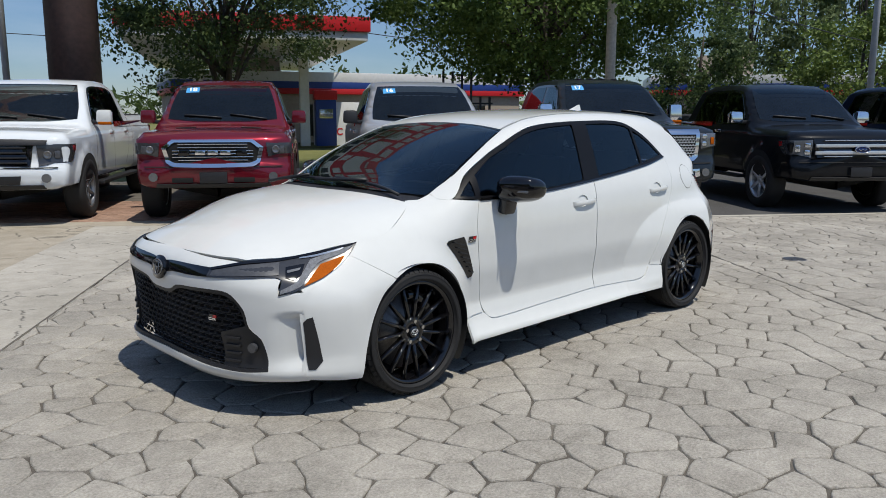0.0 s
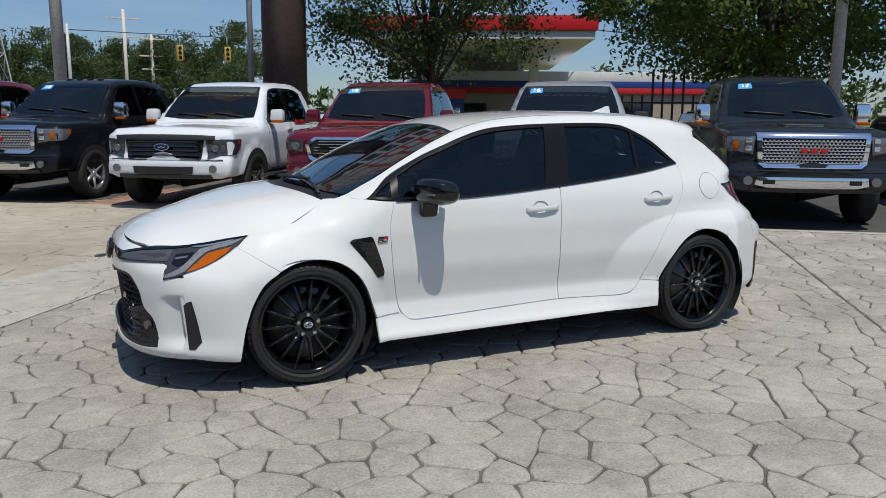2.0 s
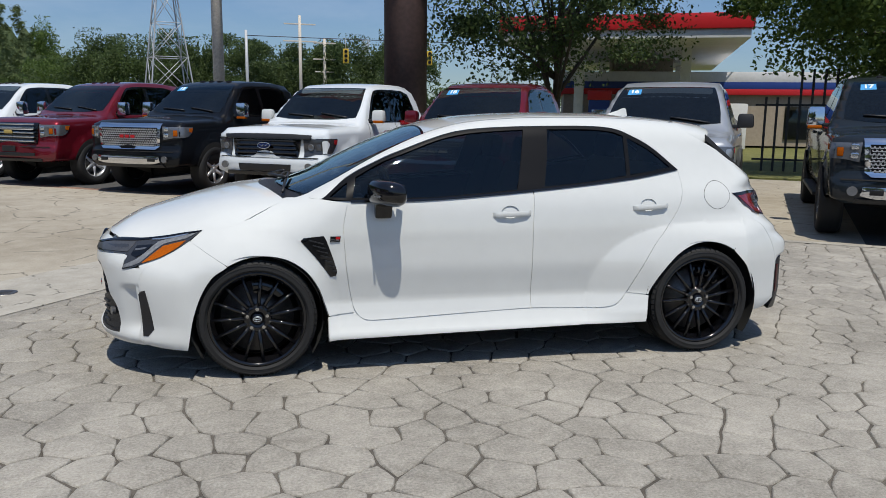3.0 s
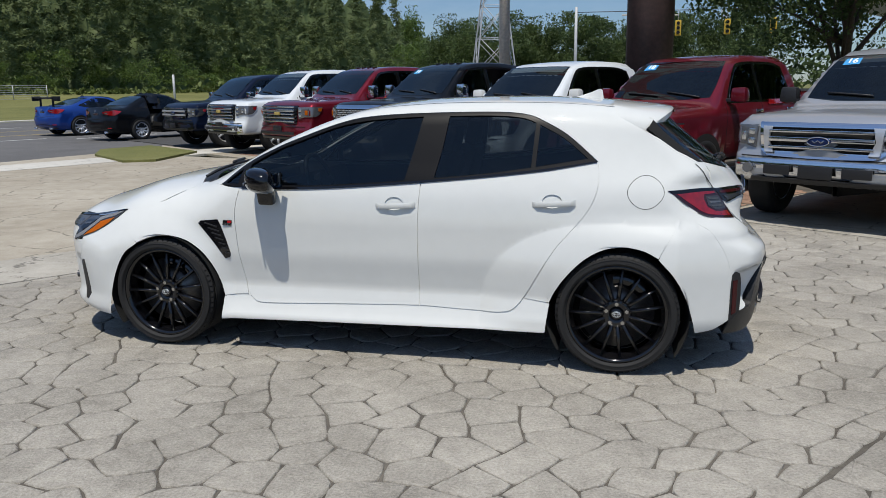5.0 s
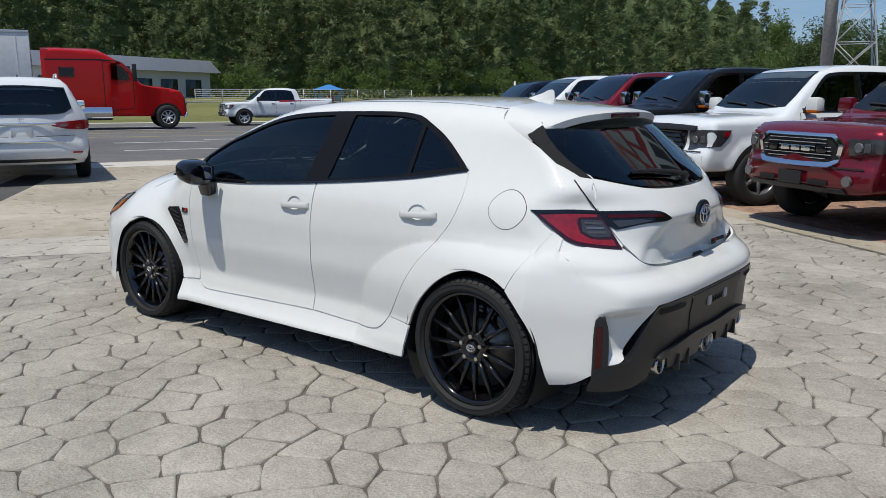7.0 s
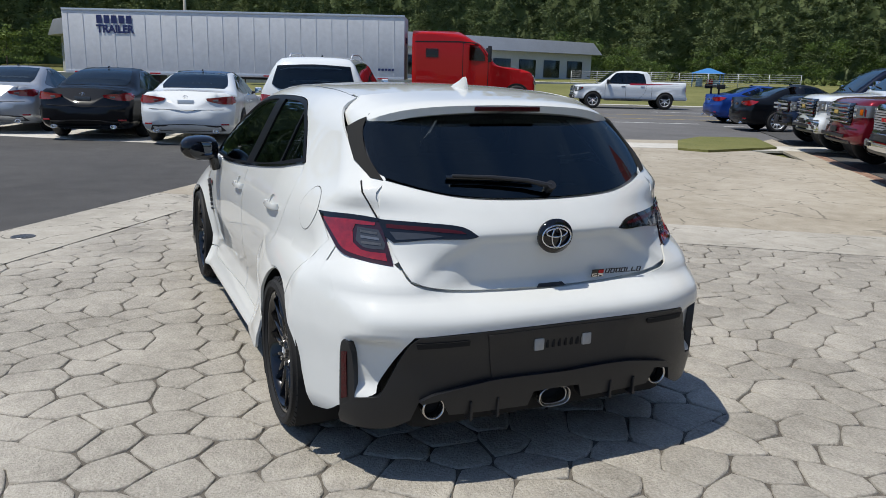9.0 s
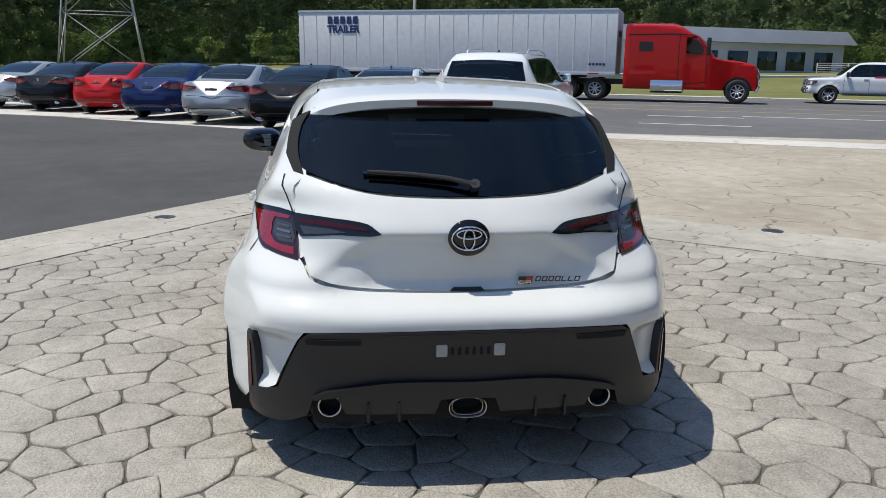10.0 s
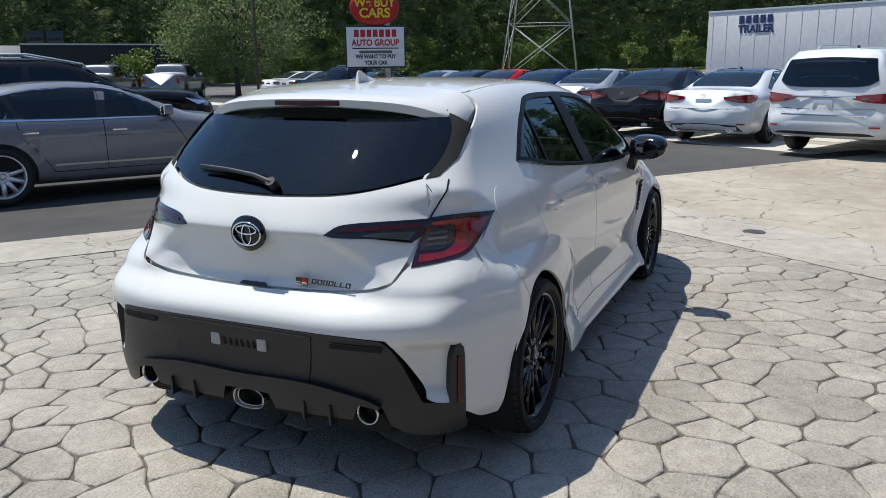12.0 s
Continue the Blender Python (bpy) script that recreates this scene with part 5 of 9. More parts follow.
# model badges
face_back = Matrix.Rotation(radians(90), 4, "Z") @ Matrix.Rotation(radians(90), 4, "X")
c = skin.solve("B", np.array([(0.335, 0.745)]), 0.004)[0]
bm = bmesh.new()
for k in range(7):
    x = -0.083 + 0.024 * k
    for (a, b), (e, f) in (((x, -0.009), (x + 0.019, -0.006)), ((x, 0.006), (x + 0.019, 0.009)), ((x, -0.009), (x + 0.004, 0.009)), ((x + 0.015, -0.009), (x + 0.019, 0.009))):
        if k in (4, 5) and b > 0 or k in (4, 5) and a > x:
            continue
        add_prism(bm, [(a + b * 0.3, b), (e + b * 0.3, b), (e + f * 0.3, f), (a + f * 0.3, f)], 0.004)
badge = part("model_marks", bm, LAMP_DARK, gate, "dark chrome model marks")
badge.matrix_local = Matrix.Translation(c) @ Matrix.Rotation(radians(-3), 4, "Z") @ face_back


def gr_badge(parent, m, k=1.0):
    b = new("sport_badge")
    b.parent = parent
    b.matrix_local = m
    bm = bmesh.new()
    add_prism(bm, [(-0.028 * k, -0.014 * k), (0.024 * k, -0.014 * k), (0.029 * k, 0.015 * k), (-0.024 * k, 0.015 * k)], 0.003)
    part("badge_plate", bm, GLOSS_BLACK, b)
    bm = bmesh.new()
    add_prism(bm, [(0.002 * k, 0.000), (0.025 * k, 0.000), (0.027 * k, 0.013 * k), (0.004 * k, 0.013 * k)], 0.0045)
    part("badge_field", bm, RED_BADGE, b, "red badge field")
    bm = bmesh.new()
    for x0, x1, y0, y1 in ((-0.026, -0.003, -0.012, -0.008), (-0.026, -0.022, -0.012, -0.001), (-0.026, -0.003, -0.003, 0.0), (-0.006, -0.003, -0.012, -0.006), (0.001, 0.005, -0.012, -0.001),
                           (0.001, 0.022, -0.003, 0.0), (0.018, 0.022, -0.012, -0.001), (0.001, 0.022, -0.0075, -0.005)):
        add_prism(bm, [(x0 * k, y0 * k), (x1 * k, y0 * k), (x1 * k, y1 * k), (x0 * k, y1 * k)], 0.005)
    part("badge_marks", bm, CHROME, b)


c = skin.solve("B", np.array([(0.212, 0.741)]), 0.003)[0]
gr_badge(gate, Matrix.Translation(c) @ Matrix.Rotation(radians(-2), 4, "Z") @ face_back, 1.0)
c = skin.solve("F", np.array([(-0.435, 0.468)]), -0.012)[0]
gr_badge(car, Matrix.Translation(c) @ Matrix.Rotation(radians(-78), 4, "Z") @ Matrix.Rotation(radians(90), 4, "X"), 1.0)
for s in (-1, 1):
    c = skin.solve("L", np.array([(-0.890, 0.748)]), 0.002)[0]
    gr_badge(car, Matrix.Translation((c[0], c[1] * -s, c[2])) @ Matrix.Rotation(radians(0 if s < 0 else 180), 4, "Z") @ Matrix.Rotation(radians(90), 4, "X"), 1.05)
    # wing vent
    v = skin.panel("wing_vent", "L", [(-1.076, 0.742), (-1.06, 0.757), (-0.952, 0.767), (-0.935, 0.735), (-0.882, 0.570), (-0.888, 0.545), (-0.918, 0.538), (-0.99, 0.640)], GLOSS_BLACK, off=0.003, fold=0.03, step=0.03, flip=s > 0)
    bm = bmesh.new()
    for k in range(7):
        q = skin.solve("L", np.array([(-1.005 + 0.016 * k, 0.735 - 0.027 * k)]), 0.008)[0]
        add_box(bm, (0.080 - 0.0095 * k, 0.010, 0.006), Matrix.Translation((q[0] + 0.012, q[1] * -s, q[2])) @ Matrix.Rotation(radians(16), 4, "Y"))
    part("vent_louvre", bm, TRIM, v)

# roof spoiler, aerial, wiper
bm = bmesh.new()
rows = []
for y in np.linspace(-0.60, 0.60, 33):
    a = abs(y) / 0.60
    x0 = 1.262
    x1 = 1.600 - 0.10 * a ** 2.6 - 0.05 * a ** 8
    p0 = skin.solve("T", np.array([(x0, np.clip(y, -0.54, 0.54))]))[0]
    ztop = p0[2] + 0.002 if abs(y) <= 0.54 else p0[2] - 0.9 * (abs(y) - 0.54)
    z1 = 1.376 - 0.03 * a ** 2 - 0.06 * a ** 6
    row = [(x0, y, ztop), (x0 + 0.33 * (x1 - x0), y, ztop + 0.40 * (z1 - ztop) + 0.004), (x0 + 0.7 * (x1 - x0), y, ztop + 0.76 * (z1 - ztop) + 0.005), (x1 - 0.012, y, z1 + 0.001), (x1, y, z1 - 0.008),
           (x1 - 0.008, y, z1 - 0.034 - 0.01 * a), (x1 - 0.05, y, z1 - 0.043 - 0.012 * a), (x0 + 0.14, y, z1 - 0.052 - 0.012 * a)]
    rows.append([bm.verts.new(q) for q in row])
for p, q in zip(rows, rows[1:]):
    for i in range(7):
        bm.faces.new((p[i], p[i + 1], q[i + 1], q[i]))
bm.faces.new(rows[0])
bm.faces.new(rows[-1][::-1])
bmesh.ops.recalc_face_normals(bm, faces=bm.faces)
spoiler = part("roof_spoiler", bm, WHITE, car, smooth_angle=50)
bm = bmesh.new()
add_box(bm, (0.02, 0.30, 0.020), Matrix.Translation((1.592, 0, 1.352)), 0.005)
part("brake_lamp", bm, RED_DEEP, spoiler, "dark red high brake lamp")
bm = bmesh.new()
prof = [(-0.15, 0.0), (-0.10, 0.016), (-0.03, 0.042), (0.0, 0.058), (0.022, 0.062), (0.032, 0.055), (0.040, 0.0)]
pts = []
for x, z in prof:
    wd = max(0.030 * (1 - z / 0.075), 0.006)
    if x < -0.12:
        wd = 0.004
    pts.append([bm.verts.new((1.155 + x, sgn * wd * (1.0 if lev == 0 else 0.35), 1.416 - 0.055 * x + (0 if lev == 0 else z))) for lev, sgn in ((0, -1), (1, -1), (1, 1), (0, 1))])
for p, q in zip(pts, pts[1:]):
    for i in range(3):
        bm.faces.new((p[i], q[i], q[i + 1], p[i + 1]))
bm.faces.new(pts[-1])
bmesh.ops.recalc_face_normals(bm, faces=bm.faces)
part("shark_fin_aerial", bm, WHITE, car, smooth_angle=60)
wiper = new("rear_wiper")
wiper.parent = car
bm = bmesh.new()
q = [skin.solve("B", np.array([(y, z)]), 0.035)[0] for y, z in ((0.035, 1.078), (-0.06, 1.098), (-0.20, 1.112), (-0.35, 1.118))]
add_tube(bm, q, 0.011, 8, 0.006)
add_cyl(bm, 0.019, 0.05, Matrix.Translation(q[0] - np.array((0.015, 0, 0.01))) @ Matrix.Rotation(radians(50), 4, "Y"), 16)
part("wiper_arm", bm, TRIM, wiper)
bm = bmesh.new()
q = [skin.solve("B", np.array([(y, z)]), 0.014)[0] for y, z in ((-0.02, 1.090), (-0.18, 1.103), (-0.365, 1.110))]
add_tube(bm, q, 0.009, 6)
part("wiper_blade", bm, GLOSS_BLACK, wiper)
for k, (ya, yb) in enumerate(((-0.58, 0.05), (0.02, 0.56))):
    w = new("windscreen_wiper")
    w.parent = car
    bm = bmesh.new()
    pts = [skin.solve("T", np.array([(-1.16 + 0.05 * f, ya + (yb - ya) * f)]), 0.018)[0] for f in np.linspace(0, 1, 7)]
    add_tube(bm, pts, 0.009, 6)
    part("wiper_blade", bm, TRIM, w)
    bm = bmesh.new()
    pts = [skin.solve("T", np.array([(-1.235 + 0.10 * f, yb - (yb - ya) * 0.55 * f + 0.02)]), 0.03)[0] for f in np.linspace(0, 1, 5)]
    add_tube(bm, pts, 0.010, 6)
    part("wiper_arm", bm, TRIM, w)

# mirrors and handles
for s in (-1, 1):
    mir = new("door_mirror")
    mir.parent = car
    bm = bmesh.new()
    bmesh.ops.create_uvsphere(bm, u_segments=28, v_segments=18, radius=1.0)
    for v in bm.verts:
        x, y, z = v.co
        k = 0.72
        x, y, z = (np.sign(q) * abs(q) ** k for q in (x, y, z))
        x = x * 0.075 if x > 0 else x * 0.095
        y *= 0.118
        z = z * 0.072 * (1 - 0.12 * y / 0.118) - 0.012 * (x / 0.09)
        v.co = (-0.612 + x + 0.035 * (y / 0.118) * 1.0, s * (0.968 + y), 1.004 + z + 0.008 * y / 0.118)
    shell = part("mirror_shell", bm, GLOSS_BLACK, mir, "gloss black mirror shell")
    bm = bmesh.new()
    add_box(bm, (0.095, 0.060, 0.125), Matrix.Translation((-0.628, s * 0.885, 0.925)) @ Matrix.Rotation(s * -0.25, 4, "X"), 0.018, (1.1, 0.9))
    part("mirror_foot", bm, GLOSS_BLACK, mir)
    bm = bmesh.new()
    add_box(bm, (0.006, 0.150, 0.084), Matrix.Translation((-0.552, s * 0.972, 1.006)) @ Matrix.Rotation(s * 0.26, 4, "Z") @ Matrix.Rotation(0.05, 4, "Y"), 0.02)
    part("mirror_pane", bm, MIRROR_DIM, mir, "dark blue-tinted mirror pane")
    bm = bmesh.new()
    add_box(bm, (0.012, 0.13, 0.012), Matrix.Translation((-0.688, s * 1.000, 0.998)) @ Matrix.Rotation(s * -0.25, 4, "Z"), 0.004)
    part("turn_lamp", bm, LAMP_GREY, mir)
    for k, (x, z, tilt) in enumerate(((0.118, 0.868, 2.5), (0.977, 0.895, 3.5))):
        door = doors[k][0 if s < 0 else 1]
        c = skin.solve("L", np.array([(x, z)]), 0.0)[0]
        h = new("door_handle")
        h.parent = door
        h.matrix_local = Matrix.Translation((c[0], c[1] * -s, c[2])) @ Matrix.Rotation(radians(-tilt), 4, "Y")
        bm = bmesh.new()
        pts = [(-0.112, 0.002), (-0.085, 0.016), (0.0, 0.022), (0.085, 0.016), (0.112, 0.002)]
        rows = []
        for px, py in pts:
            rows.append([bm.verts.new((px, s * (py + dy), dz)) for dy, dz in ((-0.006, -0.011), (0.002, -0.014), (0.008, 0.0), (0.002, 0.015), (-0.006, 0.012))])
        for p, q in zip(rows, rows[1:]):
            for i in range(5):
                bm.faces.new((p[i], p[(i + 1) % 5], q[(i + 1) % 5], q[i]))
        bm.faces.new(rows[0][::-1])
        bm.faces.new(rows[-1])
        bmesh.ops.recalc_face_normals(bm, faces=bm.faces)
        part("handle_grip", bm, WHITE, h, smooth_angle=70)
        hx, hz = x - 0.010, z + (0.010 if k == 0 else 0.011)
        o = skin.panel("handle_cup", "L", cup_line(hx, hz), WHITE, fold=0.0, step=0.014, flip=s > 0, parent=door,
                       push=lambda p, hx=hx, hz=hz: np.stack([0 * p[:, 0], 0.022 * np.clip(1 - ((p[:, 0] - hx) / 0.053) ** 2 - ((p[:, 2] - hz) / 0.037) ** 2, 0, 1) ** 0.5, 0 * p[:, 0]], 1))

# wheels, arches, floor pan and cabin
for x in (-1.315, 1.315):
    for s in (-1, 1):
        wheel(car, (x, s * 0.795, WHEEL_R), left=s < 0)
        bm = bmesh.new()
        m = Matrix.Translation((x, s * 0.735, 0.322)) @ Matrix.Rotation(radians(90), 4, "X")
        add_lathe(bm, [(0.352 if x < 0 else 0.366, 0.17), (0.352 if x < 0 else 0.366, -0.17)], m, 40, radians(250), radians(-35))
        part("arch_liner", bm, VOID, car)
bm = bmesh.new()
add_box(bm, (1.88, 1.56, 0.20), Matrix.Translation((0, 0, 0.30)), 0.03)
add_box(bm, (4.05, 1.14, 0.34), Matrix.Translation((-0.02, 0, 0.37)), 0.05)
part("floor_pan", bm, VOID, car)
bm = bmesh.new()
add_box(bm, (0.62, 1.20, 0.30), Matrix.Translation((-1.70, 0, 0.60)), 0.05)
part("engine_bay", bm, VOID, car)
skin.pair("door_lining", "L", [(-0.86, 0.33), (-0.86, 0.93), (-0.3, 0.935), (0.3, 0.975), (0.85, 1.03), (1.2, 1.08), (1.6, 0.98), (1.6, 0.74), (1.05, 0.68), (0.9, 0.33)], CLOTH, off=-0.055, fold=0, step=0.1)
skin.panel("headliner", "T", both_y([(-0.28, 0.0), (-0.3, -0.5), (0.2, -0.53), (1.25, -0.5), (1.30, 0.0)]), material("grey headliner", (0.16, 0.16, 0.165), 0.9), off=-0.035, fold=0, step=0.12)
bm = bmesh.new()
add_box(bm, (0.42, 1.36, 0.22), Matrix.Translation((-0.86, 0, 0.86)), 0.06, (0.8, 0.97))
add_box(bm, (0.10, 0.34, 0.06), Matrix.Translation((-0.76, -0.36, 0.985)), 0.02)
part("dashboard", bm, TRIM, car)
st = new("steering_wheel")
st.parent = car
st.matrix_local = Matrix.Translation((-0.50, -0.36, 0.93)) @ Matrix.Rotation(radians(68), 4, "Y")
bm = bmesh.new()
add_tube(bm, [(0.18 * math.cos(a), 0.18 * math.sin(a), 0) for a in np.linspace(0, 2 * math.pi, 33)], 0.015, 8)
add_box(bm, (0.05, 0.34, 0.02), Matrix(), 0.008)
add_cyl(bm, 0.06, 0.04, Matrix(), 16)
part("wheel_rim", bm, TRIM, st)
for x, y, w in ((-0.05, -0.36, 0.50), (-0.05, 0.36, 0.50), (0.82, 0.0, 1.22)):
    seat = new("seat")
    seat.parent = car
    bm = bmesh.new()
    add_box(bm, (0.50, w, 0.17), Matrix.Translation((x, y, 0.53)), 0.06)
    part("seat_cushion", bm, CLOTH, seat)
    bm = bmesh.new()
    add_box(bm, (0.14, w, 0.56), Matrix.Translation((x + 0.30, y, 0.86)) @ Matrix.Rotation(radians(16), 4, "Y"), 0.055, (0.9, 0.82))
    part("seat_back", bm, CLOTH, seat)
    for hy in ((y,) if w < 1 else (-0.36, 0.36)):
        bm = bmesh.new()
        add_box(bm, (0.09, 0.26, 0.17), Matrix.Translation((x + 0.385, hy, 1.205)) @ Matrix.Rotation(radians(10), 4, "Y"), 0.04)
        part("headrest", bm, CLOTH, seat)
skin.panel("load_cover", "T", both_y([(1.15, 0.0), (1.15, -0.62), (1.75, -0.55), (1.80, 0.0)]), TRIM, fold=0, step=0.2, push=lambda p: np.stack([0 * p[:, 0], 0 * p[:, 0], 0.97 - p[:, 2]], 1))


# ---- other vehicles ----
def vehicle_body(top, width, nose, tail, side, low, k=0.12, crown=0.05, plan_f=0.22, plan_b=0.10, arch=(), arch_push=0.03):
    """A skin function from a top line, a side curve (share of the half width by height), nose and tail curves."""
    t, s, nf, tf = spline(top), spline(side), spline(nose), spline(tail)

    def f(x, y, z):
        a = np.abs(y)
        w = width * s(z)
        for ax, az, ar in arch:
            r = np.hypot(x - ax, z - az)
            w = w + arch_push * smooth(ar + 0.17, ar + 0.05, r)
        g = smax(a - w, (z - (t(x) - crown * a * a)) * 0.85, k)
        g = smax(g, (nf(z) + plan_f * (a / width) ** 3.5 - x) * 0.9, 0.06)
        g = smax(g, x - (tf(z) - plan_b * (a / width) ** 4), 0.06)
        return smax(g, low - z, 0.05)
    return f


def front_plate(sk, y, z, sx, sz, mat, name, parent=None, off=0.01, depth=0.02, bevel=0.006, dom="F", label=""):
    """A small bevelled block on the nose or tail."""
    c = sk.solve(dom, np.array([(y, z)]), off)[0]
    nrm = sk.normal(c[None])[0]
    bm = bmesh.new()
    turn = math.atan2(nrm[1], nrm[0])
    add_box(bm, (depth, sx, sz), Matrix.Translation(c) @ Matrix.Rotation(turn, 4, "Z"), bevel)
    return part(name, bm, mat, parent or sk.parent, label)


def arches_and_wheels(sk, root, axles, half, r, rim, spokes, rim_mat, width=0.26, arch=0.06, lip_mat=None):
    for x in axles:
        ring = [(x + (r + arch) * math.cos(a), max(r * 0.72, r + (r + arch) * math.sin(a))) for a in np.linspace(radians(-18), radians(198), 26)]
        # black patch over the closed skin, painted as the arch's shaded hollow
        sk.pair("wheel_arch", "L", ring, VOID, off=0.006, fold=0.004, step=0.12)
        for s in (-1, 1):
            wheel(root, (x, s * (half - width / 2 + 0.035), r), spokes=spokes, rim=rim, tyre=r, width=width, rim_mat=rim_mat, left=s < 0, simple=True, lip_mat=lip_mat)


def side_mirror(root, x, y, z, mat, tall=0.20, wide=0.24, deep=0.14, cap=None, lamp=False):
    for s in (-1, 1):
        m = new("door_mirror")
        m.parent = root
        bm = bmesh.new()
        add_box(bm, (deep, wide, tall), Matrix.Translation((x, s * (y + wide / 2 + 0.06), z)), min(tall, deep) * 0.3, (0.85, 0.9))
        part("mirror_shell", bm, cap or mat, m)
        bm = bmesh.new()
        add_box(bm, (deep * 0.7, 0.16, 0.05), Matrix.Translation((x, s * (y + 0.03), z - tall * 0.4)), 0.015)
        part("mirror_arm", bm, TRIM, m)
        bm = bmesh.new()
        add_box(bm, (0.006, wide * 0.86, tall * 0.8), Matrix.Translation((x + deep / 2 + 0.002, s * (y + wide / 2 + 0.06), z - 0.01)), 0.01)
        part("mirror_pane", bm, MIRROR, m)
        if lamp:
            bm = bmesh.new()
            add_box(bm, (deep * 0.7, wide * 0.8, 0.045), Matrix.Translation((x - 0.02, s * (y + wide / 2 + 0.07), z - tall * 0.5)), 0.015)
            part("turn_lamp", bm, AMBER, m)


PICKUP_AXLE = 3.68


def pickup(name, label, paint_mat, m, style, year=None, seed=0):
    """A crew-cab pickup; its origin is the ground under the front axle."""
    root = thing(name, label, "pickup truck", m, "pickup trucks in the sales row")
    big = style in ("gmc", "chevy", "chevy_new")
    up = 0.07 if big else 0.0
    r = 0.41
    fo = 0.98 if big else 0.95
    top = [(-1.2, 0.95 + up), (-fo, 1.10 + up), (-fo + 0.12, 1.165 + up), (-0.4, 1.21 + up), (0.1, 1.235 + up), (0.36, 1.255 + up), (0.62, 1.45 + up), (0.90, 1.68 + up), (1.08, 1.80 + up), (1.30, 1.875 + up), (1.65, 1.915 + up), (2.2, 1.92 + up),
           (2.62, 1.89 + up), (2.80, 1.84 + up), (2.90, 1.70 + up), (2.97, 1.45 + up), (3.02, 1.405 + up), (3.3, 1.40 + up), (4.9, 1.41 + up)]
    nose = [(0.35, -fo + 0.10), (0.50, -fo - 0.03), (0.62, -fo - 0.05), (0.72, -fo - 0.03), (0.80, -fo + 0.015), (1.0, -fo + 0.02), (1.10 + up, -fo + 0.05), (1.25 + up, -fo + 0.25)]
    tail = [(0.35, 4.80), (0.5, 4.86), (0.62, 4.87), (0.72, 4.80), (1.5, 4.79)]
    side = [(0.35, 0.90), (0.55, 0.965), (0.85, 0.985), (1.05 + up, 0.99), (1.16 + up, 0.97), (1.26 + up, 0.925), (1.92 + up, 0.70)]
    sk = Skin(vehicle_body(top, 0.985, nose, tail, side, 0.46, 0.075, 0.045, 0.16, 0.06, ((0.0, r, r), (PICKUP_AXLE, r, r)), 0.035), root, (-1.5, 5.2, 1.3, 2.3))
    xs = np.unique(np.concatenate([np.linspace(-fo - 0.03, -fo + 0.25, 9), np.linspace(-fo + 0.25, 0.3, 12), np.linspace(0.3, 1.4, 12), np.linspace(1.4, 2.7, 6), np.linspace(2.7, 3.1, 9), np.linspace(3.1, 4.7, 8), np.linspace(4.7, 4.83, 4)]))
    sk.shell("body", paint_mat, xs, lambda q: 0.85, n=56)
    # glass
    zb = 1.275 + up
    sk.panel("windscreen", "T", both_y([(0.42, 0.0), (0.43, -0.4), (0.50, -0.76), (0.72, -0.735), (1.14, -0.625), (1.12, 0.0)]), TRUCK_GLASS, off=0.005, fold=0.004, step=0.12)
    # no cabin inside: a sheet on the skin carries its shade as dark colour
    sk.panel("painted_cabin_dark", "T", both_y([(0.42, 0.0), (0.43, -0.4), (0.50, -0.76), (0.72, -0.735), (1.14, -0.625), (1.12, 0.0)]), CABIN_DARK, off=0.001, fold=0, step=0.12)
    f_win = [(0.76, zb), (0.86, zb + 0.15), (1.16, zb + 0.44), (1.32, zb + 0.48), (1.62, zb + 0.50), (1.62, zb)]
    r_win = [(1.72, zb), (1.72, zb + 0.50), (2.30, zb + 0.49), (2.52, zb + 0.44), (2.60, zb + 0.20), (2.62, zb)]
    sk.pair("window_surround", "L", [(0.66, zb - 0.03), (0.83, zb + 0.17), (1.13, zb + 0.47), (1.32, zb + 0.52), (1.70, zb + 0.535), (2.30, zb + 0.525), (2.56, zb + 0.47), (2.66, zb + 0.20), (2.68, zb - 0.03)], GLOSS_BLACK, off=0.004, fold=0.004, step=0.12)
    sk.pair("front_window", "L", f_win, TRUCK_GLASS, off=0.008, fold=0.003, step=0.12)
    sk.pair("rear_window", "L", r_win, TRUCK_GLASS, off=0.008, fold=0.003, step=0.12)
    # doors
    for fl in (False, True):
        strip(sk, "L", [(0.62, zb - 0.03), (0.60, 0.9), (0.62, 0.52), (1.66, 0.52), (1.66, zb + 0.5)], 0.010, VOID, flip=fl)
        strip(sk, "L", [(1.66, 0.52), (2.35, 0.52), (2.62, 0.80), (2.68, 1.0), (2.70, zb - 0.03)], 0.010, VOID, flip=fl)
        strip(sk, "L", [(2.98, 0.50), (2.98, 1.38 + up)], 0.014, VOID, flip=fl)
        for x in (1.52, 2.50):
            c = sk.solve("L", np.array([(x, 1.13 + up)]), 0.012)[0]
            bm = bmesh.new()
            add_box(bm, (0.20, 0.03, 0.045), Matrix.Translation((c[0], c[1] * (-1 if fl else 1), c[2])), 0.012)
            part("door_handle", bm, CHROME if style not in ("ford_white", "gmc") else paint_mat, root)
        bm = bmesh.new()
        add_box(bm, (2.3, 0.14, 0.05), Matrix.Translation((1.72, (0.98 if fl else -0.98), 0.43)), 0.015)
        part("side_step", bm, TRIM if style != "ford_black" else TRIM, root)
    arches_and_wheels(sk, root, (0.0, PICKUP_AXLE), 0.985, r, 0.262, 6 if style != "ram" else 7, ALLOY if style != "ford_white" else LAMP_GREY, 0.28, 0.055, LAMP_GREY if style == "gmc" else None)
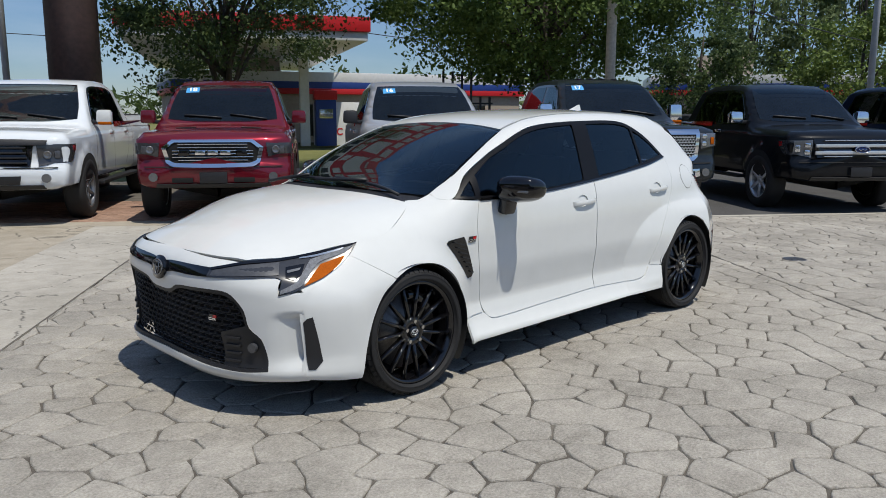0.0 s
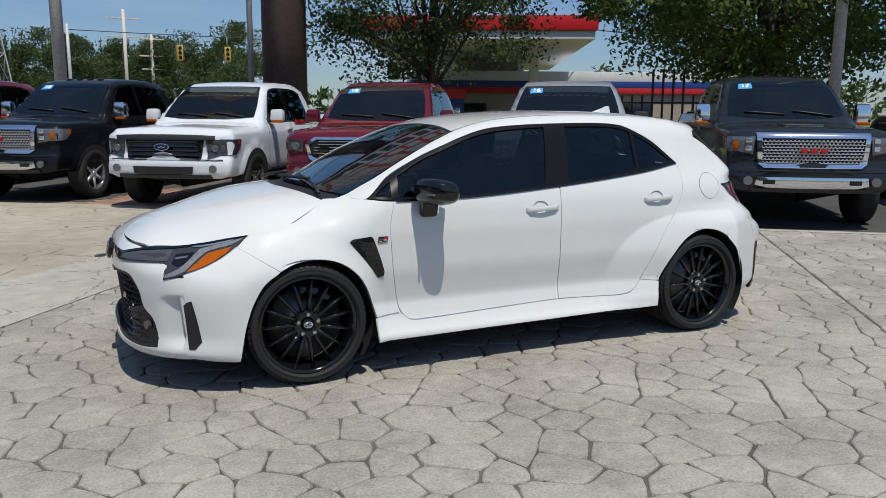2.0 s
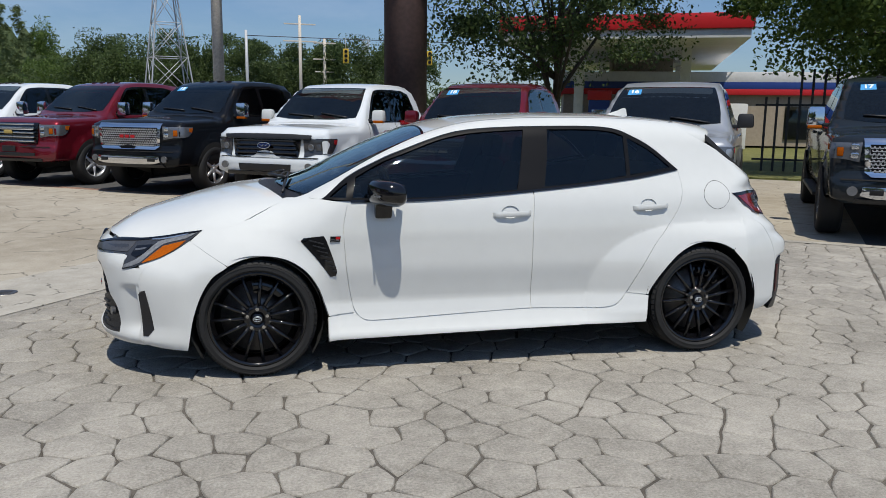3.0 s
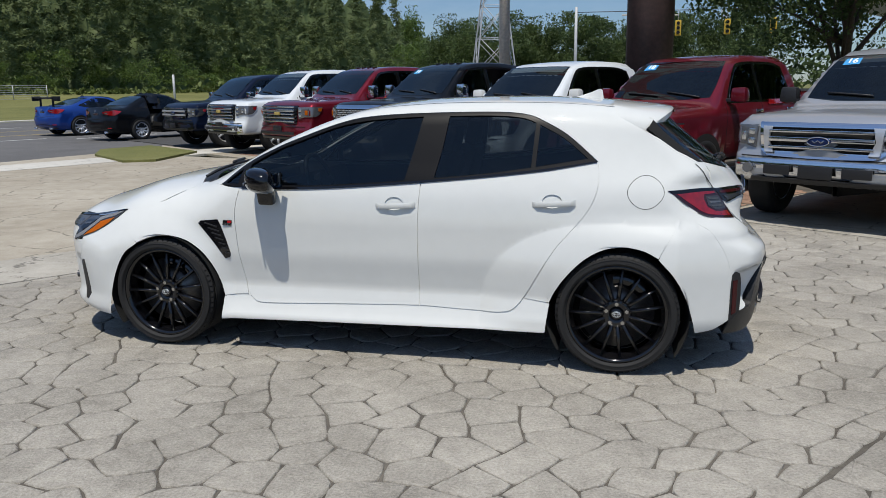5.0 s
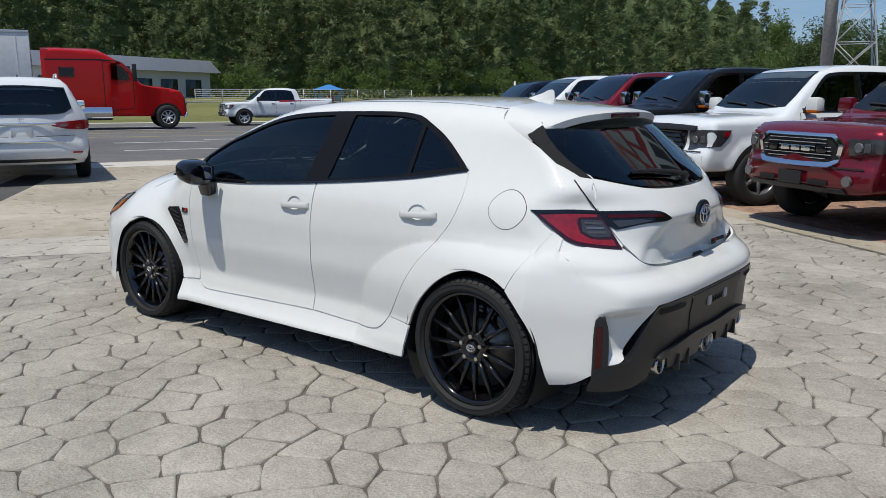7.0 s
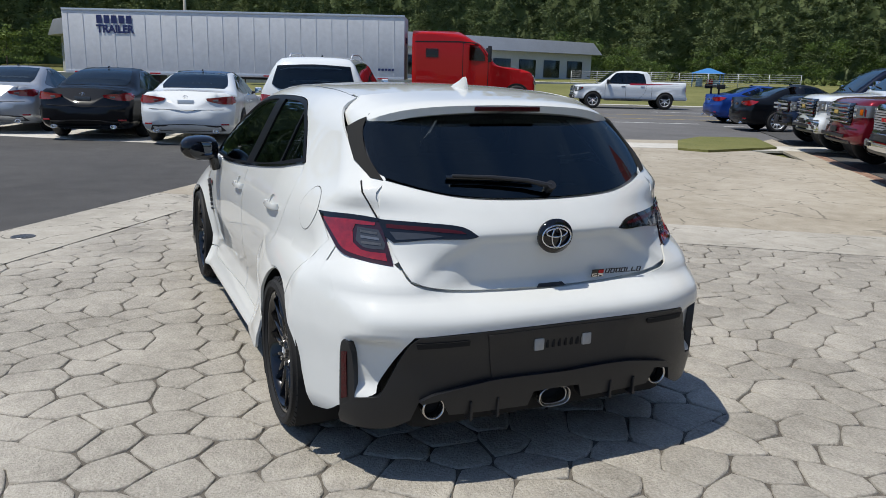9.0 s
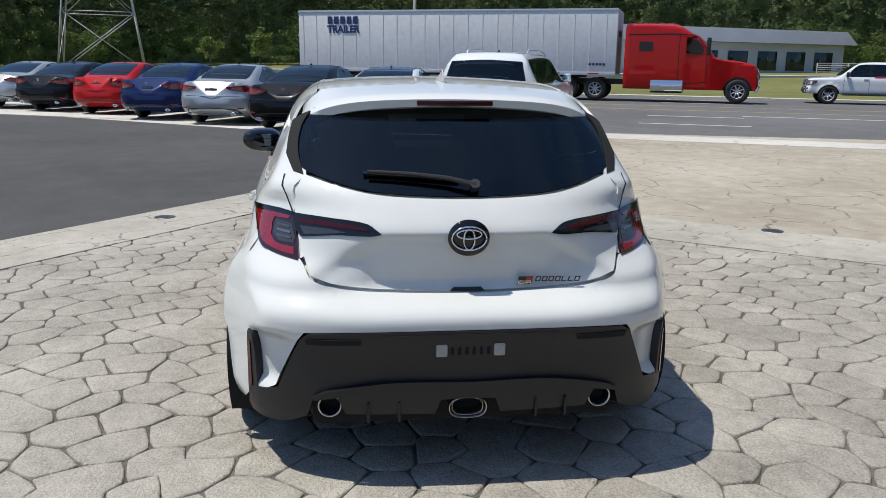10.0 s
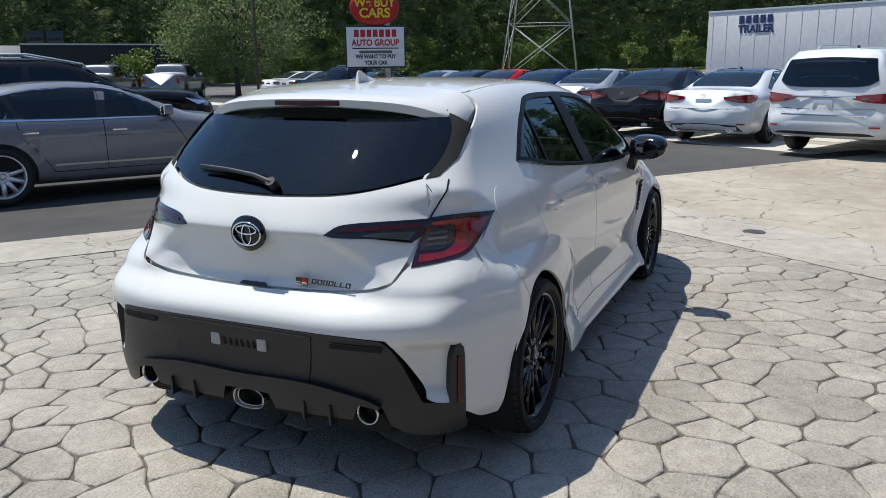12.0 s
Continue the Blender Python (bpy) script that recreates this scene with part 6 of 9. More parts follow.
    # bed opening: a flat black sheet painted as its shaded inside
    sk.panel("truck_bed", "T", both_y([(3.10, 0.0), (3.10, -0.80), (4.70, -0.80), (4.70, 0.0)]), VOID, off=0.003, fold=0, step=0.3)
    chrome_mirror = style in ("gmc", "chevy", "chevy_new", "ford_black", "ford_white")
    side_mirror(root, 0.72, 0.90, 1.36 + up, paint_mat, 0.27 if big else 0.19, 0.22, 0.14, CHROME if style in ("gmc", "chevy", "chevy_new", "ford_black") else (WHITE if style == "ford_white" else (TRIM if style == "ford_silver" else None)), style in ("ford_white", "gmc"))
    # face
    w = 0.62
    bm = bmesh.new()
    if style == "ford_white":
        g = sk.panel("grille", "F", [(-0.60, 1.01), (0.60, 1.01), (0.56, 0.76), (-0.56, 0.76)], GLOSS_BLACK, off=0.02, fold=0.03, step=0.2)
        for k in range(4):
            front_plate(sk, 0, 0.80 + 0.062 * k, 1.06, 0.018, TRIM, "grille_bar", g, 0.035, 0.03)
        sk.panel("hood_deflector", "F", [(-0.76, 1.075), (-0.4, 1.09), (0.4, 1.09), (0.76, 1.075), (0.74, 1.015), (-0.74, 1.015)], TRIM, off=0.035, fold=0.03, step=0.2)
        sk.panel("bumper_insert", "F", [(-0.46, 0.640), (0.46, 0.640), (0.44, 0.535), (-0.44, 0.535)], TRIM, off=0.02, fold=0.02, step=0.2)
        bw, lampz, lampw = WHITE_TRUCK, (0.76, 1.03), (0.63, 0.90)
    elif style == "ram":
        g = sk.panel("grille_frame", "F", [(-0.50, 1.08), (0.50, 1.08), (0.63, 0.98), (0.58, 0.79), (0.48, 0.740), (-0.48, 0.740), (-0.58, 0.79), (-0.63, 0.98)], CHROME, holes=[[(-0.47, 1.045), (0.47, 1.045), (0.575, 0.965), (0.535, 0.815), (0.45, 0.785), (-0.45, 0.785), (-0.535, 0.815), (-0.575, 0.965)]], off=0.03, fold=0.03, step=0.05, label="chrome six-sided grille frame")
        sk.panel("grille_mouth", "F", [(-0.48, 1.05), (0.48, 1.05), (0.59, 0.965), (0.55, 0.81), (0.46, 0.775), (-0.46, 0.775), (-0.55, 0.81), (-0.59, 0.965)], VOID, off=0.018, fold=0, step=0.06, parent=g)
        for k in range(6):
            front_plate(sk, 0, 0.82 + 0.040 * k, 1.0 if k in (1, 2, 3) else 0.86, 0.010, CHROME, "grille_bar", g, 0.026, 0.014, 0.003)
        for k in range(3):
            front_plate(sk, -0.155 + 0.155 * k, 0.915, 0.13, 0.062, CHROME, "emblem_block", g, 0.040, 0.02, 0.012)
        for s in (-1, 1):
            front_plate(sk, s * 0.36, 0.915, 0.15, 0.09, GLOSS_BLACK, "side_port", g, 0.034, 0.015, 0.02)
            sk.panel("hood_vent", "T", [(-0.25, s * 0.30), (-0.22, s * 0.56), (-0.10, s * 0.56), (-0.08, s * 0.30)], VOID, off=0.006, fold=0.004, step=0.2)
        bw, lampz, lampw = MAROON, (0.86, 1.04), (0.66, 0.90)
    elif style in ("gmc",):
        g = sk.panel("grille_frame", "F", [(-0.66, 1.20), (0.66, 1.20), (0.63, 0.82), (0.56, 0.77), (-0.56, 0.77), (-0.63, 0.82)], CHROME, holes=[[(-0.595, 1.13), (0.595, 1.13), (0.575, 0.855), (0.535, 0.82), (-0.535, 0.82), (-0.575, 0.855)]], off=0.03, fold=0.03, step=0.05, label="bright chrome grille frame")
        sk.panel("grille_mouth", "F", [(-0.60, 1.135), (0.60, 1.135), (0.585, 0.85), (0.545, 0.815), (-0.545, 0.815), (-0.585, 0.85)], VOID, off=0.008, fold=0, step=0.06, parent=g)
        b2 = bmesh.new()
        for iz in range(8):
            for iy in range(-12, 13):
                y, z = iy * 0.047 + (iz % 2) * 0.0235 - 0.012, 0.842 + iz * 0.037
                c = sk.solve("F", np.array([(y, z)]), 0.024)[0]
                add_box(b2, (0.010, 0.036, 0.010), Matrix.Translation((c[0], y, z - 0.010)))
                add_box(b2, (0.010, 0.008, 0.020), Matrix.Translation((c[0], y + 0.018, z)))
                add_box(b2, (0.010, 0.008, 0.020), Matrix.Translation((c[0], y - 0.018, z)))
        part("grille_mesh", b2, ALLOY, g)
        for k in range(3):
            front_plate(sk, -0.115 + 0.115 * k, 0.98, 0.085, 0.055, RED_BADGE, "emblem_block", g, 0.045, 0.02, 0.012)
        sk.panel("hood_scoop", "T", [(-0.45, -0.24), (-0.45, 0.24), (-0.28, 0.30), (-0.28, -0.30)], CHROME, off=0.015, fold=0.012, step=0.2)
        sk.panel("bumper_bar", "F", [(-0.64, 0.66), (0.64, 0.66), (0.66, 0.56), (0.50, 0.53), (-0.50, 0.53), (-0.66, 0.56)], CHROME, off=0.02, fold=0.02, step=0.2)
        for s in (-1, 1):
            front_plate(sk, s * 0.50, 0.60, 0.14, 0.055, VOID, "tow_slot", None, 0.024, 0.01)
        bw, lampz, lampw = paint_mat, (0.93, 1.15), (0.67, 0.93)
    elif style in ("chevy", "chevy_new"):
        g = sk.panel("grille", "F", [(-0.66, 1.17), (0.66, 1.17), (0.62, 0.80), (-0.62, 0.80)], GLOSS_BLACK, off=0.02, fold=0.03, step=0.2)
        for k in range(5):
            front_plate(sk, 0, 0.84 + 0.075 * k, 1.22, 0.030 if k != 3 else 0.055, CHROME, "grille_bar", g, 0.035, 0.03)
        front_plate(sk, 0, 1.0, 0.20, 0.065, LINE_YELLOW, "emblem_block", g, 0.06, 0.02, 0.012)
        bw, lampz, lampw = (paint_mat if style == "chevy" else CHROME), (0.90, 1.14), (0.66, 0.92)
        front_plate(sk, 0, 0.60, 1.30, 0.06, TRIM, "bumper_slot", None, 0.02, 0.02)
        front_plate(sk, 0, 0.70, 0.32, 0.10, TRIM, "plate_holder", None, 0.02, 0.02)
    elif style == "ford_silver":
        g = sk.panel("grille_frame", "F", [(-0.66, 1.10), (0.66, 1.10), (0.62, 0.80), (0.52, 0.75), (-0.52, 0.75), (-0.62, 0.80)], CHROME, holes=[[(-0.54, 1.05), (0.54, 1.05), (0.52, 0.80), (-0.52, 0.80)]], off=0.02, fold=0.03, step=0.05, label="chrome grille frame")
        sk.panel("grille_mouth", "F", [(-0.55, 1.06), (0.55, 1.06), (0.53, 0.79), (-0.53, 0.79)], VOID, off=0.006, fold=0, step=0.06, parent=g)
        for k, h in ((0, 0.055), (1, 0.085), (2, 0.055)):
            front_plate(sk, 0, 0.845 + 0.083 * k, 1.04, h * 0.55, CHROME, "grille_bar", g, 0.036, 0.03)
        for s in (-1, 1):
            sk.panel("grille_bracket", "F", [(s * 0.50, 1.06), (s * 0.60, 1.06), (s * 0.57, 0.79), (s * 0.47, 0.79), (s * 0.53, 0.92)], ALLOY, off=0.05, fold=0.02, step=0.2, parent=g)
        bw, lampz, lampw = CHROME, (0.82, 1.07), (0.68, 0.90)
        front_plate(sk, 0, 0.60, 0.34, 0.13, TRIM, "plate_holder", None, 0.03, 0.02)
        for s in (-1, 1):
            front_plate(sk, s * 0.40, 0.61, 0.28, 0.10, TRIM, "bumper_pad", None, 0.03, 0.02)
    else:
        g = sk.panel("grille_frame", "F", [(-0.68, 1.06), (0.68, 1.06), (0.62, 0.80), (-0.62, 0.80)], GLOSS_BLACK, off=0.02, fold=0.03, step=0.2)
        for k in range(2):
            front_plate(sk, 0, 0.87 + 0.10 * k, 1.36, 0.045, ALLOY, "grille_bar", g, 0.04, 0.03)
        for k in range(4):
            front_plate(sk, 0, 0.82 + 0.075 * k, 1.1, 0.012, CHROME, "grille_bar", g, 0.03, 0.02, 0.003)
        bw, lampz, lampw = BLACK_PAINT, (0.80, 1.05), (0.68, 0.92)
        front_plate(sk, 0, 0.60, 0.32, 0.13, TRIM, "plate_holder", None, 0.02, 0.02)
    if style.startswith("ford"):
        c = sk.solve("F", np.array([(0.0, 0.915)]), 0.065)[0]
        b2 = bmesh.new()
        add_lathe(b2, [(0.115, -0.01), (0.115, 0.008), (0.0, 0.010)], Matrix.Translation(c) @ Matrix.Rotation(radians(-90), 4, "Z") @ Matrix.Rotation(radians(90), 4, "X") @ Matrix.Diagonal((1, 0.42, 1, 1)), 32)
        o = part("emblem", b2, BLUE, g, "blue oval emblem")
        b2 = bmesh.new()
        add_tube(b2, [(c[0] - 0.010, c[1] + 0.108 * math.cos(a), c[2] + 0.045 * math.sin(a)) for a in np.linspace(0, 2 * math.pi, 32)], 0.006, 6)
        part("emblem_rim", b2, CHROME, o)
        b2 = bmesh.new()
        add_tube(b2, [(c[0] - 0.012, c[1] - 0.06 + 0.03 * k, c[2] + 0.012 * (-1) ** k) for k in range(5)], 0.005, 5)
        part("emblem_script", b2, CHROME, o)
    bm.free()
    if bw is not paint_mat or style == "ford_white":
        sk.panel("bumper", "F", both([(0.0, 0.715), (-0.6, 0.715), (-0.90, 0.70), (-0.92, 0.52), (-0.7, 0.49), (0.0, 0.48)]), bw, off=0.012, fold=0.02, step=0.15)
    sk.panel("bumper_valance", "F", both([(0.0, 0.52), (-0.7, 0.52), (-0.72, 0.47), (0.0, 0.47)]), TRIM, off=0.018, fold=0.02, step=0.2)
    for s in (-1, 1):
        lo = [(s * -lampw[0], lampz[1]), (s * -lampw[1], lampz[1] - 0.02), (s * -(lampw[1] + 0.01), lampz[0] + 0.05), (s * -(lampw[0] + 0.02), lampz[0])]
        dark = style in ("ford_white", "ram")
        lamp = sk.panel("headlight", "F", lo, LAMP_DARK if dark else LAMP_GREY, off=0.014, fold=0.02, step=0.1)
        for k in range(0 if dark else 2):
            front_plate(sk, s * (lampw[0] + 0.07), lampz[0] + 0.075 + 0.10 * k, 0.085, 0.07, LAMP_LIGHT, "reflector", lamp, 0.018, 0.02, 0.02)
        front_plate(sk, s * (lampw[1] - 0.045), (lampz[0] + lampz[1]) / 2, 0.07, 0.10, AMBER if style in ("gmc", "chevy") else (LAMP_SMOKE if dark else LAMP_LIGHT), "marker", lamp, 0.016, 0.02, 0.015)
        if dark:
            b2 = bmesh.new()
            c = sk.solve("F", np.array([(s * (lampw[0] + 0.12), (lampz[0] + lampz[1]) / 2)]), 0.016)[0]
            add_lathe(b2, [(0.050, 0.0), (0.050, 0.02), (0.042, 0.024), (0.030, 0.012), (0.0, 0.018)], Matrix.Translation(c) @ Matrix.Rotation(radians(-90), 4, "Y"), 20)
            part("projector", b2, LAMP_GREY, lamp)
        wrap = [(-fo + 0.09, lampz[0] + 0.03), (-fo + 0.09, lampz[1] - 0.005), (-fo + 0.44, lampz[1] - 0.01), (-fo + 0.40, lampz[1] - 0.11), (-fo + 0.30, lampz[0] + 0.05)]
        side_lamp = sk.panel("headlight_wrap", "L", wrap, LAMP_DARK if style in ("ford_white", "ram", "ford_black") else LAMP_GREY, off=0.012, fold=0.02, step=0.1, flip=s > 0)
        sk.panel("side_marker", "L", [(-fo + 0.34, lampz[1] - 0.03), (-fo + 0.43, lampz[1] - 0.03), (-fo + 0.40, lampz[1] - 0.10), (-fo + 0.33, lampz[1] - 0.09)], AMBER if style in ("gmc", "chevy") else RED_LENS, off=0.018, fold=0.01, step=0.1, flip=s > 0, parent=side_lamp)
        if style in ("ford_white", "ram", "gmc", "ford_silver", "chevy_new"):
            c = sk.solve("F", np.array([(s * 0.74, 0.61)]), 0.022)[0]
            b2 = bmesh.new()
            add_cyl(b2, 0.055, 0.03, Matrix.Translation(c) @ Matrix.Rotation(radians(90), 4, "Y"), 20)
            part("fog_lamp", b2, LAMP_GREY, root)
        sk.panel("tail_lamp", "B", [(s * 0.80, 1.28), (s * 0.95, 1.28), (s * 0.95, 0.92), (s * 0.80, 0.92)], RED_LENS, off=0.01, fold=0.01, step=0.2)
    if style == "ram":
        front_plate(sk, 0, 0.60, 0.34, 0.14, TRIM, "plate_holder", None, 0.02, 0.02)
        for s in (-1, 1):
            front_plate(sk, s * 0.38, 0.57, 0.26, 0.06, VOID, "bumper_slot", None, 0.006, 0.01)
    if big:
        for k in (-0.3, -0.1, 0.1, 0.3):
            bm = bmesh.new()
            add_box(bm, (0.10, 0.07, 0.03), Matrix.Translation(sk.solve("T", np.array([(1.40, k)]), 0.004)[0]), 0.010)
            part("roof_marker", bm, TRIM, root)
    strip(sk, "F", [(-0.86, 0.735), (-0.4, 0.735), (0.4, 0.735), (0.86, 0.735)], 0.014, VOID, off=0.006, name="bumper_gap")
    # wipers and the year sticker
    for y0 in (-0.62, 0.02):
        bm = bmesh.new()
        add_tube(bm, [sk.solve("T", np.array([(0.47 + 0.015 * k, y0 + 0.13 * k)]), 0.02)[0] for k in range(5)], 0.012, 6)
        part("wiper", bm, TRIM, root)
    if year:
        tag = sk.panel("year_sticker", "T", [(0.94, 0.37), (0.94, 0.56), (1.05, 0.55), (1.05, 0.37)], BLUE_STICKER, off=0.009, fold=0.001, step=0.1, label="blue year sticker with white numerals")
        p = sk.solve("T", np.array([(0.995, 0.463), (0.94, 0.463), (1.05, 0.463)]), 0.011)
        slope = math.atan2(p[2][2] - p[1][2], p[2][0] - p[1][0])
        words(year, 0.125, WHITE_STICKER, Matrix.Translation(p[0]) @ Matrix.Rotation(radians(-90), 4, "Z") @ Matrix.Rotation(slope, 4, "X"), tag, "numerals", 0.002, bold=0.004)
    return root


def lot(p, q, z=0.0, turn=0.0):
    """A pose in the lot's grid, facing the lot."""
    v = LOT @ Vector((p, q, z))
    return Matrix.Translation(v) @ Matrix.Rotation(radians(56 + turn), 4, "Z")


pickup("pickup_truck", "black pickup truck with silver grille bars in the sales row", BLACK_PAINT, lot(6.0, -6.5, 0, -4), "ford_black")
pickup("pickup_truck", "dark navy pickup truck at the end of the sales row", NAVY, lot(6.2, -9.6, 0, -4), "ford_black")
pickup("pickup_truck", "dark slate heavy pickup truck with chrome mesh grille and year sticker", SLATE, lot(6.05, -3.4), "gmc", "17")
pickup("pickup_truck", "silver pickup truck with chrome bumper and year sticker", SILVER, lot(5.9, -0.4), "ford_silver", "16")
pickup("pickup_truck", "deep red pickup truck with chrome six-sided grille", MAROON, lot(6.0, 2.5), "ram", "18")
pickup("pickup_truck", "white pickup truck with black grille and hood deflector", WHITE_TRUCK, lot(5.95, 5.25), "ford_white")
pickup("pickup_truck", "black heavy pickup truck with chrome mesh grille", BLACK_PAINT, lot(6.2, 8.2), "gmc", "18")
pickup("pickup_truck", "dark red heavy pickup truck with chrome grille bars", MAROON, lot(6.25, 11.1), "chevy")
pickup("pickup_truck", "white heavy pickup truck with chrome grille and bumper", WHITE_TRUCK, lot(6.3, 14.0), "chevy_new")
pickup("pickup_truck", "dark blue pickup truck at the road end", NAVY, lot(6.3, 16.8), "ford_black")


def sedan(name, label, category, paint_mat, m, wb=2.80, fo=0.92, ro=1.08, half=0.915, high=1.45, suv=False, spokes=10, rim_mat=None, wheel_r=0.335, rim=0.235, group="", roof_mat=None, lamp_style=0, long=False):
    """A saloon, hatch or estate, or a limousine with a long cabin; its origin is the ground under the rear axle."""
    root = thing(name, label, category, m, group)
    f, e = -wb - fo, ro
    if suv:
        top = [(f - 0.1, 0.95), (f + 0.10, 1.08), (-wb, 1.22), (-wb + 0.55, 1.26), (-wb + 0.85, 1.42), (-wb + 1.25, high - 0.10), (-wb + 1.6, high - 0.02), (-0.9, high), (0.2, high - 0.01), (e - 0.25, high - 0.05), (e + 0.2, high - 0.12)]
        tail = [(0.30, e - 0.15), (0.45, e - 0.01), (0.62, e), (0.75, e - 0.04), (0.95, e - 0.05), (1.15, e - 0.08), (high - 0.25, e - 0.20), (high - 0.05, e - 0.36)]
        belt, low = 1.16, 0.32
        nose = [(0.30, f + 0.10), (0.5, f), (0.75, f + 0.01), (0.95, f + 0.05), (1.10, f + 0.25)]
    else:
        top = [(f - 0.1, 0.62), (f + 0.08, 0.72), (f + 0.4, 0.83), (-wb + 0.2, 0.94), (-wb + 0.68, 1.00), (-wb + 1.0, 1.17), (-wb + 1.35, 1.34), (-wb + 1.65, high - 0.02), (-wb + 1.95, high), (-0.75, high - 0.015), (-0.35, high - 0.09), (0.05, high - 0.24),
               (0.35, 1.08), (0.55, 1.055), (e - 0.12, 1.045), (e + 0.1, 1.02)]
        if long:
            top = [(f - 0.1, 0.62), (f + 0.08, 0.72), (f + 0.4, 0.83), (-wb + 0.15, 0.94), (-wb + 0.56, 1.00), (-wb + 0.90, 1.14), (-wb + 1.25, high - 0.105), (-wb + 1.55, high - 0.03), (-wb + 1.90, high), (-0.55, high - 0.004), (-0.15, high - 0.045), (0.20, high - 0.12), (0.50, high - 0.225),
                   (0.70, 1.07), (0.85, 1.05), (e - 0.06, 1.045), (e + 0.1, 1.02)]
        tail = [(0.22, e - 0.22), (0.35, e - 0.04), (0.50, e), (0.62, e + 0.005), (0.75, e - 0.05), (0.95, e - 0.06), (1.06, e - 0.02), (1.3, e - 0.25)]
        belt, low = 0.93, 0.21
        nose = [(0.20, f + 0.12), (0.35, f + 0.01), (0.55, f), (0.68, f + 0.04), (0.85, f + 0.3)]
    side = [(low, 0.90), (low + 0.14, 0.96), (low + 0.35, 0.985), (belt - 0.14, 1.0), (belt - 0.02, 0.975), (belt + 0.05, 0.93), (high, 0.66)]
    sk = Skin(vehicle_body(top, half, nose, tail, side, low, 0.11, 0.06, 0.34, 0.20, ((0.0, wheel_r, wheel_r), (-wb, wheel_r, wheel_r)), 0.02), root, (f - 0.4, e + 0.5, 1.3, high + 0.4))
    xs = np.unique(np.concatenate([np.linspace(f + 0.03, f + 0.3, 8), np.linspace(f + 0.3, -wb + 0.6, 10), np.linspace(-wb + 0.6, -wb + 2, 14), np.linspace(-wb + 2, 0.4, 16), np.linspace(0.4, e - 0.02, 10)]))
    sk.shell("body", paint_mat, xs, lambda q: 0.62 if not suv else 0.8, n=52)
    if suv:
        ws = [(-wb + 0.66, 0.0), (-wb + 0.70, -half * 0.76), (-wb + 1.38, -half * 0.62), (-wb + 1.32, 0.0)]
        zt = high - 0.13
        fw = [(-wb + 0.98, belt + 0.04), (-wb + 1.38, zt - 0.02), (-wb + 1.95, zt), (-wb + 1.95, belt + 0.03)]
        rw = [(-wb + 2.05, belt + 0.03), (-wb + 2.05, zt), (-0.22, zt - 0.005), (-0.10, belt + 0.05)]
        qw = [(0.0, belt + 0.06), (-0.12, zt - 0.01), (e - 0.48, zt - 0.05), (e - 0.42, belt + 0.16)]
        back = both([(0.0, belt - 0.02), (-half * 0.62, belt + 0.0), (-half * 0.76, belt + 0.08), (-half * 0.67, zt - 0.07), (0.0, zt - 0.04)])
    else:
        ws = [(-wb + 0.78, 0.0), (-wb + 0.84, -half * 0.76), (-wb + 1.52, -half * 0.63), (-wb + 1.47, 0.0)]
        zt = high - 0.09
        fw = [(-wb + 1.06, belt + 0.05), (-wb + 1.50, zt - 0.05), (-wb + 1.80, zt), (-wb + 1.92, zt), (-wb + 1.90, belt + 0.04)]
        rw = [(-wb + 2.00, belt + 0.04), (-wb + 2.02, zt), (-0.62, zt - 0.03), (-0.38, belt + 0.17), (-0.45, belt + 0.06)]
        qw = [(-0.33, belt + 0.08), (-0.30, belt + 0.16), (-0.50, zt - 0.05), (-0.42, zt - 0.06), (-0.05, belt + 0.13)]
        back = None
        if long:
            ws = [(a - 0.11, b) for a, b in ws]
            fw = [(-wb + 0.90, belt + 0.04), (-wb + 1.16, belt + 0.22), (-wb + 1.42, zt - 0.05), (-wb + 1.56, zt - 0.012), (-wb + 1.60, belt + 0.03)]
            rw = [(-wb + 1.71, belt + 0.03), (-wb + 1.67, zt - 0.008), (-wb + 1.95, zt), (-0.42, zt - 0.02), (-0.16, zt - 0.07), (-0.22, belt + 0.16), (-0.29, belt + 0.04)]
            qw = [(-0.20, belt + 0.05), (-0.10, zt - 0.085), (0.10, zt - 0.15), (0.26, belt + 0.14), (0.24, belt + 0.08)]
        rear = [(x + (0.42 if long else 0.0), y * half) for x, y in ((-0.52, 0.0), (-0.50, -0.58), (0.10, -0.70), (0.28, -0.66), (0.32, 0.0))]
        sk.panel("rear_screen", "T", both_y(rear), TRUCK_GLASS, off=0.005, fold=0.004, step=0.12)
        # dark sheet under the rear glass, painted as the shaded cabin
        sk.panel("painted_screen_dark", "T", both_y(rear), CABIN_DARK, off=0.001, fold=0, step=0.12)
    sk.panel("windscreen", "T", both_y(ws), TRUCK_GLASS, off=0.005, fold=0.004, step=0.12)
    # the same painted dimness under the windscreen
    sk.panel("painted_cabin_dark", "T", both_y(ws), CABIN_DARK, off=0.001, fold=0, step=0.12)
    if roof_mat:
        sk.panel("roof_skin", "T", both_y([(-wb + 1.50, 0.0), (-wb + 1.55, -half * 0.62), (-0.8, -half * 0.60), (-0.55, -half * 0.56), (-0.54, 0.0)]), roof_mat, off=0.004, fold=0.004, step=0.2)
    sk.pair("window_surround", "L", [fw[0], fw[1], fw[2], rw[1], rw[2]] + (rw[3:5] + qw[1:] if long else [qw[2], (qw[-1][0], belt + 0.03)] if suv else [qw[-1], rw[-1]]), GLOSS_BLACK, off=0.003, fold=0.003, step=0.12, gap=-0.02)
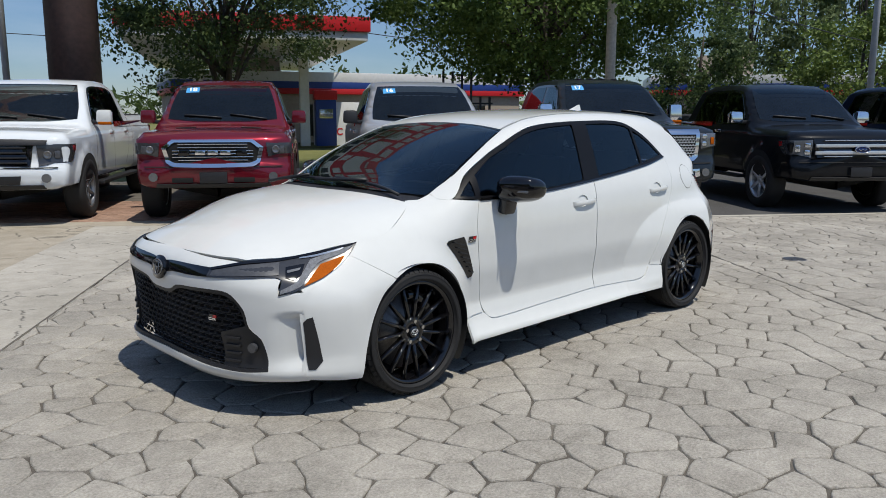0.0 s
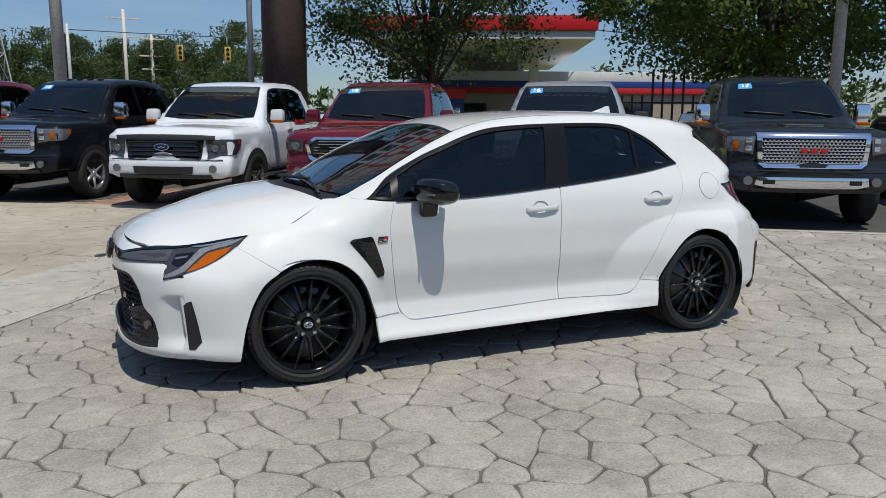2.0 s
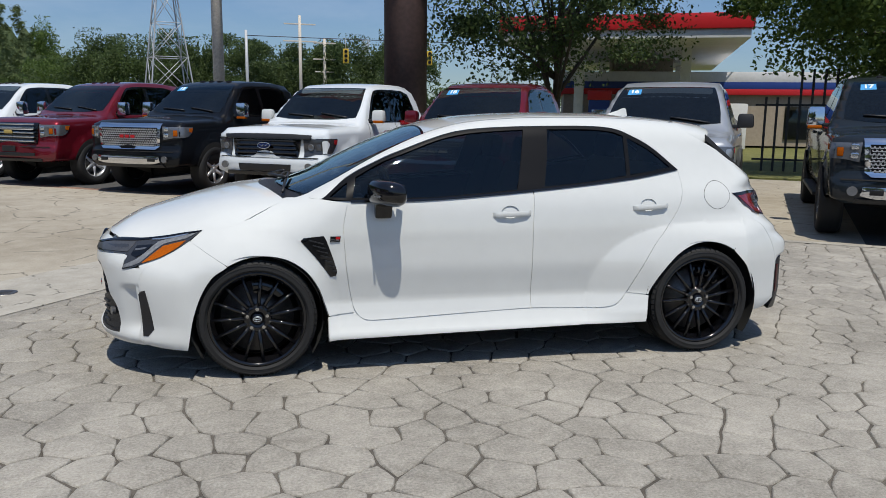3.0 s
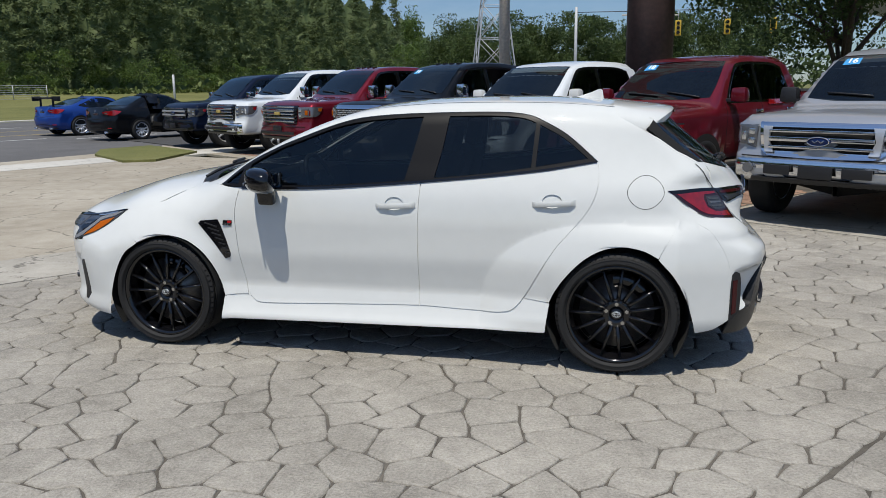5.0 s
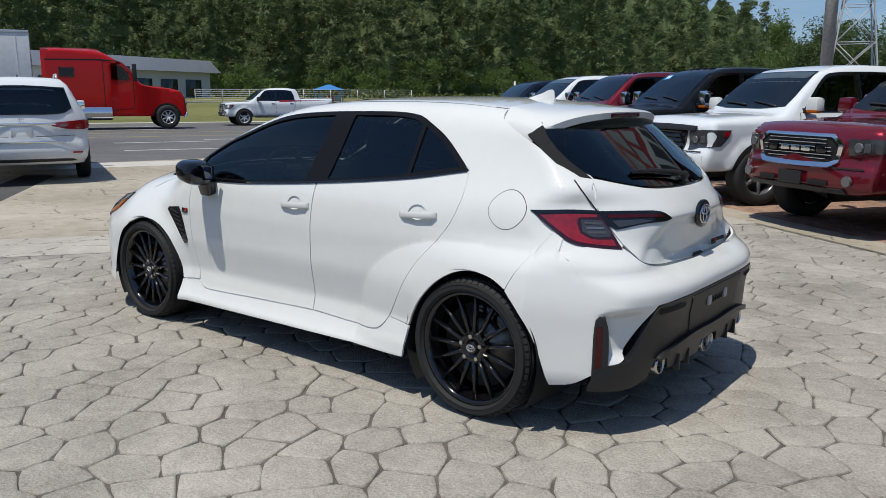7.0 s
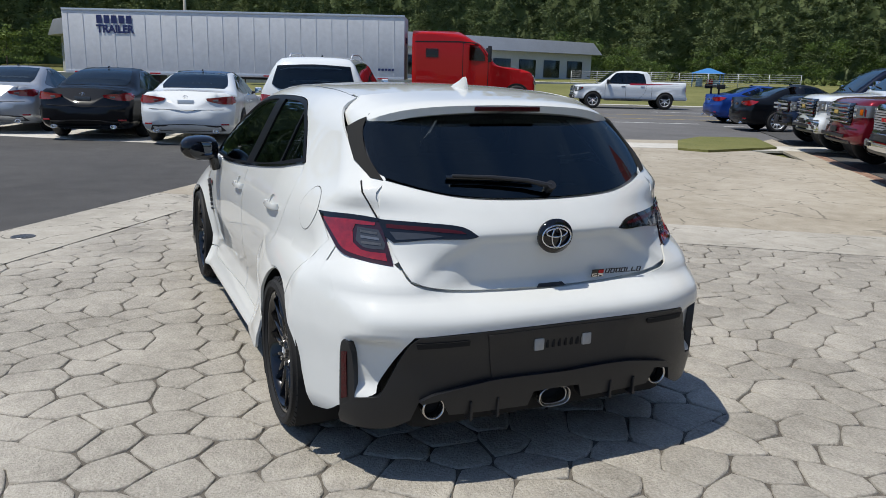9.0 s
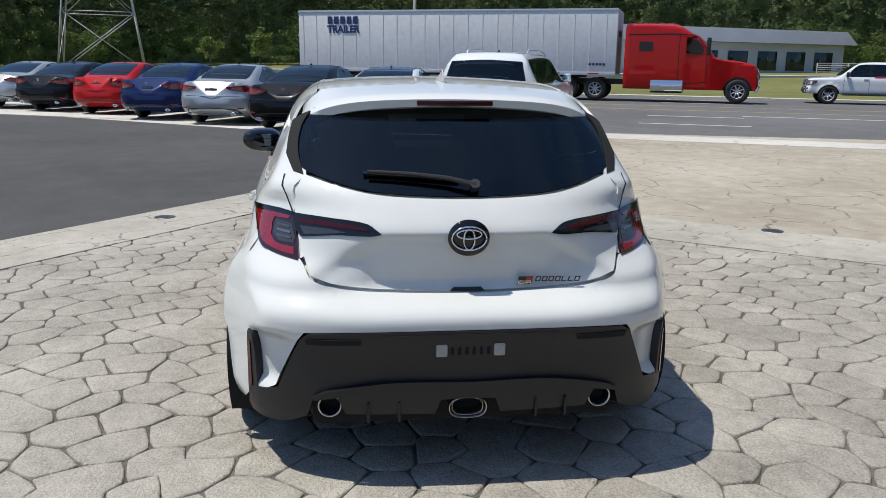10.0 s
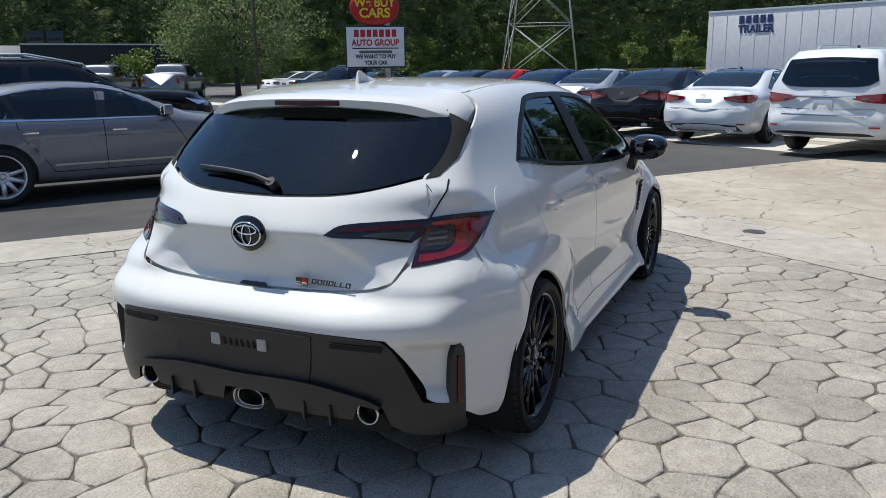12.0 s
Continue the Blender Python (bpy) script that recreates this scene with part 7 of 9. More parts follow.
    for n, o in (("front_window", fw), ("rear_window", rw)) + ((("quarter_window", qw),) if suv or long else ()):
        sk.pair(n, "L", o, TRUCK_GLASS, off=0.007, fold=0.003, step=0.12)
    if back:
        sk.panel("rear_screen", "B", back, TRUCK_GLASS, off=0.012, fold=0.004, step=0.12)
        # near-black sheet under the tailgate glass, painted as the unlit inside
        sk.panel("painted_screen_dark", "B", back, VOID, off=0.006, fold=0, step=0.2, gap=-0.004)
    for fl in (False, True):
        xm = -wb + (1.63 if long else 1.95)
        strip(sk, "L", [(-wb + 0.86, belt), (-wb + 0.66, belt - 0.3), (-wb + 0.62, low + 0.14), (xm, low + 0.14), (xm + 0.02, zt)], 0.009, VOID, flip=fl)
        strip(sk, "L", [(xm, low + 0.14), (-0.55, low + 0.14), (-0.36, belt - 0.35), (-0.28, belt - 0.1), (-0.36, belt + 0.06)] if not long else
              [(xm, low + 0.14), (-0.56, low + 0.14), (-0.44, belt - 0.38), (-0.24, belt - 0.16), (-0.20, belt + 0.04)], 0.009, VOID, flip=fl)
        strip(sk, "L", [(-wb + 0.5, low + 0.10), (-0.4, low + 0.10)] if not long else [(-wb + 0.62, low + 0.22), (-0.56, low + 0.22)], 0.022 if long else 0.03, CHROME if suv or lamp_style == 1 else TRIM, flip=fl, name="sill_trim")
        strip(sk, "L", [(-wb + 1.0, belt + 0.02), (-wb + 1.95, belt + 0.015), (0.22 if long else -0.45, belt + 0.035)], 0.018, CHROME if lamp_style in (1, 2) or suv else GLOSS_BLACK, flip=fl, name="belt_trim")
        if long:
            strip(sk, "L", [(-wb + 1.10, belt + 0.20), (-wb + 1.40, zt - 0.02), (-wb + 1.62, zt + 0.012), (-wb + 1.95, zt + 0.022), (-0.42, zt), (-0.10, zt - 0.055), (0.14, zt - 0.135), (0.27, belt + 0.14)], 0.014, CHROME, flip=fl, name="window_trim")
        for x in (xm - 0.16, -0.34 if long else -0.62):
            c = sk.solve("L", np.array([(x, belt - 0.12)]), 0.012)[0]
            bm = bmesh.new()
            add_box(bm, (0.17, 0.026, 0.030), Matrix.Translation((c[0], c[1] * (-1 if fl else 1), c[2])), 0.010)
            part("door_handle", bm, CHROME if lamp_style == 1 or suv else paint_mat, root)
    arches_and_wheels(sk, root, (0.0, -wb), half, wheel_r, rim, spokes, rim_mat or ALLOY, 0.225, 0.04)
    side_mirror(root, -wb + (0.90 if long else 1.02), half - 0.08, belt + 0.10, paint_mat, 0.13 if not suv else 0.18, 0.17, 0.12)
    hz = 1.0 if suv else 0.0
    for s in (-1, 1):
        z1 = (1.02 if suv else 0.93)
        t1 = sk.panel("tail_lamp", "B", [(s * half * 0.42, z1 - 0.02), (s * half * 0.94, z1 + 0.03), (s * half * 0.95, z1 - 0.13), (s * half * 0.70, z1 - 0.12), (s * half * 0.45, z1 - 0.07)], RED_BRIGHT, off=0.010, fold=0.012, step=0.08)
        sk.panel("tail_lamp_wrap", "L", [(e - 0.42, z1), (e - 0.20, z1 + 0.03), (e - 0.20, z1 - 0.12), (e - 0.30, z1 - 0.08)], RED_LENS, off=0.012, fold=0.012, step=0.08, flip=s > 0)
        front_plate(sk, s * half * 0.62, z1 - 0.06, 0.10, 0.028, LAMP_GREY, "reverse_lamp", t1, 0.014, 0.01, 0.004, "B")
        sk.panel("headlight", "F", [(s * half * 0.45, 0.66 + 0.28 * hz), (s * half * 0.90, 0.74 + 0.28 * hz), (s * half * 0.94, 0.64 + 0.28 * hz), (s * half * 0.55, 0.57 + 0.28 * hz)], LAMP_GREY, off=0.010, fold=0.012, step=0.08)
        sk.panel("headlight_wrap", "L", [(f + 0.40, 0.66 + 0.28 * hz), (f + 0.22, 0.70 + 0.28 * hz), (f + 0.62, 0.78 + 0.28 * hz)], LAMP_LIGHT, off=0.010, fold=0.012, step=0.08, flip=s > 0)
        bm = bmesh.new()
        add_lathe(bm, [(0.035, -0.05), (0.038, 0.02), (0.030, 0.02), (0.030, -0.04), (0.0, -0.04)], Matrix.Translation((e - 0.02, s * half * 0.62, low + 0.07)) @ Matrix.Rotation(radians(90), 4, "Y") @ Matrix.Diagonal((1, 1.7, 1, 1)), 20)
        if not suv:
            part("exhaust_tip", bm, CHROME, root)
        front_plate(sk, s * half * 0.80, low + 0.20, 0.16, 0.03, RED_LENS, "reflector", None, 0.008, 0.008, 0.003, "B")
    front_plate(sk, 0, 0.80 if not suv else 0.86, 0.31, 0.15, LAMP_DARK if lamp_style != 2 and not suv else ALLOY, "plate_holder", None, 0.010, 0.012, 0.006, "B")
    c = sk.solve("B", np.array([(0.0, 0.93 if not suv else 1.06)]), 0.008)[0]
    ring_emblem(root, Matrix.Translation(c) @ Matrix.Rotation(radians(90), 4, "Z") @ Matrix.Rotation(radians(90), 4, "X"), 0.055, CHROME, False)
    if suv:
        front_plate(sk, 0, 0.985, half * 1.0, 0.035, CHROME, "chrome_bar", None, 0.012, 0.02, 0.006, "B")
        front_plate(sk, 0, 0.70, half * 1.3, 0.03, CHROME, "bumper_strip", None, 0.010, 0.02, 0.006, "B")
        for s in (-1, 1):
            bm = bmesh.new()
            pts = [sk.solve("T", np.array([(x, s * half * 0.60)]), h)[0] for x, h in ((-1.8, 0.0), (-1.7, 0.05), (-0.9, 0.06), (0.1, 0.05), (0.25, 0.0))]
            add_tube(bm, pts, 0.018, 8)
            part("roof_rail", bm, ALLOY, root)
    sk.panel("rear_valance", "B", both([(0.0, low + (0.10 if suv else 0.20)), (-half * 0.72, low + (0.09 if suv else 0.17)), (-half * 0.80, low + 0.06), (0.0, low + 0.05)]), TRIM, off=0.006, fold=0.01, step=0.15)
    sk.panel("grille", "F", both([(0.0, low + 0.40 + 0.2 * hz), (-half * 0.5, low + 0.38 + 0.2 * hz), (-half * 0.6, low + 0.15), (0.0, low + 0.12)]), GLOSS_BLACK, off=0.008, fold=0.01, step=0.15)
    strip(sk, "B", [(-half * 0.78, 0.70 + 0.1 * hz), (0, 0.68 + 0.1 * hz), (half * 0.78, 0.70 + 0.1 * hz)], 0.008, VOID, name="boot_gap")
    bm = bmesh.new()
    add_box(bm, (0.16, 0.03, 0.045), Matrix.Translation((-0.62 if not suv else 0.05, 0, high + 0.005)), 0.012, (0.4, 0.4))
    part("roof_aerial", bm, GLOSS_BLACK, root)
    return root


def heading(x, y, toward, z=0.0):
    """A pose on the lot at x, y, facing that way (degrees from +x)."""
    return Matrix.Translation((x, y, z)) @ Matrix.Rotation(radians(toward - 180), 4, "Z")


GROUP = "cars parked in the used-car row"
sedan("suv_car", "white full-size sport utility with chrome trim, parked nose to the road", "car", WHITE_TRUCK, heading(-11.05, 2.63, 156), 3.07, 0.92, 1.30, 1.0, 1.77, True, 12, LAMP_GREY, 0.40, 0.28, GROUP)
sedan("saloon_car", "white saloon with black roof and black wheels in the car row", "car", WHITE_TRUCK, heading(-12.75, 0.42, 161), 2.82, 0.97, 1.08, 0.92, 1.44, False, 10, RIM_BLACK, 0.335, 0.235, GROUP, GLOSS_BLACK, 2)
sedan("saloon_car", "black luxury saloon with red lamps in the car row", "car", BLACK_PAINT, heading(-14.2, -1.4, 161), 2.85, 0.95, 1.15, 0.935, 1.46, False, 12, ALLOY, 0.34, 0.24, GROUP, None, 1)
sedan("hatch_car", "silver compact saloon in the car row", "car", SILVER, heading(-16.0, -3.3, 161), 2.65, 0.90, 0.98, 0.91, 1.46, False, 10, ALLOY, 0.32, 0.22, GROUP)
sedan("saloon_car", "bright blue saloon in the car row", "car", BLUE, heading(-17.6, -5.1, 161), 2.78, 0.95, 1.08, 0.91, 1.46, False, 10, ALLOY, 0.33, 0.22, GROUP)
sedan("saloon_car", "red hatchback in the car row", "car", RED, heading(-19.4, -7.0, 161), 2.65, 0.90, 0.85, 0.90, 1.47, False, 10, ALLOY, 0.33, 0.23, GROUP)
sedan("saloon_car", "black saloon in the car row", "car", BLACK_PAINT, heading(-20.9, -8.9, 161), 2.78, 0.95, 1.10, 0.93, 1.45, False, 10, ALLOY, 0.34, 0.24, GROUP)
sedan("saloon_car", "silver saloon beside the hedge in the car row", "car", SILVER, heading(-22.3, -10.7, 161), 2.82, 0.95, 1.12, 0.92, 1.44, False, 10, ALLOY, 0.34, 0.24, GROUP, None, 2)
sedan("saloon_car", "dark saloon beyond the hedge", "car", BLACK_PAINT, heading(-26.0, -15.4, 161), 2.78, 0.95, 1.08, 0.91, 1.46, group=GROUP)
sedan("saloon_car", "dark blue estate beyond the hedge", "car", NAVY, heading(-27.8, -17.3, 161), 2.70, 0.95, 0.95, 0.93, 1.66, True, group=GROUP)
sedan("saloon_car", "slate grey long saloon with chrome window trim and silver wheels", "car", GREY_PAINT, heading(-2.23, -7.16, 149.5), 2.78, 0.90, 1.16, 0.915, 1.385, False, 10, ALLOY, 0.335, 0.245, "", None, 1, True)

# ---- trees and distance ----
def leaf_material(name, lo, hi, glow=0.25):
    m = bpy.data.materials.new(name)
    m.use_nodes = True
    t = m.node_tree
    t.nodes.clear()
    o, d, tr, mx, g, rp = (t.nodes.new(k) for k in ("ShaderNodeOutputMaterial", "ShaderNodeBsdfPrincipled", "ShaderNodeBsdfTranslucent", "ShaderNodeMixShader", "ShaderNodeNewGeometry", "ShaderNodeValToRGB"))
    n = t.nodes.new("ShaderNodeTexNoise")
    n.inputs["Scale"].default_value, n.inputs["Detail"].default_value = 0.35, 3
    t.links.new(g.outputs["Position"], n.inputs["Vector"])
    a = t.nodes.new("ShaderNodeMath")
    a.operation = "MULTIPLY_ADD"
    a.inputs[1].default_value, a.inputs[2].default_value = 0.5, 0.0
    t.links.new(g.outputs["Random Per Island"], a.inputs[0])
    s = t.nodes.new("ShaderNodeMath")
    s.operation = "ADD"
    t.links.new(a.outputs[0], s.inputs[0])
    h = t.nodes.new("ShaderNodeMath")
    h.operation = "MULTIPLY"
    h.inputs[1].default_value = 0.55
    t.links.new(n.outputs["Fac"], h.inputs[0])
    t.links.new(h.outputs[0], s.inputs[1])
    rp.color_ramp.elements[0].color, rp.color_ramp.elements[1].color = (*lo, 1), (*hi, 1)
    rp.color_ramp.elements[0].position, rp.color_ramp.elements[1].position = 0.15, 0.85
    t.links.new(s.outputs[0], rp.inputs["Fac"])
    d.inputs["Roughness"].default_value = 0.6
    d.inputs["Specular IOR Level"].default_value = 0.3
    t.links.new(rp.outputs["Color"], d.inputs["Base Color"])
    t.links.new(rp.outputs["Color"], tr.inputs["Color"])
    mx.inputs[0].default_value = glow
    t.links.new(d.outputs[0], mx.inputs[1])
    t.links.new(tr.outputs[0], mx.inputs[2])
    t.links.new(mx.outputs[0], o.inputs["Surface"])
    return m


PINE = leaf_material("dark pine needles", (0.060, 0.090, 0.040), (0.200, 0.255, 0.110), 0.40)
OAK = leaf_material("broad green leaves", (0.045, 0.082, 0.022), (0.165, 0.240, 0.062), 0.5)
SAGE = leaf_material("grey-green leaves", (0.085, 0.125, 0.055), (0.25, 0.32, 0.135), 0.6)
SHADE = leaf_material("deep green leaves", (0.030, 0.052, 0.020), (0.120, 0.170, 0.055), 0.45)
LIME = leaf_material("light green leaves", (0.055, 0.090, 0.018), (0.18, 0.24, 0.055), 0.3)
WEED = leaf_material("tall field weeds", (0.060, 0.085, 0.020), (0.16, 0.20, 0.060), 0.25)
BARK = material("grey brown bark", (0.075, 0.060, 0.048), 0.9, spread=0.25, scale=14, bump=0.6, bump_scale=30)
POLE_WOOD = material("weathered pole wood", (0.62, 0.56, 0.48), 0.9, spread=0.2, scale=12, bump=0.4, bump_scale=40)
GALVA = material("galvanised steel", (0.46, 0.47, 0.48), 0.6, 0.2, spread=0.1, scale=6)
RUST = material("brown painted steel column", (0.085, 0.048, 0.040), 0.55, spread=0.25, scale=1.2, bump=0.1, bump_scale=20)
npr = np.random.RandomState(11)


def leaves(points, size, rs, spread=0.35):
    """Verts and faces of small folded leaf clumps at the points."""
    n = len(points)
    a = rs.normal(size=(n, 3))
    a /= np.linalg.norm(a, axis=1)[:, None]
    b = np.cross(a, rs.normal(size=(n, 3)))
    b /= np.maximum(np.linalg.norm(b, axis=1), 1e-9)[:, None]
    c = np.cross(a, b)
    s = (size * (1 + spread * rs.uniform(-1, 1, n)))[:, None]
    w = s * rs.uniform(0.45, 0.8, n)[:, None]
    p = np.asarray(points)
    v = np.stack([p - a * s, p + b * w * 0.8 - a * s * 0.2 + c * s * 0.2, p + b * w * 0.5 + a * s * 0.6, p + a * s, p - b * w * 0.6 + a * s * 0.5, p - b * w + c * s * 0.15], 1).reshape(-1, 3)
    i = np.arange(n)[:, None] * 6
    f = np.concatenate([i + [0, 1, 2, 3], i + [0, 3, 4, 5]], 0)
    return v, f


def quads(name, v, f, mat, parent=None, label="", kind=""):
    me = bpy.data.meshes.new(name)
    me.vertices.add(len(v))
    me.vertices.foreach_set("co", np.asarray(v, np.float32).ravel())
    me.loops.add(len(f) * 4)
    me.loops.foreach_set("vertex_index", np.asarray(f, np.int32).ravel())
    me.polygons.add(len(f))
    me.polygons.foreach_set("loop_start", np.arange(0, len(f) * 4, 4, dtype=np.int32))
    me.update(calc_edges=True)
    me.validate()
    me.materials.append(mat)
    ob = new(name, me)
    if parent is not None:
        ob.parent = parent
    return tagged(ob, label, kind=kind)


def crown_points(rs, centre, radii, n, clumps=40, hollow=0.45, clump=0.28):
    """Points in uneven clumps over an egg-shaped crown."""
    d = rs.normal(size=(clumps, 3))
    d /= np.linalg.norm(d, axis=1)[:, None]
    r = rs.uniform(hollow, 1.0, clumps) ** 0.6
    c = d * r[:, None]
    k = rs.randint(0, clumps, n)
    size = rs.uniform(0.5, 1.4, clumps)[k]
    p = c[k] + np.clip(rs.normal(size=(n, 3)), -1.5, 1.5) * clump * size[:, None] * (0.8, 0.8, 0.55)
    return np.asarray(centre) + p * np.asarray(radii), np.asarray(centre) + c * np.asarray(radii)


def tree(name, label, x, y, height, radii, trunk, mat, n, size, seed, low=0.3, clumps=46, limbs=14, z0=-0.05, lean=0.0, category="tree", tuft=0.20):
    rs = np.random.RandomState(seed)
    root = thing(name, label, category, Matrix.Translation((x, y, z0)))
    centre = np.array((lean, 0, height - radii[2]))
    pts, heads = crown_points(rs, centre, radii, n, clumps, 0.3, tuft)
    pts = pts[pts[:, 2] > max(height * low * 0.5, height - 2.05 * radii[2])]
    bm = bmesh.new()
    fork = height * low
    add_tube(bm, [(0, 0, 0), (lean * 0.1 + 0.05, 0.03, fork * 0.5), (lean * 0.3, -0.04, fork), (lean * 0.8, 0.1, height * 0.62), (lean, 0, height * 0.85)], trunk, 10, trunk * 0.25)
    for h in heads[:limbs]:
        s = np.array((lean * 0.3, 0, rs.uniform(fork * 0.85, max(fork * 1.3, height * 0.45))))
        mid = s + (h - s) * 0.5 + (0, 0, rs.uniform(0.1, 0.5))
        add_tube(bm, [s, s + (mid - s) * 0.5, mid, h], trunk * 0.36, 6, trunk * 0.06)
    part("trunk", bm, BARK, root)
    v, f = leaves(pts, np.full(len(pts), size), rs)
    quads("crown", v, f, mat, root)
    return root


tree("shade_tree", "broad dark-leaved tree with several limbs before the fuel station", 5.8, 14.1, 8.6, (4.5, 4.3, 3.3), 0.17, SHADE, 42000, 0.050, 3, 0.18, 110, 26, lean=0.3, tuft=0.13)
tree("shade_tree", "large dense green tree behind the sales row", 14.6, 11.3, 10.2, (5.4, 5.0, 4.2), 0.26, OAK, 95000, 0.064, 4, 0.22, 170, 24, tuft=0.16)
tree("broad_tree", "round dark bushy tree beyond the sales row", 31.3, 15.3, 6.0, (2.4, 2.4, 2.7), 0.16, SHADE, 9000, 0.095, 6, 0.2, 50, 10)
tree("broad_tree", "bright leafy tree beyond the sales row", 38.6, 10.6, 6.7, (3.4, 3.4, 3.0), 0.18, LIME, 11000, 0.11, 7, 0.2, 50, 10)
tree("tall_pine", "tall thin pine with gaps between its boughs", 52.1, 22.9, 15.0, (3.6, 3.6, 6.5), 0.24, PINE, 6000, 0.16, 8, 0.3, 42, 10)
tree("tall_pine", "tall thin pine with gaps between its boughs", 54.2, 20.0, 14.0, (3.0, 3.0, 6.0), 0.22, PINE, 5000, 0.16, 9, 0.3, 42, 10)
tree("tall_pine", "tall thin pine with gaps between its boughs", 54.7, 16.2, 15.0, (3.2, 3.2, 6.5), 0.22, PINE, 5000, 0.16, 10, 0.3, 42, 10)
tree("shade_tree", "grey-green leafy tree by the lot's far corner", -36.3, -30.4, 10.2, (4.6, 4.6, 4.6), 0.2, SAGE, 26000, 0.085, 12, 0.16, 90, 22, tuft=0.2)
tree("bush", "light green bush by the dark building", -34.5, -37.0, 2.9, (2.0, 2.0, 1.5), 0.08, LIME, 3600, 0.11, 14, 0.2, 30, 6, category="bush")
for k, (x, y, h) in enumerate(((-63, -7.2, 4.3), (-65, -11.5, 3.4), (-61, 1.0, 3.6), (-60, -2.0, 4.4), (-60, 9.5, 3.6), (-63, 13, 3.4))):
    tree("young_tree", "small light green tree beside the far car park", x, y, h, (1.0, 1.0, h * 0.30), 0.06, LIME if k % 3 != 2 else OAK, 1100, 0.10, 20 + k, 0.36, 24, 6, z0=rise(x, y))


def blades(points, along, size, rs):
    """One slim quad at each point, lying along the given directions: a spray of needles."""
    n = len(points)
    a = along + rs.normal(size=(n, 3)) * 0.45
    a /= np.linalg.norm(a, axis=1)[:, None]
    b = np.cross(a, rs.normal(size=(n, 3)))
    b /= np.maximum(np.linalg.norm(b, axis=1), 1e-9)[:, None]
    s = (size * rs.uniform(0.5, 1.4, n))[:, None]
    v = np.stack([points - a * s, points + b * s * 0.30, points + a * s, points - b * s * 0.30], 1).reshape(-1, 3)
    return v, np.arange(n * 4).reshape(-1, 4)


def forest(name, label, spots, mat, seed, size, density, conifer):
    """A wood too far off to count: many crowns and trunks in one mesh of each kind."""
    rs = np.random.RandomState(seed)
    V, Fc, n0 = [], [], 0
    for x, y, z, h, r in spots:
        n = int(density * h / 18)
        if conifer:
            # boughs in loose whorls, longest low down, each with sprays along it
            m = max(20, n // 46)
            lev = rs.uniform(0.06, 1.0, m) ** 0.85
            turn = rs.uniform(0, 2 * math.pi, m)
            reach = r * np.maximum(1.03 - lev, 0.04) ** 0.62 * rs.uniform(0.55, 1.15, m)
            k = rs.randint(0, m, n)
            u = 0.35 + 0.65 * np.sqrt(rs.uniform(0.0, 1, n))
            out = np.stack([np.cos(turn), np.sin(turn), rs.uniform(-0.25, 0.25, m)], 1)[k]
            p = np.array((x, y, z)) + out * (reach[k] * u)[:, None] + np.stack([0 * u, 0 * u, lev[k] * h - 0.10 * reach[k] * u * u], 1) + rs.normal(size=(n, 3)) * (0.30, 0.30, 0.20)
            v, f = blades(p, out, np.full(n, size), rs)
        else:
            p, _ = crown_points(rs, (x, y, z + h * 0.55), (r, r, h * 0.45), n, 22)
            v, f = blades(p, rs.normal(size=(n, 3)), size * rs.uniform(0.6, 1.3, len(p)), rs)
        V.append(v)
        Fc.append(f + n0)
        n0 += len(v)
    return tagged(quads(name, np.concatenate(V), np.concatenate(Fc), mat, None, label, "stuff"), category="woods")


def spot(angle, dist, h, r, rs):
    a = radians(angle)
    d = dist + rs.uniform(-3, 3)
    return (d * math.cos(a), d * math.sin(a), rise(d * math.cos(a), d * math.sin(a)), h * rs.uniform(0.86, 1.14), r * rs.uniform(0.85, 1.2))


rs = np.random.RandomState(2)
tall = spline([(95, 7), (101, 8), (102.3, 9), (103.8, 11), (105.4, 14.5), (107, 17), (110, 20), (117, 23), (125, 25), (150, 24), (200, 24), (232, 22)])
far = spline([(95, 180), (101, 165), (107, 150), (117, 130), (125, 118), (180, 112), (215, 95), (235, 80)])
front = [spot(a, far(a), tall(a), 2.7, rs) for a in np.arange(103.5, 236, 1.4)]
back = [spot(a, far(a) + 8, tall(a) * 1.08, 3.0, rs) for a in np.arange(103.5, 236, 1.8)]
forest("pine_wood", "dark pine wood along the far side of the field", front, PINE, 31, 0.24, 4300, True)
forest("pine_wood", "second rank of the dark pine wood", back, PINE, 32, 0.32, 2000, True)
# the wood's depths: a dense uneven mass of boughs behind the two ranks
dv, df = [], []
turns = np.arange(103.0, 238.0, 0.30)
rows_up = np.linspace(0, 1, 13)
for a in turns:
    top = tall(a) * (0.90 + 0.10 * math.sin(a * 5.3) * math.sin(a * 1.9 + 1) + rs.uniform(-0.05, 0.05))
    for u in rows_up:
        d = far(a) + 11 + 3.5 * u + rs.uniform(-1.6, 1.6)
        dv.append((d * math.cos(radians(a)), d * math.sin(radians(a)), rise(d * math.cos(radians(a)), d * math.sin(radians(a))) - 0.3 + top * u))
for i in range(len(turns) - 1):
    for j in range(len(rows_up) - 1):
        k = i * len(rows_up) + j
        df.append((k, k + len(rows_up), k + len(rows_up) + 1, k + 1))
tagged(quads("wood_depths", dv, df, PINE, None, "deep dark inside of the pine wood", "stuff"), category="woods")
under = [spot(a, far(a) - 3, rs.uniform(2.5, 6), 2.6, rs) for a in np.arange(107, 236, 1.9)]
forest("wood_edge", "leafy undergrowth at the foot of the wood", under, OAK, 33, 0.17, 8000, False)
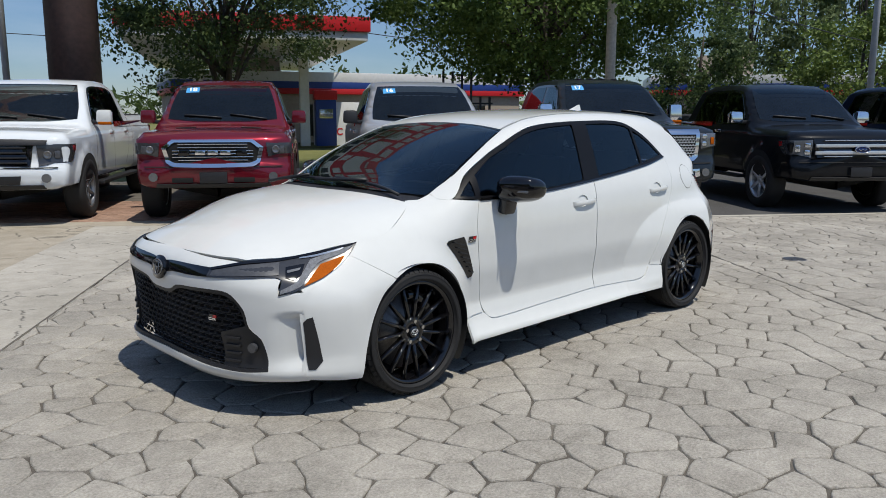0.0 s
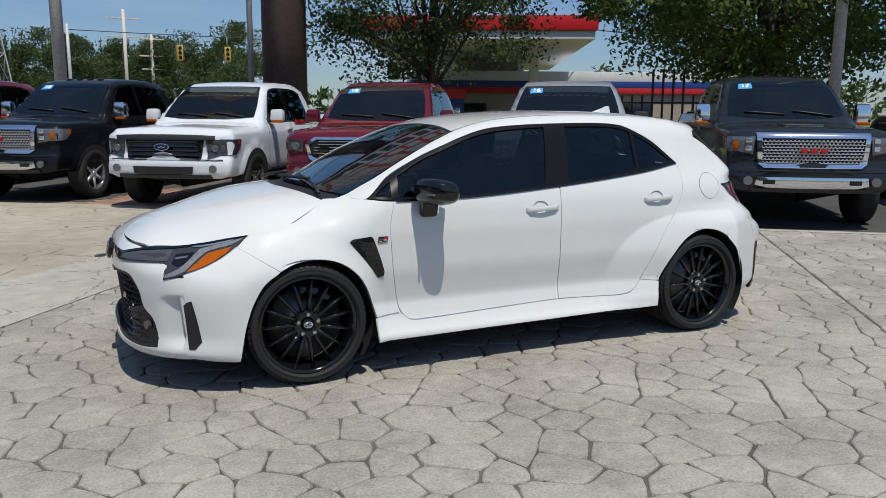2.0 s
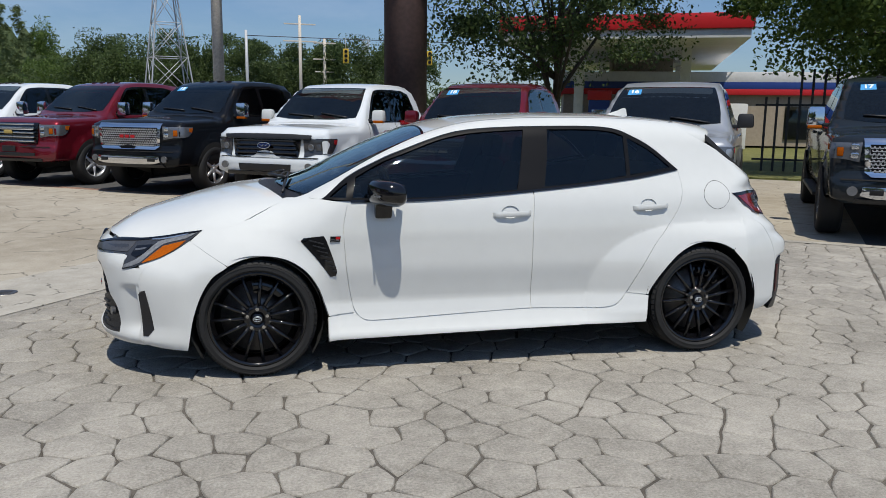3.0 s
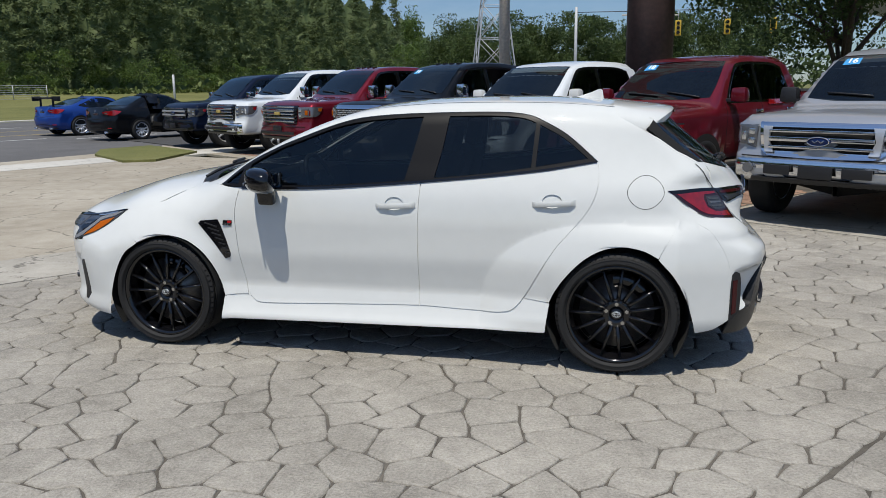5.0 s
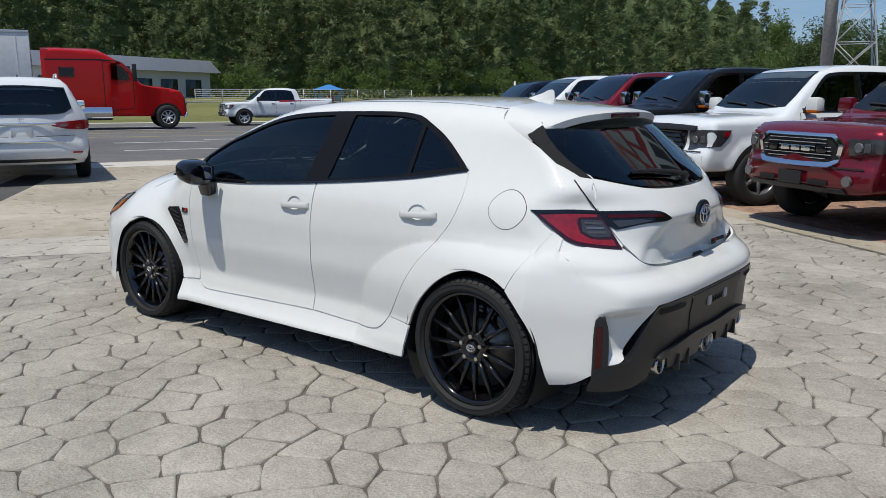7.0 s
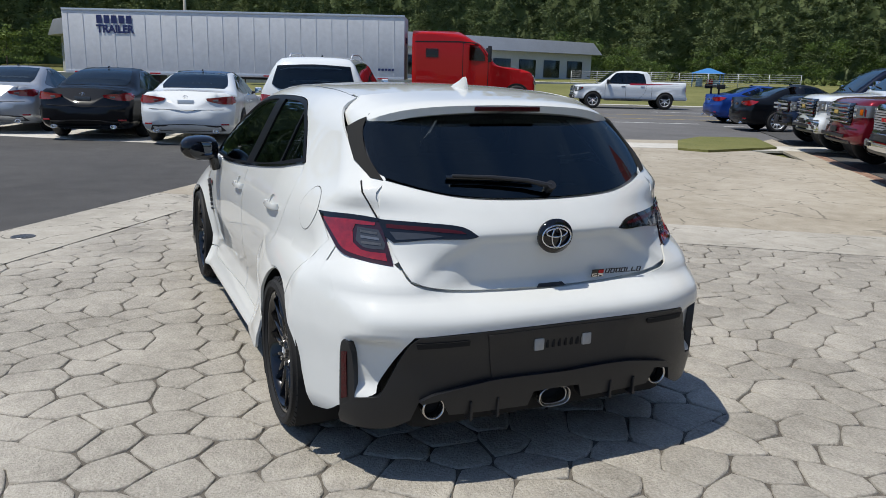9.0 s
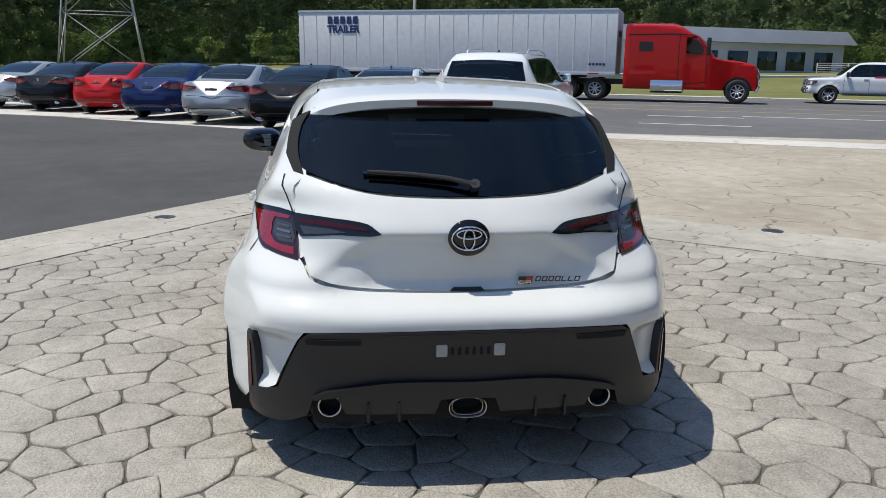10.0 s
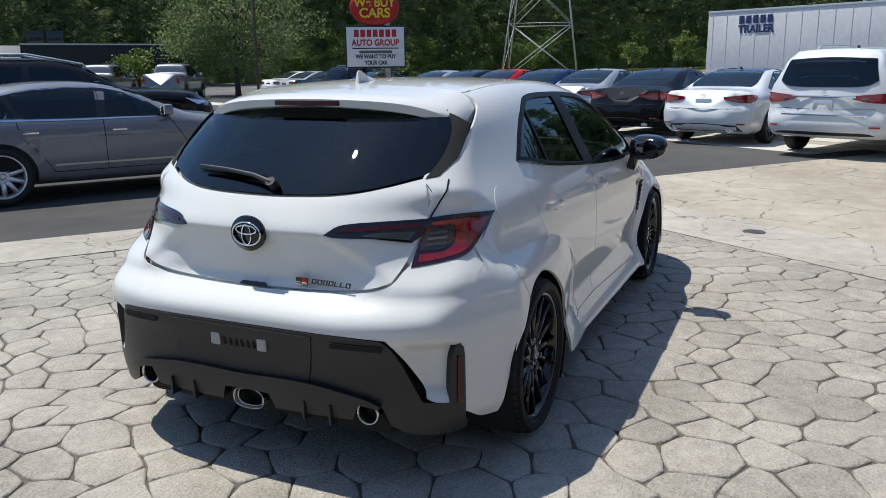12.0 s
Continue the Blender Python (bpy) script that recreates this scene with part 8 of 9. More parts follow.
broad = [spot(a, 96 + 6 * math.sin(a), h, 3.4, rs) for a, h in zip(np.linspace(80, 103, 22), 9.3 + 1.3 * np.sin(np.arange(22) * 1.7))]
forest("broad_wood", "leafy trees beyond the crossroads", broad, SHADE, 34, 0.20, 18000, False)
forest("slender_tree_group", "slender leafy trees beside the pylon", [spot(104.8, 120, 13.0, 2.0, rs), spot(105.4, 118, 8.0, 2.4, rs), spot(103.6, 118, 7.0, 2.6, rs)], OAK, 35, 0.22, 6000, False)
low_line = [spot(a, 120, rs.uniform(4, 8), 4.0, rs) for a in np.arange(14, 82, 2.2)]
forest("far_trees", "low far line of trees behind the fuel station", low_line, SHADE, 36, 0.7, 600, False)
# weeds at the wood's foot
wp = []
for a in np.arange(104, 172, 0.10):
    d = far(a) - 9 + rs.uniform(-4, 3)
    h = (1.6 if a < 121 else 1.0 if a > 131 else 0.5) * rs.uniform(0.4, 1.4)
    for k in range(4):
        wp.append((d * math.cos(radians(a)), d * math.sin(radians(a)), rise(d * math.cos(radians(a)), d * math.sin(radians(a))) + rs.uniform(0, h)))
v, f = leaves(wp, np.full(len(wp), 0.4), rs)
tagged(quads("field_weeds", v, f, WEED, None, "tall bright weeds at the edge of the field", "stuff"), category="weeds")

# hedge under the sign
hedge_pts = np.concatenate([crown_points(rs, (-22.9, -13.0, 0.55), (1.1, 0.9, 0.6), 1500, 26)[0], crown_points(rs, (-21.9, -12.2, 0.5), (0.9, 0.8, 0.5), 900, 20)[0],
                            crown_points(rs, (-23.7, -12.4, 1.0), (0.9, 0.9, 1.1), 900, 16)[0]])
v, f = leaves(hedge_pts, np.full(len(hedge_pts), 0.09), rs)
tagged(quads("hedge", v, f, WEED, None, "clipped light green hedge at the sign's foot", ""), category="hedge")


# ---- poles, pylons, signs ----
def pylon(x, y, h, base, turn, label, k=1.0):
    root = thing("pylon", label, "pylon", Matrix.Translation((x, y, rise(x, y))) @ Matrix.Rotation(turn, 4, "Z"))
    levels = [0, 0.16, 0.32, 0.46, 0.60, 0.74, 0.88, 1.0]
    w = lambda t: base * (1 - 0.82 * min(t / 0.75, 1)) / 2
    bm = bmesh.new()
    for sx, sy in ((1, 1), (1, -1), (-1, -1), (-1, 1)):
        add_tube(bm, [(sx * w(t), sy * w(t), h * t) for t in levels], 0.085 * k, 4, 0.05 * k)
    part("leg_frame", bm, GALVA, root)
    bm = bmesh.new()
    corner = ((1, 1), (1, -1), (-1, -1), (-1, 1))
    for t0, t1 in zip(levels, levels[1:]):
        for (ax, ay), (bx, by) in zip(corner, corner[1:] + corner[:1]):
            add_tube(bm, [(ax * w(t0), ay * w(t0), h * t0), (bx * w(t1), by * w(t1), h * t1)], 0.036 * k, 4)
            add_tube(bm, [(bx * w(t0), by * w(t0), h * t0), (ax * w(t1), ay * w(t1), h * t1)], 0.036 * k, 4)
            add_tube(bm, [(ax * w(t1), ay * w(t1), h * t1), (bx * w(t1), by * w(t1), h * t1)], 0.036 * k, 4)
    part("bracing", bm, GALVA, root)
    for t, r in ((0.86, 4.5 * k), (0.97, 3.6 * k)):
        for s in (-1, 1):
            bm = bmesh.new()
            add_tube(bm, [(0, s * w(t), h * t), (0, s * r, h * t + 0.2)], 0.09, 4, 0.05)
            add_tube(bm, [(0, s * w(t), h * t + 0.9), (0, s * r, h * t + 0.2)], 0.07, 4, 0.05)
            part("cross_arm", bm, GALVA, root)
    return root


pylon(-7.2, 47.0, 14.5, 3.1, 0.3, "slender grey steel lattice pylon beyond the trucks", 0.6)
pylon(24.0, 205, 19.0, 7.5, 0.2, "far grey steel lattice pylon")
pylon(-84, -25.5, 36, 8.2, 0.25, "grey steel lattice pylon before the wood")


def post(name, label, x, y, h, r, mat, r2=None, arms=(), category="pole"):
    root = thing(name, label, category, Matrix.Translation((x, y, max(rise(x, y), 0))))
    bm = bmesh.new()
    add_tube(bm, [(0, 0, -0.1), (0, 0, h * 0.5), (0, 0, h)], r, 16, r2 or r * 0.75)
    part("shaft", bm, mat, root)
    for z, w, turn in arms:
        bm = bmesh.new()
        add_box(bm, (w, 0.12, 0.14), Matrix.Translation((0, 0, z)) @ Matrix.Rotation(turn, 4, "Z"), 0.02)
        part("cross_arm", bm, mat, root)
    return root


column = post("sign_column", "massive round brown steel sign column", 1.75, 12.4, 9.6, 0.475, RUST, 0.475)
post("utility_pole", "weathered grey wooden utility pole", 13.2, 8.0, 12, 0.13, POLE_WOOD, 0.11)
post("utility_pole", "weathered wooden utility pole behind the trucks", -2.8, 22.5, 14, 0.19, POLE_WOOD, 0.15)
post("lamp_pole", "slim grey steel street pole", 2.3, 18.9, 12, 0.085, GALVA, 0.08)
post("lamp_pole", "slim grey steel street pole beyond the trucks", 24.5, 5.6, 12, 0.11, GALVA, 0.09)
post("utility_pole", "far utility pole with cross arms", 2.3, 84, 11.5, 0.2, POLE_WOOD, 0.15, ((10.6, 3.4, 0.1), (8.8, 3.6, 0.1)))
post("utility_pole", "far utility pole with two cross arms", 5.2, 88, 9.5, 0.2, POLE_WOOD, 0.15, ((9.0, 2.6, 0.1), (7.2, 2.6, 0.1), (5.8, 2.2, 0.1)))
post("utility_pole", "slim dark pole beside the far car park", -62, 5.4, 11, 0.13, POLE_WOOD, 0.1)
post("lamp_pole", "thin grey post on the field", -33.5, 52, 2.6, 0.09, GALVA, 0.09)
post("lamp_pole", "thin pole by the lot's far corner", -27.5, -22.2, 10, 0.065, BARK, 0.055)


def cable(name, a, b, sag, label, r=0.022):
    bm = bmesh.new()
    a, b = Vector(a), Vector(b)
    add_tube(bm, [a.lerp(b, t) - Vector((0, 0, sag * 4 * t * (1 - t))) for t in np.linspace(0, 1, 25)], r, 5)
    tagged(part(name, bm, TRIM), label, "cable")


cable("power_cable", (-2.8, 22.5, 8.2), (30, 30, 5.6), 1.2, "sagging black power cable over the trucks")
cable("power_cable", (-2.8, 22.5, 9.4), (13.2, 8.0, 10.5), 0.8, "sagging black power cable over the trucks")
cable("power_cable", (2.3, 18.9, 6.0), (-2.8, 40, 10.5), 0.6, "sagging black cable beside the brown column")
cable("power_cable", (60, 10, 5.0), (13.2, 8.0, 5.0), 0.5, "thin black cable between the poles")
cable("signal_cable", (-2.8, 60.5, 7.2), (30, 60.5, 7.2), 0.1, "signal cable across the crossroads", 0.03)
post("signal_pole", "grey steel signal pole at the crossroads", -2.8, 60.5, 7.6, 0.14, GALVA)
post("signal_pole", "grey steel signal pole at the crossroads", 30, 60.5, 7.6, 0.14, GALVA)
YELLOW = material("yellow signal housing", (0.55, 0.36, 0.03), 0.5, spread=0.06)
for x in (5.0, 8.6, 11.9):
    sig = thing("traffic_light", "yellow traffic signal hanging on a cable", "traffic light", Matrix.Translation((x, 60.5, 5.2)), "traffic lights over the crossroads")
    bm = bmesh.new()
    add_box(bm, (0.45, 0.35, 1.15), Matrix.Translation((0, 0, 0.6)), 0.05)
    part("housing", bm, YELLOW, sig)
    for k in range(3):
        bm = bmesh.new()
        add_cyl(bm, 0.13, 0.08, Matrix.Translation((0, -0.2, 0.25 + 0.35 * k)) @ Matrix.Rotation(radians(90), 4, "X"), 14)
        part("lens", bm, VOID, sig)
    bm = bmesh.new()
    add_tube(bm, [(0, 0, 1.15), (0, 0, 1.98)], 0.03, 5)
    part("hanger", bm, GALVA, sig)

# the dealer's roadside sign
SIGN_WHITE = material("white sign face", (0.72, 0.71, 0.68), 0.5, spread=0.06, scale=2)
SIGN_RED = material("red sign paint", (0.45, 0.012, 0.016), 0.5, spread=0.05)
SIGN_YELLOW = material("yellow sign letters", (0.75, 0.52, 0.02), 0.5, spread=0.04)
SIGN_BLACK = material("black sign letters", (0.010, 0.010, 0.011), 0.5, spread=0.04)
sdir = Vector((-0.8756, -0.4818, 0)).normalized()
spos = Vector((4.27, 1.79, 0)) + sdir * 30
sign = thing("roadside_sign", "white roadside letter board under a red oval with yellow words", "sign", Matrix.Translation(spos) @ Matrix.Rotation(math.atan2(sdir.y, sdir.x) - radians(90), 4, "Z"))
bm = bmesh.new()
add_box(bm, (2.20, 0.30, 1.50), Matrix.Translation((0, 0, 2.30)), 0.03)
part("board_case", bm, SIGN_BLACK, sign)
bm = bmesh.new()
add_box(bm, (2.10, 0.04, 1.40), Matrix.Translation((0, -0.15, 2.30)), 0.006)
board = part("board_face", bm, SIGN_WHITE, sign)
bm = bmesh.new()
add_tube(bm, [(0.45, 0.12, -0.1), (0.45, 0.12, 5.0)], 0.10, 12)
part("post", bm, POLE_WOOD, sign)
bm = bmesh.new()
add_tube(bm, [(-0.45, 0.12, -0.1), (-0.45, 0.12, 2.0)], 0.10, 12)
part("post", bm, TRIM, sign)
bm = bmesh.new()
add_lathe(bm, [(0.0, -0.14), (0.86, -0.14), (0.90, -0.08), (0.90, 0.1), (0.0, 0.1)], Matrix.Translation((0, 0, 3.70)) @ Matrix.Rotation(radians(90), 4, "X") @ Matrix.Diagonal((1, 0.72, -1, 1)), 40)
oval = part("oval_case", bm, SIGN_RED, sign)
up = lambda x, z, y=-0.18: Matrix.Translation((x, y, z)) @ Matrix.Rotation(radians(90), 4, "X")
words("We BUY", 0.40, SIGN_YELLOW, up(0, 3.84), oval, "lettering", 0.01, bold=0.012)
words("CARS", 0.46, SIGN_YELLOW, up(0, 3.48), oval, "lettering", 0.01, bold=0.014)
words("AUTO GROUP", 0.30, SIGN_RED, up(0, 2.44, -0.175), board, "lettering", 0.004, bold=0.010, width=1.75)
words("WE WANT TO BUY", 0.20, SIGN_BLACK, up(0, 1.95, -0.175), board, "lettering", 0.004, bold=0.008, width=1.5)
words("YOUR CAR", 0.20, SIGN_BLACK, up(0, 1.73, -0.175), board, "lettering", 0.004, bold=0.008, width=0.85)


def bars(name, parent, mat, x0, x1, z, h, n, y):
    """A line of writing as plain letter-sized bars."""
    bm = bmesh.new()
    w = (x1 - x0) / n
    for k in range(n):
        a = x0 + k * w
        add_box(bm, (w * 0.74, 0.01, h), Matrix.Translation((a + w * 0.5, y, z)))
    return part(name, bm, mat, parent)


bars("name_marks", board, SIGN_RED, -0.80, 0.80, 2.78, 0.26, 7, -0.175)
for z, h, n, w in ((2.25, 0.05, 26, 0.85), (2.12, 0.14, 8, 0.6)):
    bm = bmesh.new()
    add_box(bm, (w * 2, 0.01, h * 0.7), Matrix.Translation((0, -0.173, z)))
    part("number_bar", bm, SIGN_BLACK if n == 26 else LAMP_GREY, board)

# the big dealer board on the brown column, seen only as a reflection in the car's glass
# letters kept darker than the sign white, so that their reflection stays faint
BOARD_PALE = material("dimmed pale board letters", (0.34, 0.34, 0.33), 0.6, spread=0.1, scale=1)
BOARD_RED = material("dark red board paint", (0.30, 0.020, 0.024), 0.5, spread=0.08, scale=1)
bm = bmesh.new()
add_box(bm, (11.0, 0.5, 4.0), Matrix.Translation((1.6, -0.75, 7.3)), 0.05)
big = part("sign_board", bm, BOARD_RED, column, "wide red board with rows of white letters")
bm = bmesh.new()
add_box(bm, (11.0, 0.10, 1.0), Matrix.Translation((1.6, -1.02, 5.85)), 0.02)
part("lower_band", bm, BOARD_PALE, column)
bars("name_marks", column, SIGN_BLACK, -3.6, 6.8, 5.85, 0.62, 17, -1.08)
bars("name_marks", column, BOARD_PALE, -3.6, 6.8, 6.85, 0.55, 15, -1.01)
bars("name_marks", column, BOARD_PALE, -3.9, 7.1, 7.85, 1.05, 10, -1.01)
bars("name_marks", column, BOARD_PALE, -3.0, 6.2, 8.85, 0.45, 16, -1.01)

# blue totem sign and long low store across the road
BLUE_SIGN = material("pale blue sign metal", (0.20, 0.33, 0.42), 0.5, spread=0.08)
tot = thing("totem_sign", "pale blue arched totem sign across the road", "sign", Matrix.Translation((-52.5, -1.6, rise(-52.5, -1.6))) @ Matrix.Rotation(radians(96), 4, "Z"))
bm = bmesh.new()
add_prism(bm, [(-1.0, 0), (1.0, 0), (1.0, 3.6)] + [(1.0 * math.cos(a), 3.6 + 0.9 * math.sin(a)) for a in np.linspace(0, math.pi, 13)][1:-1] + [(-1.0, 3.6)], 0.5, Matrix.Rotation(radians(90), 4, "X"))
part("case", bm, BLUE_SIGN, tot)
for z in (1.0, 1.5, 2.6, 3.1):
    bm = bmesh.new()
    add_box(bm, (1.5, 0.02, 0.25), Matrix.Translation((0, -0.52, z)))
    part("panel_bar", bm, SIGN_WHITE, tot)
    bm = bmesh.new()
    add_box(bm, (1.5, 0.02, 0.25), Matrix.Translation((0, 0.02, z)))
    part("panel_bar", bm, SIGN_WHITE, tot)
METAL_WALL = material("pale grey metal cladding", (0.42, 0.44, 0.46), 0.5, spread=0.06, scale=0.6)
ROOF_GREY = material("grey standing-seam roof", (0.24, 0.26, 0.29), 0.45, 0.3, spread=0.08, scale=0.6)
store = thing("long_store", "long low grey store building across the road", "building", Matrix.Translation((-82, 26, 0.9)) @ Matrix.Rotation(radians(104), 4, "Z"))
bm = bmesh.new()
add_box(bm, (58, 16, 3.4), Matrix.Translation((0, 0, 1.7)))
part("wall", bm, METAL_WALL, store)
bm = bmesh.new()
add_box(bm, (60, 18, 1.5), Matrix.Translation((0, 0, 4.1)), 0.1, (0.99, 0.85))
part("roof", bm, ROOF_GREY, store)
for k in range(14):
    for side in (-8.05, 8.05):
        bm = bmesh.new()
        add_box(bm, (2.6, 0.1, 2.0), Matrix.Translation((-26 + 4 * k, side, 1.5)), 0.02)
        part("window", bm, TRUCK_GLASS, store)
bm = bmesh.new()
add_box(bm, (9, 0.2, 0.9), Matrix.Translation((24, 9.1, 4.0)), 0.02)
part("name_board", bm, BLUE, store)
sheet("far_car_park", [(-70, -14), (-62, -14), (-66, 50), (-76, 50)], 0.95, GUTTER, "pale concrete car park across the road", depth=1.2)
# playground with a blue canopy and wire fence
CANVAS = material("blue canvas", (0.03, 0.17, 0.42), 0.7, spread=0.08)
play = thing("playground_shelter", "small blue canopy over play equipment on the field", "shelter", Matrix.Translation((-60.5, 56.5, rise(-60.5, 56.5))) @ Matrix.Rotation(radians(40), 4, "Z") @ Matrix.Scale(0.56, 4))
bm = bmesh.new()
bmesh.ops.create_cone(bm, cap_ends=False, segments=4, radius1=4.0, radius2=0.3, depth=1.0, matrix=Matrix.Translation((0, 0, 2.9)) @ Matrix.Rotation(radians(45), 4, "Z"))
part("canopy", bm, CANVAS, play)
for x, y in ((2.4, 2.4), (2.4, -2.4), (-2.4, 2.4), (-2.4, -2.4)):
    bm = bmesh.new()
    add_tube(bm, [(x, y, 0), (x, y, 2.5)], 0.1, 8)
    part("leg", bm, CANVAS, play)
for k, (x, mat) in enumerate(((-1.5, BLUE_SIGN), (0.4, RED_BADGE), (1.6, BLUE_SIGN))):
    bm = bmesh.new()
    add_box(bm, (1.1, 1.0, 1.5 - 0.2 * k), Matrix.Translation((x, 0, 0.8)), 0.1)
    part("play_panel", bm, mat, play)
fence = thing("wire_fence", "low grey wire fence round the playground", "fence", Matrix.Translation((-60.5, 56.5, rise(-60.5, 56.5))) @ Matrix.Rotation(radians(40), 4, "Z"))
for x in np.arange(-13, 9.1, 2.75):
    bm = bmesh.new()
    add_tube(bm, [(x, -5, 0), (x, -5, 1.3)], 0.04, 6)
    part("post", bm, GALVA, fence)
for z in np.arange(0.1, 1.35, 0.2):
    bm = bmesh.new()
    add_tube(bm, [(-13, -5, z), (9, -5, z)], 0.018, 4)
    part("wire", bm, GALVA, fence)

# fuel station
ST_WHITE = material("white station panels", (0.66, 0.66, 0.65), 0.5, spread=0.06, scale=0.8)
ST_RED = material("red station band", (0.50, 0.016, 0.020), 0.4, spread=0.05)
ST_BLUE = material("blue station band", (0.02, 0.05, 0.22), 0.4, spread=0.05)
ST_BEIGE = material("beige station wall", (0.36, 0.30, 0.23), 0.8, spread=0.1, scale=1)
can = thing("station_canopy", "wide white fuel station canopy with a red band", "canopy", Matrix.Translation((16.0, 21.1, 0)) @ Matrix.Rotation(radians(-27.5), 4, "Z"))
bm = bmesh.new()
add_box(bm, (9.2, 22.8, 0.34), Matrix.Translation((-4.7, 11.5, 4.38)), 0.03)
part("soffit", bm, ST_WHITE, can)
bm = bmesh.new()
add_box(bm, (9.4, 23.0, 0.56), Matrix.Translation((-4.7, 11.5, 4.83)), 0.03)
part("band", bm, ST_RED, can)
for x, y in ((-2.2, 4), (-6.6, 4), (-2.2, 18), (-6.6, 18)):
    bm = bmesh.new()
    add_box(bm, (0.4, 0.4, 4.25), Matrix.Translation((x, y, 2.125)), 0.02)
    part("column", bm, ST_WHITE, can)
for k in range(8):
    bm = bmesh.new()
    add_box(bm, (0.7, 0.7, 0.06), Matrix.Translation((-2.4 - 4.4 * (k % 2), 3.0 + 5.4 * (k // 2), 4.19)), 0.01)
    part("soffit_lamp", bm, ST_WHITE, can)
for x in (-2.2, -6.6):
    pump = thing("fuel_pump", "blue and red fuel dispenser under the canopy", "fuel pump", can.matrix_world @ Matrix.Translation((x + 0.9, 4, 0)), "fuel pumps")
    bm = bmesh.new()
    add_box(bm, (0.9, 0.6, 2.0), Matrix.Translation((0, 0, 1.0)), 0.04)
    part("cabinet", bm, ST_BLUE, pump)
    bm = bmesh.new()
    add_box(bm, (1.0, 0.66, 0.4), Matrix.Translation((0, 0, 2.2)), 0.03)
    part("header", bm, ST_RED, pump)
    bm = bmesh.new()
    add_box(bm, (0.6, 0.02, 0.4), Matrix.Translation((0, -0.32, 1.4)), 0.01)
    part("screen", bm, LAMP_LIGHT, pump)


def shop(name, label, m, w, d, h):
    s = thing(name, label, "building", m)
    bm = bmesh.new()
    add_box(bm, (w, d, h * 0.70), Matrix.Translation((0, 0, h * 0.35)))
    part("wall", bm, ST_BEIGE, s)
    for z, t, mat in ((0.93, 0.14, ST_WHITE), (0.82, 0.10, ST_BLUE), (0.73, 0.08, ST_RED)):
        bm = bmesh.new()
        add_box(bm, (w + 0.4, d + 0.4, h * t), Matrix.Translation((0, 0, h * z)), 0.02)
        part("band", bm, mat, s)
    for k in range(4):
        bm = bmesh.new()
        add_box(bm, (1.5, 0.08, h * 0.45), Matrix.Translation((-w * 0.35 + k * w * 0.23, -d / 2 - 0.03, h * 0.32)), 0.02)
        part("window", bm, TRUCK_GLASS, s)
    bm = bmesh.new()
    add_box(bm, (3.0, 2.4, 1.3), Matrix.Translation((-w * 0.28, 0, h * 1.18)), 0.03)
    part("roof_unit", bm, ST_BEIGE, s)
    return s


shop("station_shop", "low station shop with white, blue and red bands", Matrix.Translation((22.5, 32.0, 0)) @ Matrix.Rotation(radians(-20), 4, "Z"), 18, 8, 3.4)
shop("far_shop", "far low shop with white, blue and red bands", Matrix.Translation((46, 15.5, 0)) @ Matrix.Rotation(radians(-55), 4, "Z"), 20, 8, 3.6)
ice = thing("ice_box", "white ice merchandiser with blue letters by the shop", "ice box", Matrix.Translation((17.6, 25.6, 0)) @ Matrix.Rotation(radians(-18), 4, "Z"))
bm = bmesh.new()
add_box(bm, (2.0, 0.9, 1.9), Matrix.Translation((0, 0, 0.95)), 0.04)
part("cabinet", bm, ST_WHITE, ice)
words("I C E", 0.42, SIGN_RED, Matrix.Translation((0, -0.46, 0.6)) @ Matrix.Rotation(radians(90), 4, "X"), ice, "lettering", 0.005, bold=0.01)
# iron fence posts between the trucks
gate_f = thing("iron_fence", "black iron bar fence behind the silver truck", "fence", Matrix.Translation((12.1, 12.8, 0)) @ Matrix.Rotation(radians(-36), 4, "Z"))
for k in range(9):
    bm = bmesh.new()
    add_box(bm, (0.06, 0.06, 2.6 if 2 < k < 7 else 1.9), Matrix.Translation((-0.9 + 0.27 * k, 0, 1.3 if 2 < k < 7 else 0.95)))
    part("bar", bm, SIGN_BLACK, gate_f)
for z in (0.3, 1.7):
    bm = bmesh.new()
    add_box(bm, (2.5, 0.05, 0.05), Matrix.Translation((0.1, 0, z)))
    part("rail", bm, SIGN_BLACK, gate_f)
sheet("grass_island", [(2.7, 13.3), (3.3, 13.0), (4.95, 14.6), (4.95, 17.6), (3.5, 17.2), (2.85, 15.6)], 0.05, GRASS, "small kerbed grass island by the road", "grass", 0.12, LOT)
sheet("grass_island", [(-7.3, 13.6), (-4.0, 14.7), (-4.2, 16.3), (-7.6, 15.5)], 0.05, GRASS, "small kerbed grass island by the road", "grass", 0.12, LOT)
sheet("station_grass", [(8.5, -8.0), (10.2, -8.0), (10.2, 1.5), (8.5, 1.5)], 0.03, GRASS, "strip of grass behind the trucks", "grass", 0.12, LOT @ Matrix.Translation((6.0, 0, 0)))

# dark low building by the lot's far corner
DARKW = material("near-black painted wall", (0.010, 0.011, 0.013), 0.7, spread=0.1)
db = thing("dark_building", "low black flat-roofed building with a grey wing beyond the lot", "building", Matrix.Translation((-44.2, -51.3, 0)) @ Matrix.Rotation(radians(-42), 4, "Z"))
bm = bmesh.new()
add_box(bm, (10.6, 6, 3.6), Matrix.Translation((-0.5, 0, 1.8)), 0.03)
part("wall", bm, DARKW, db)
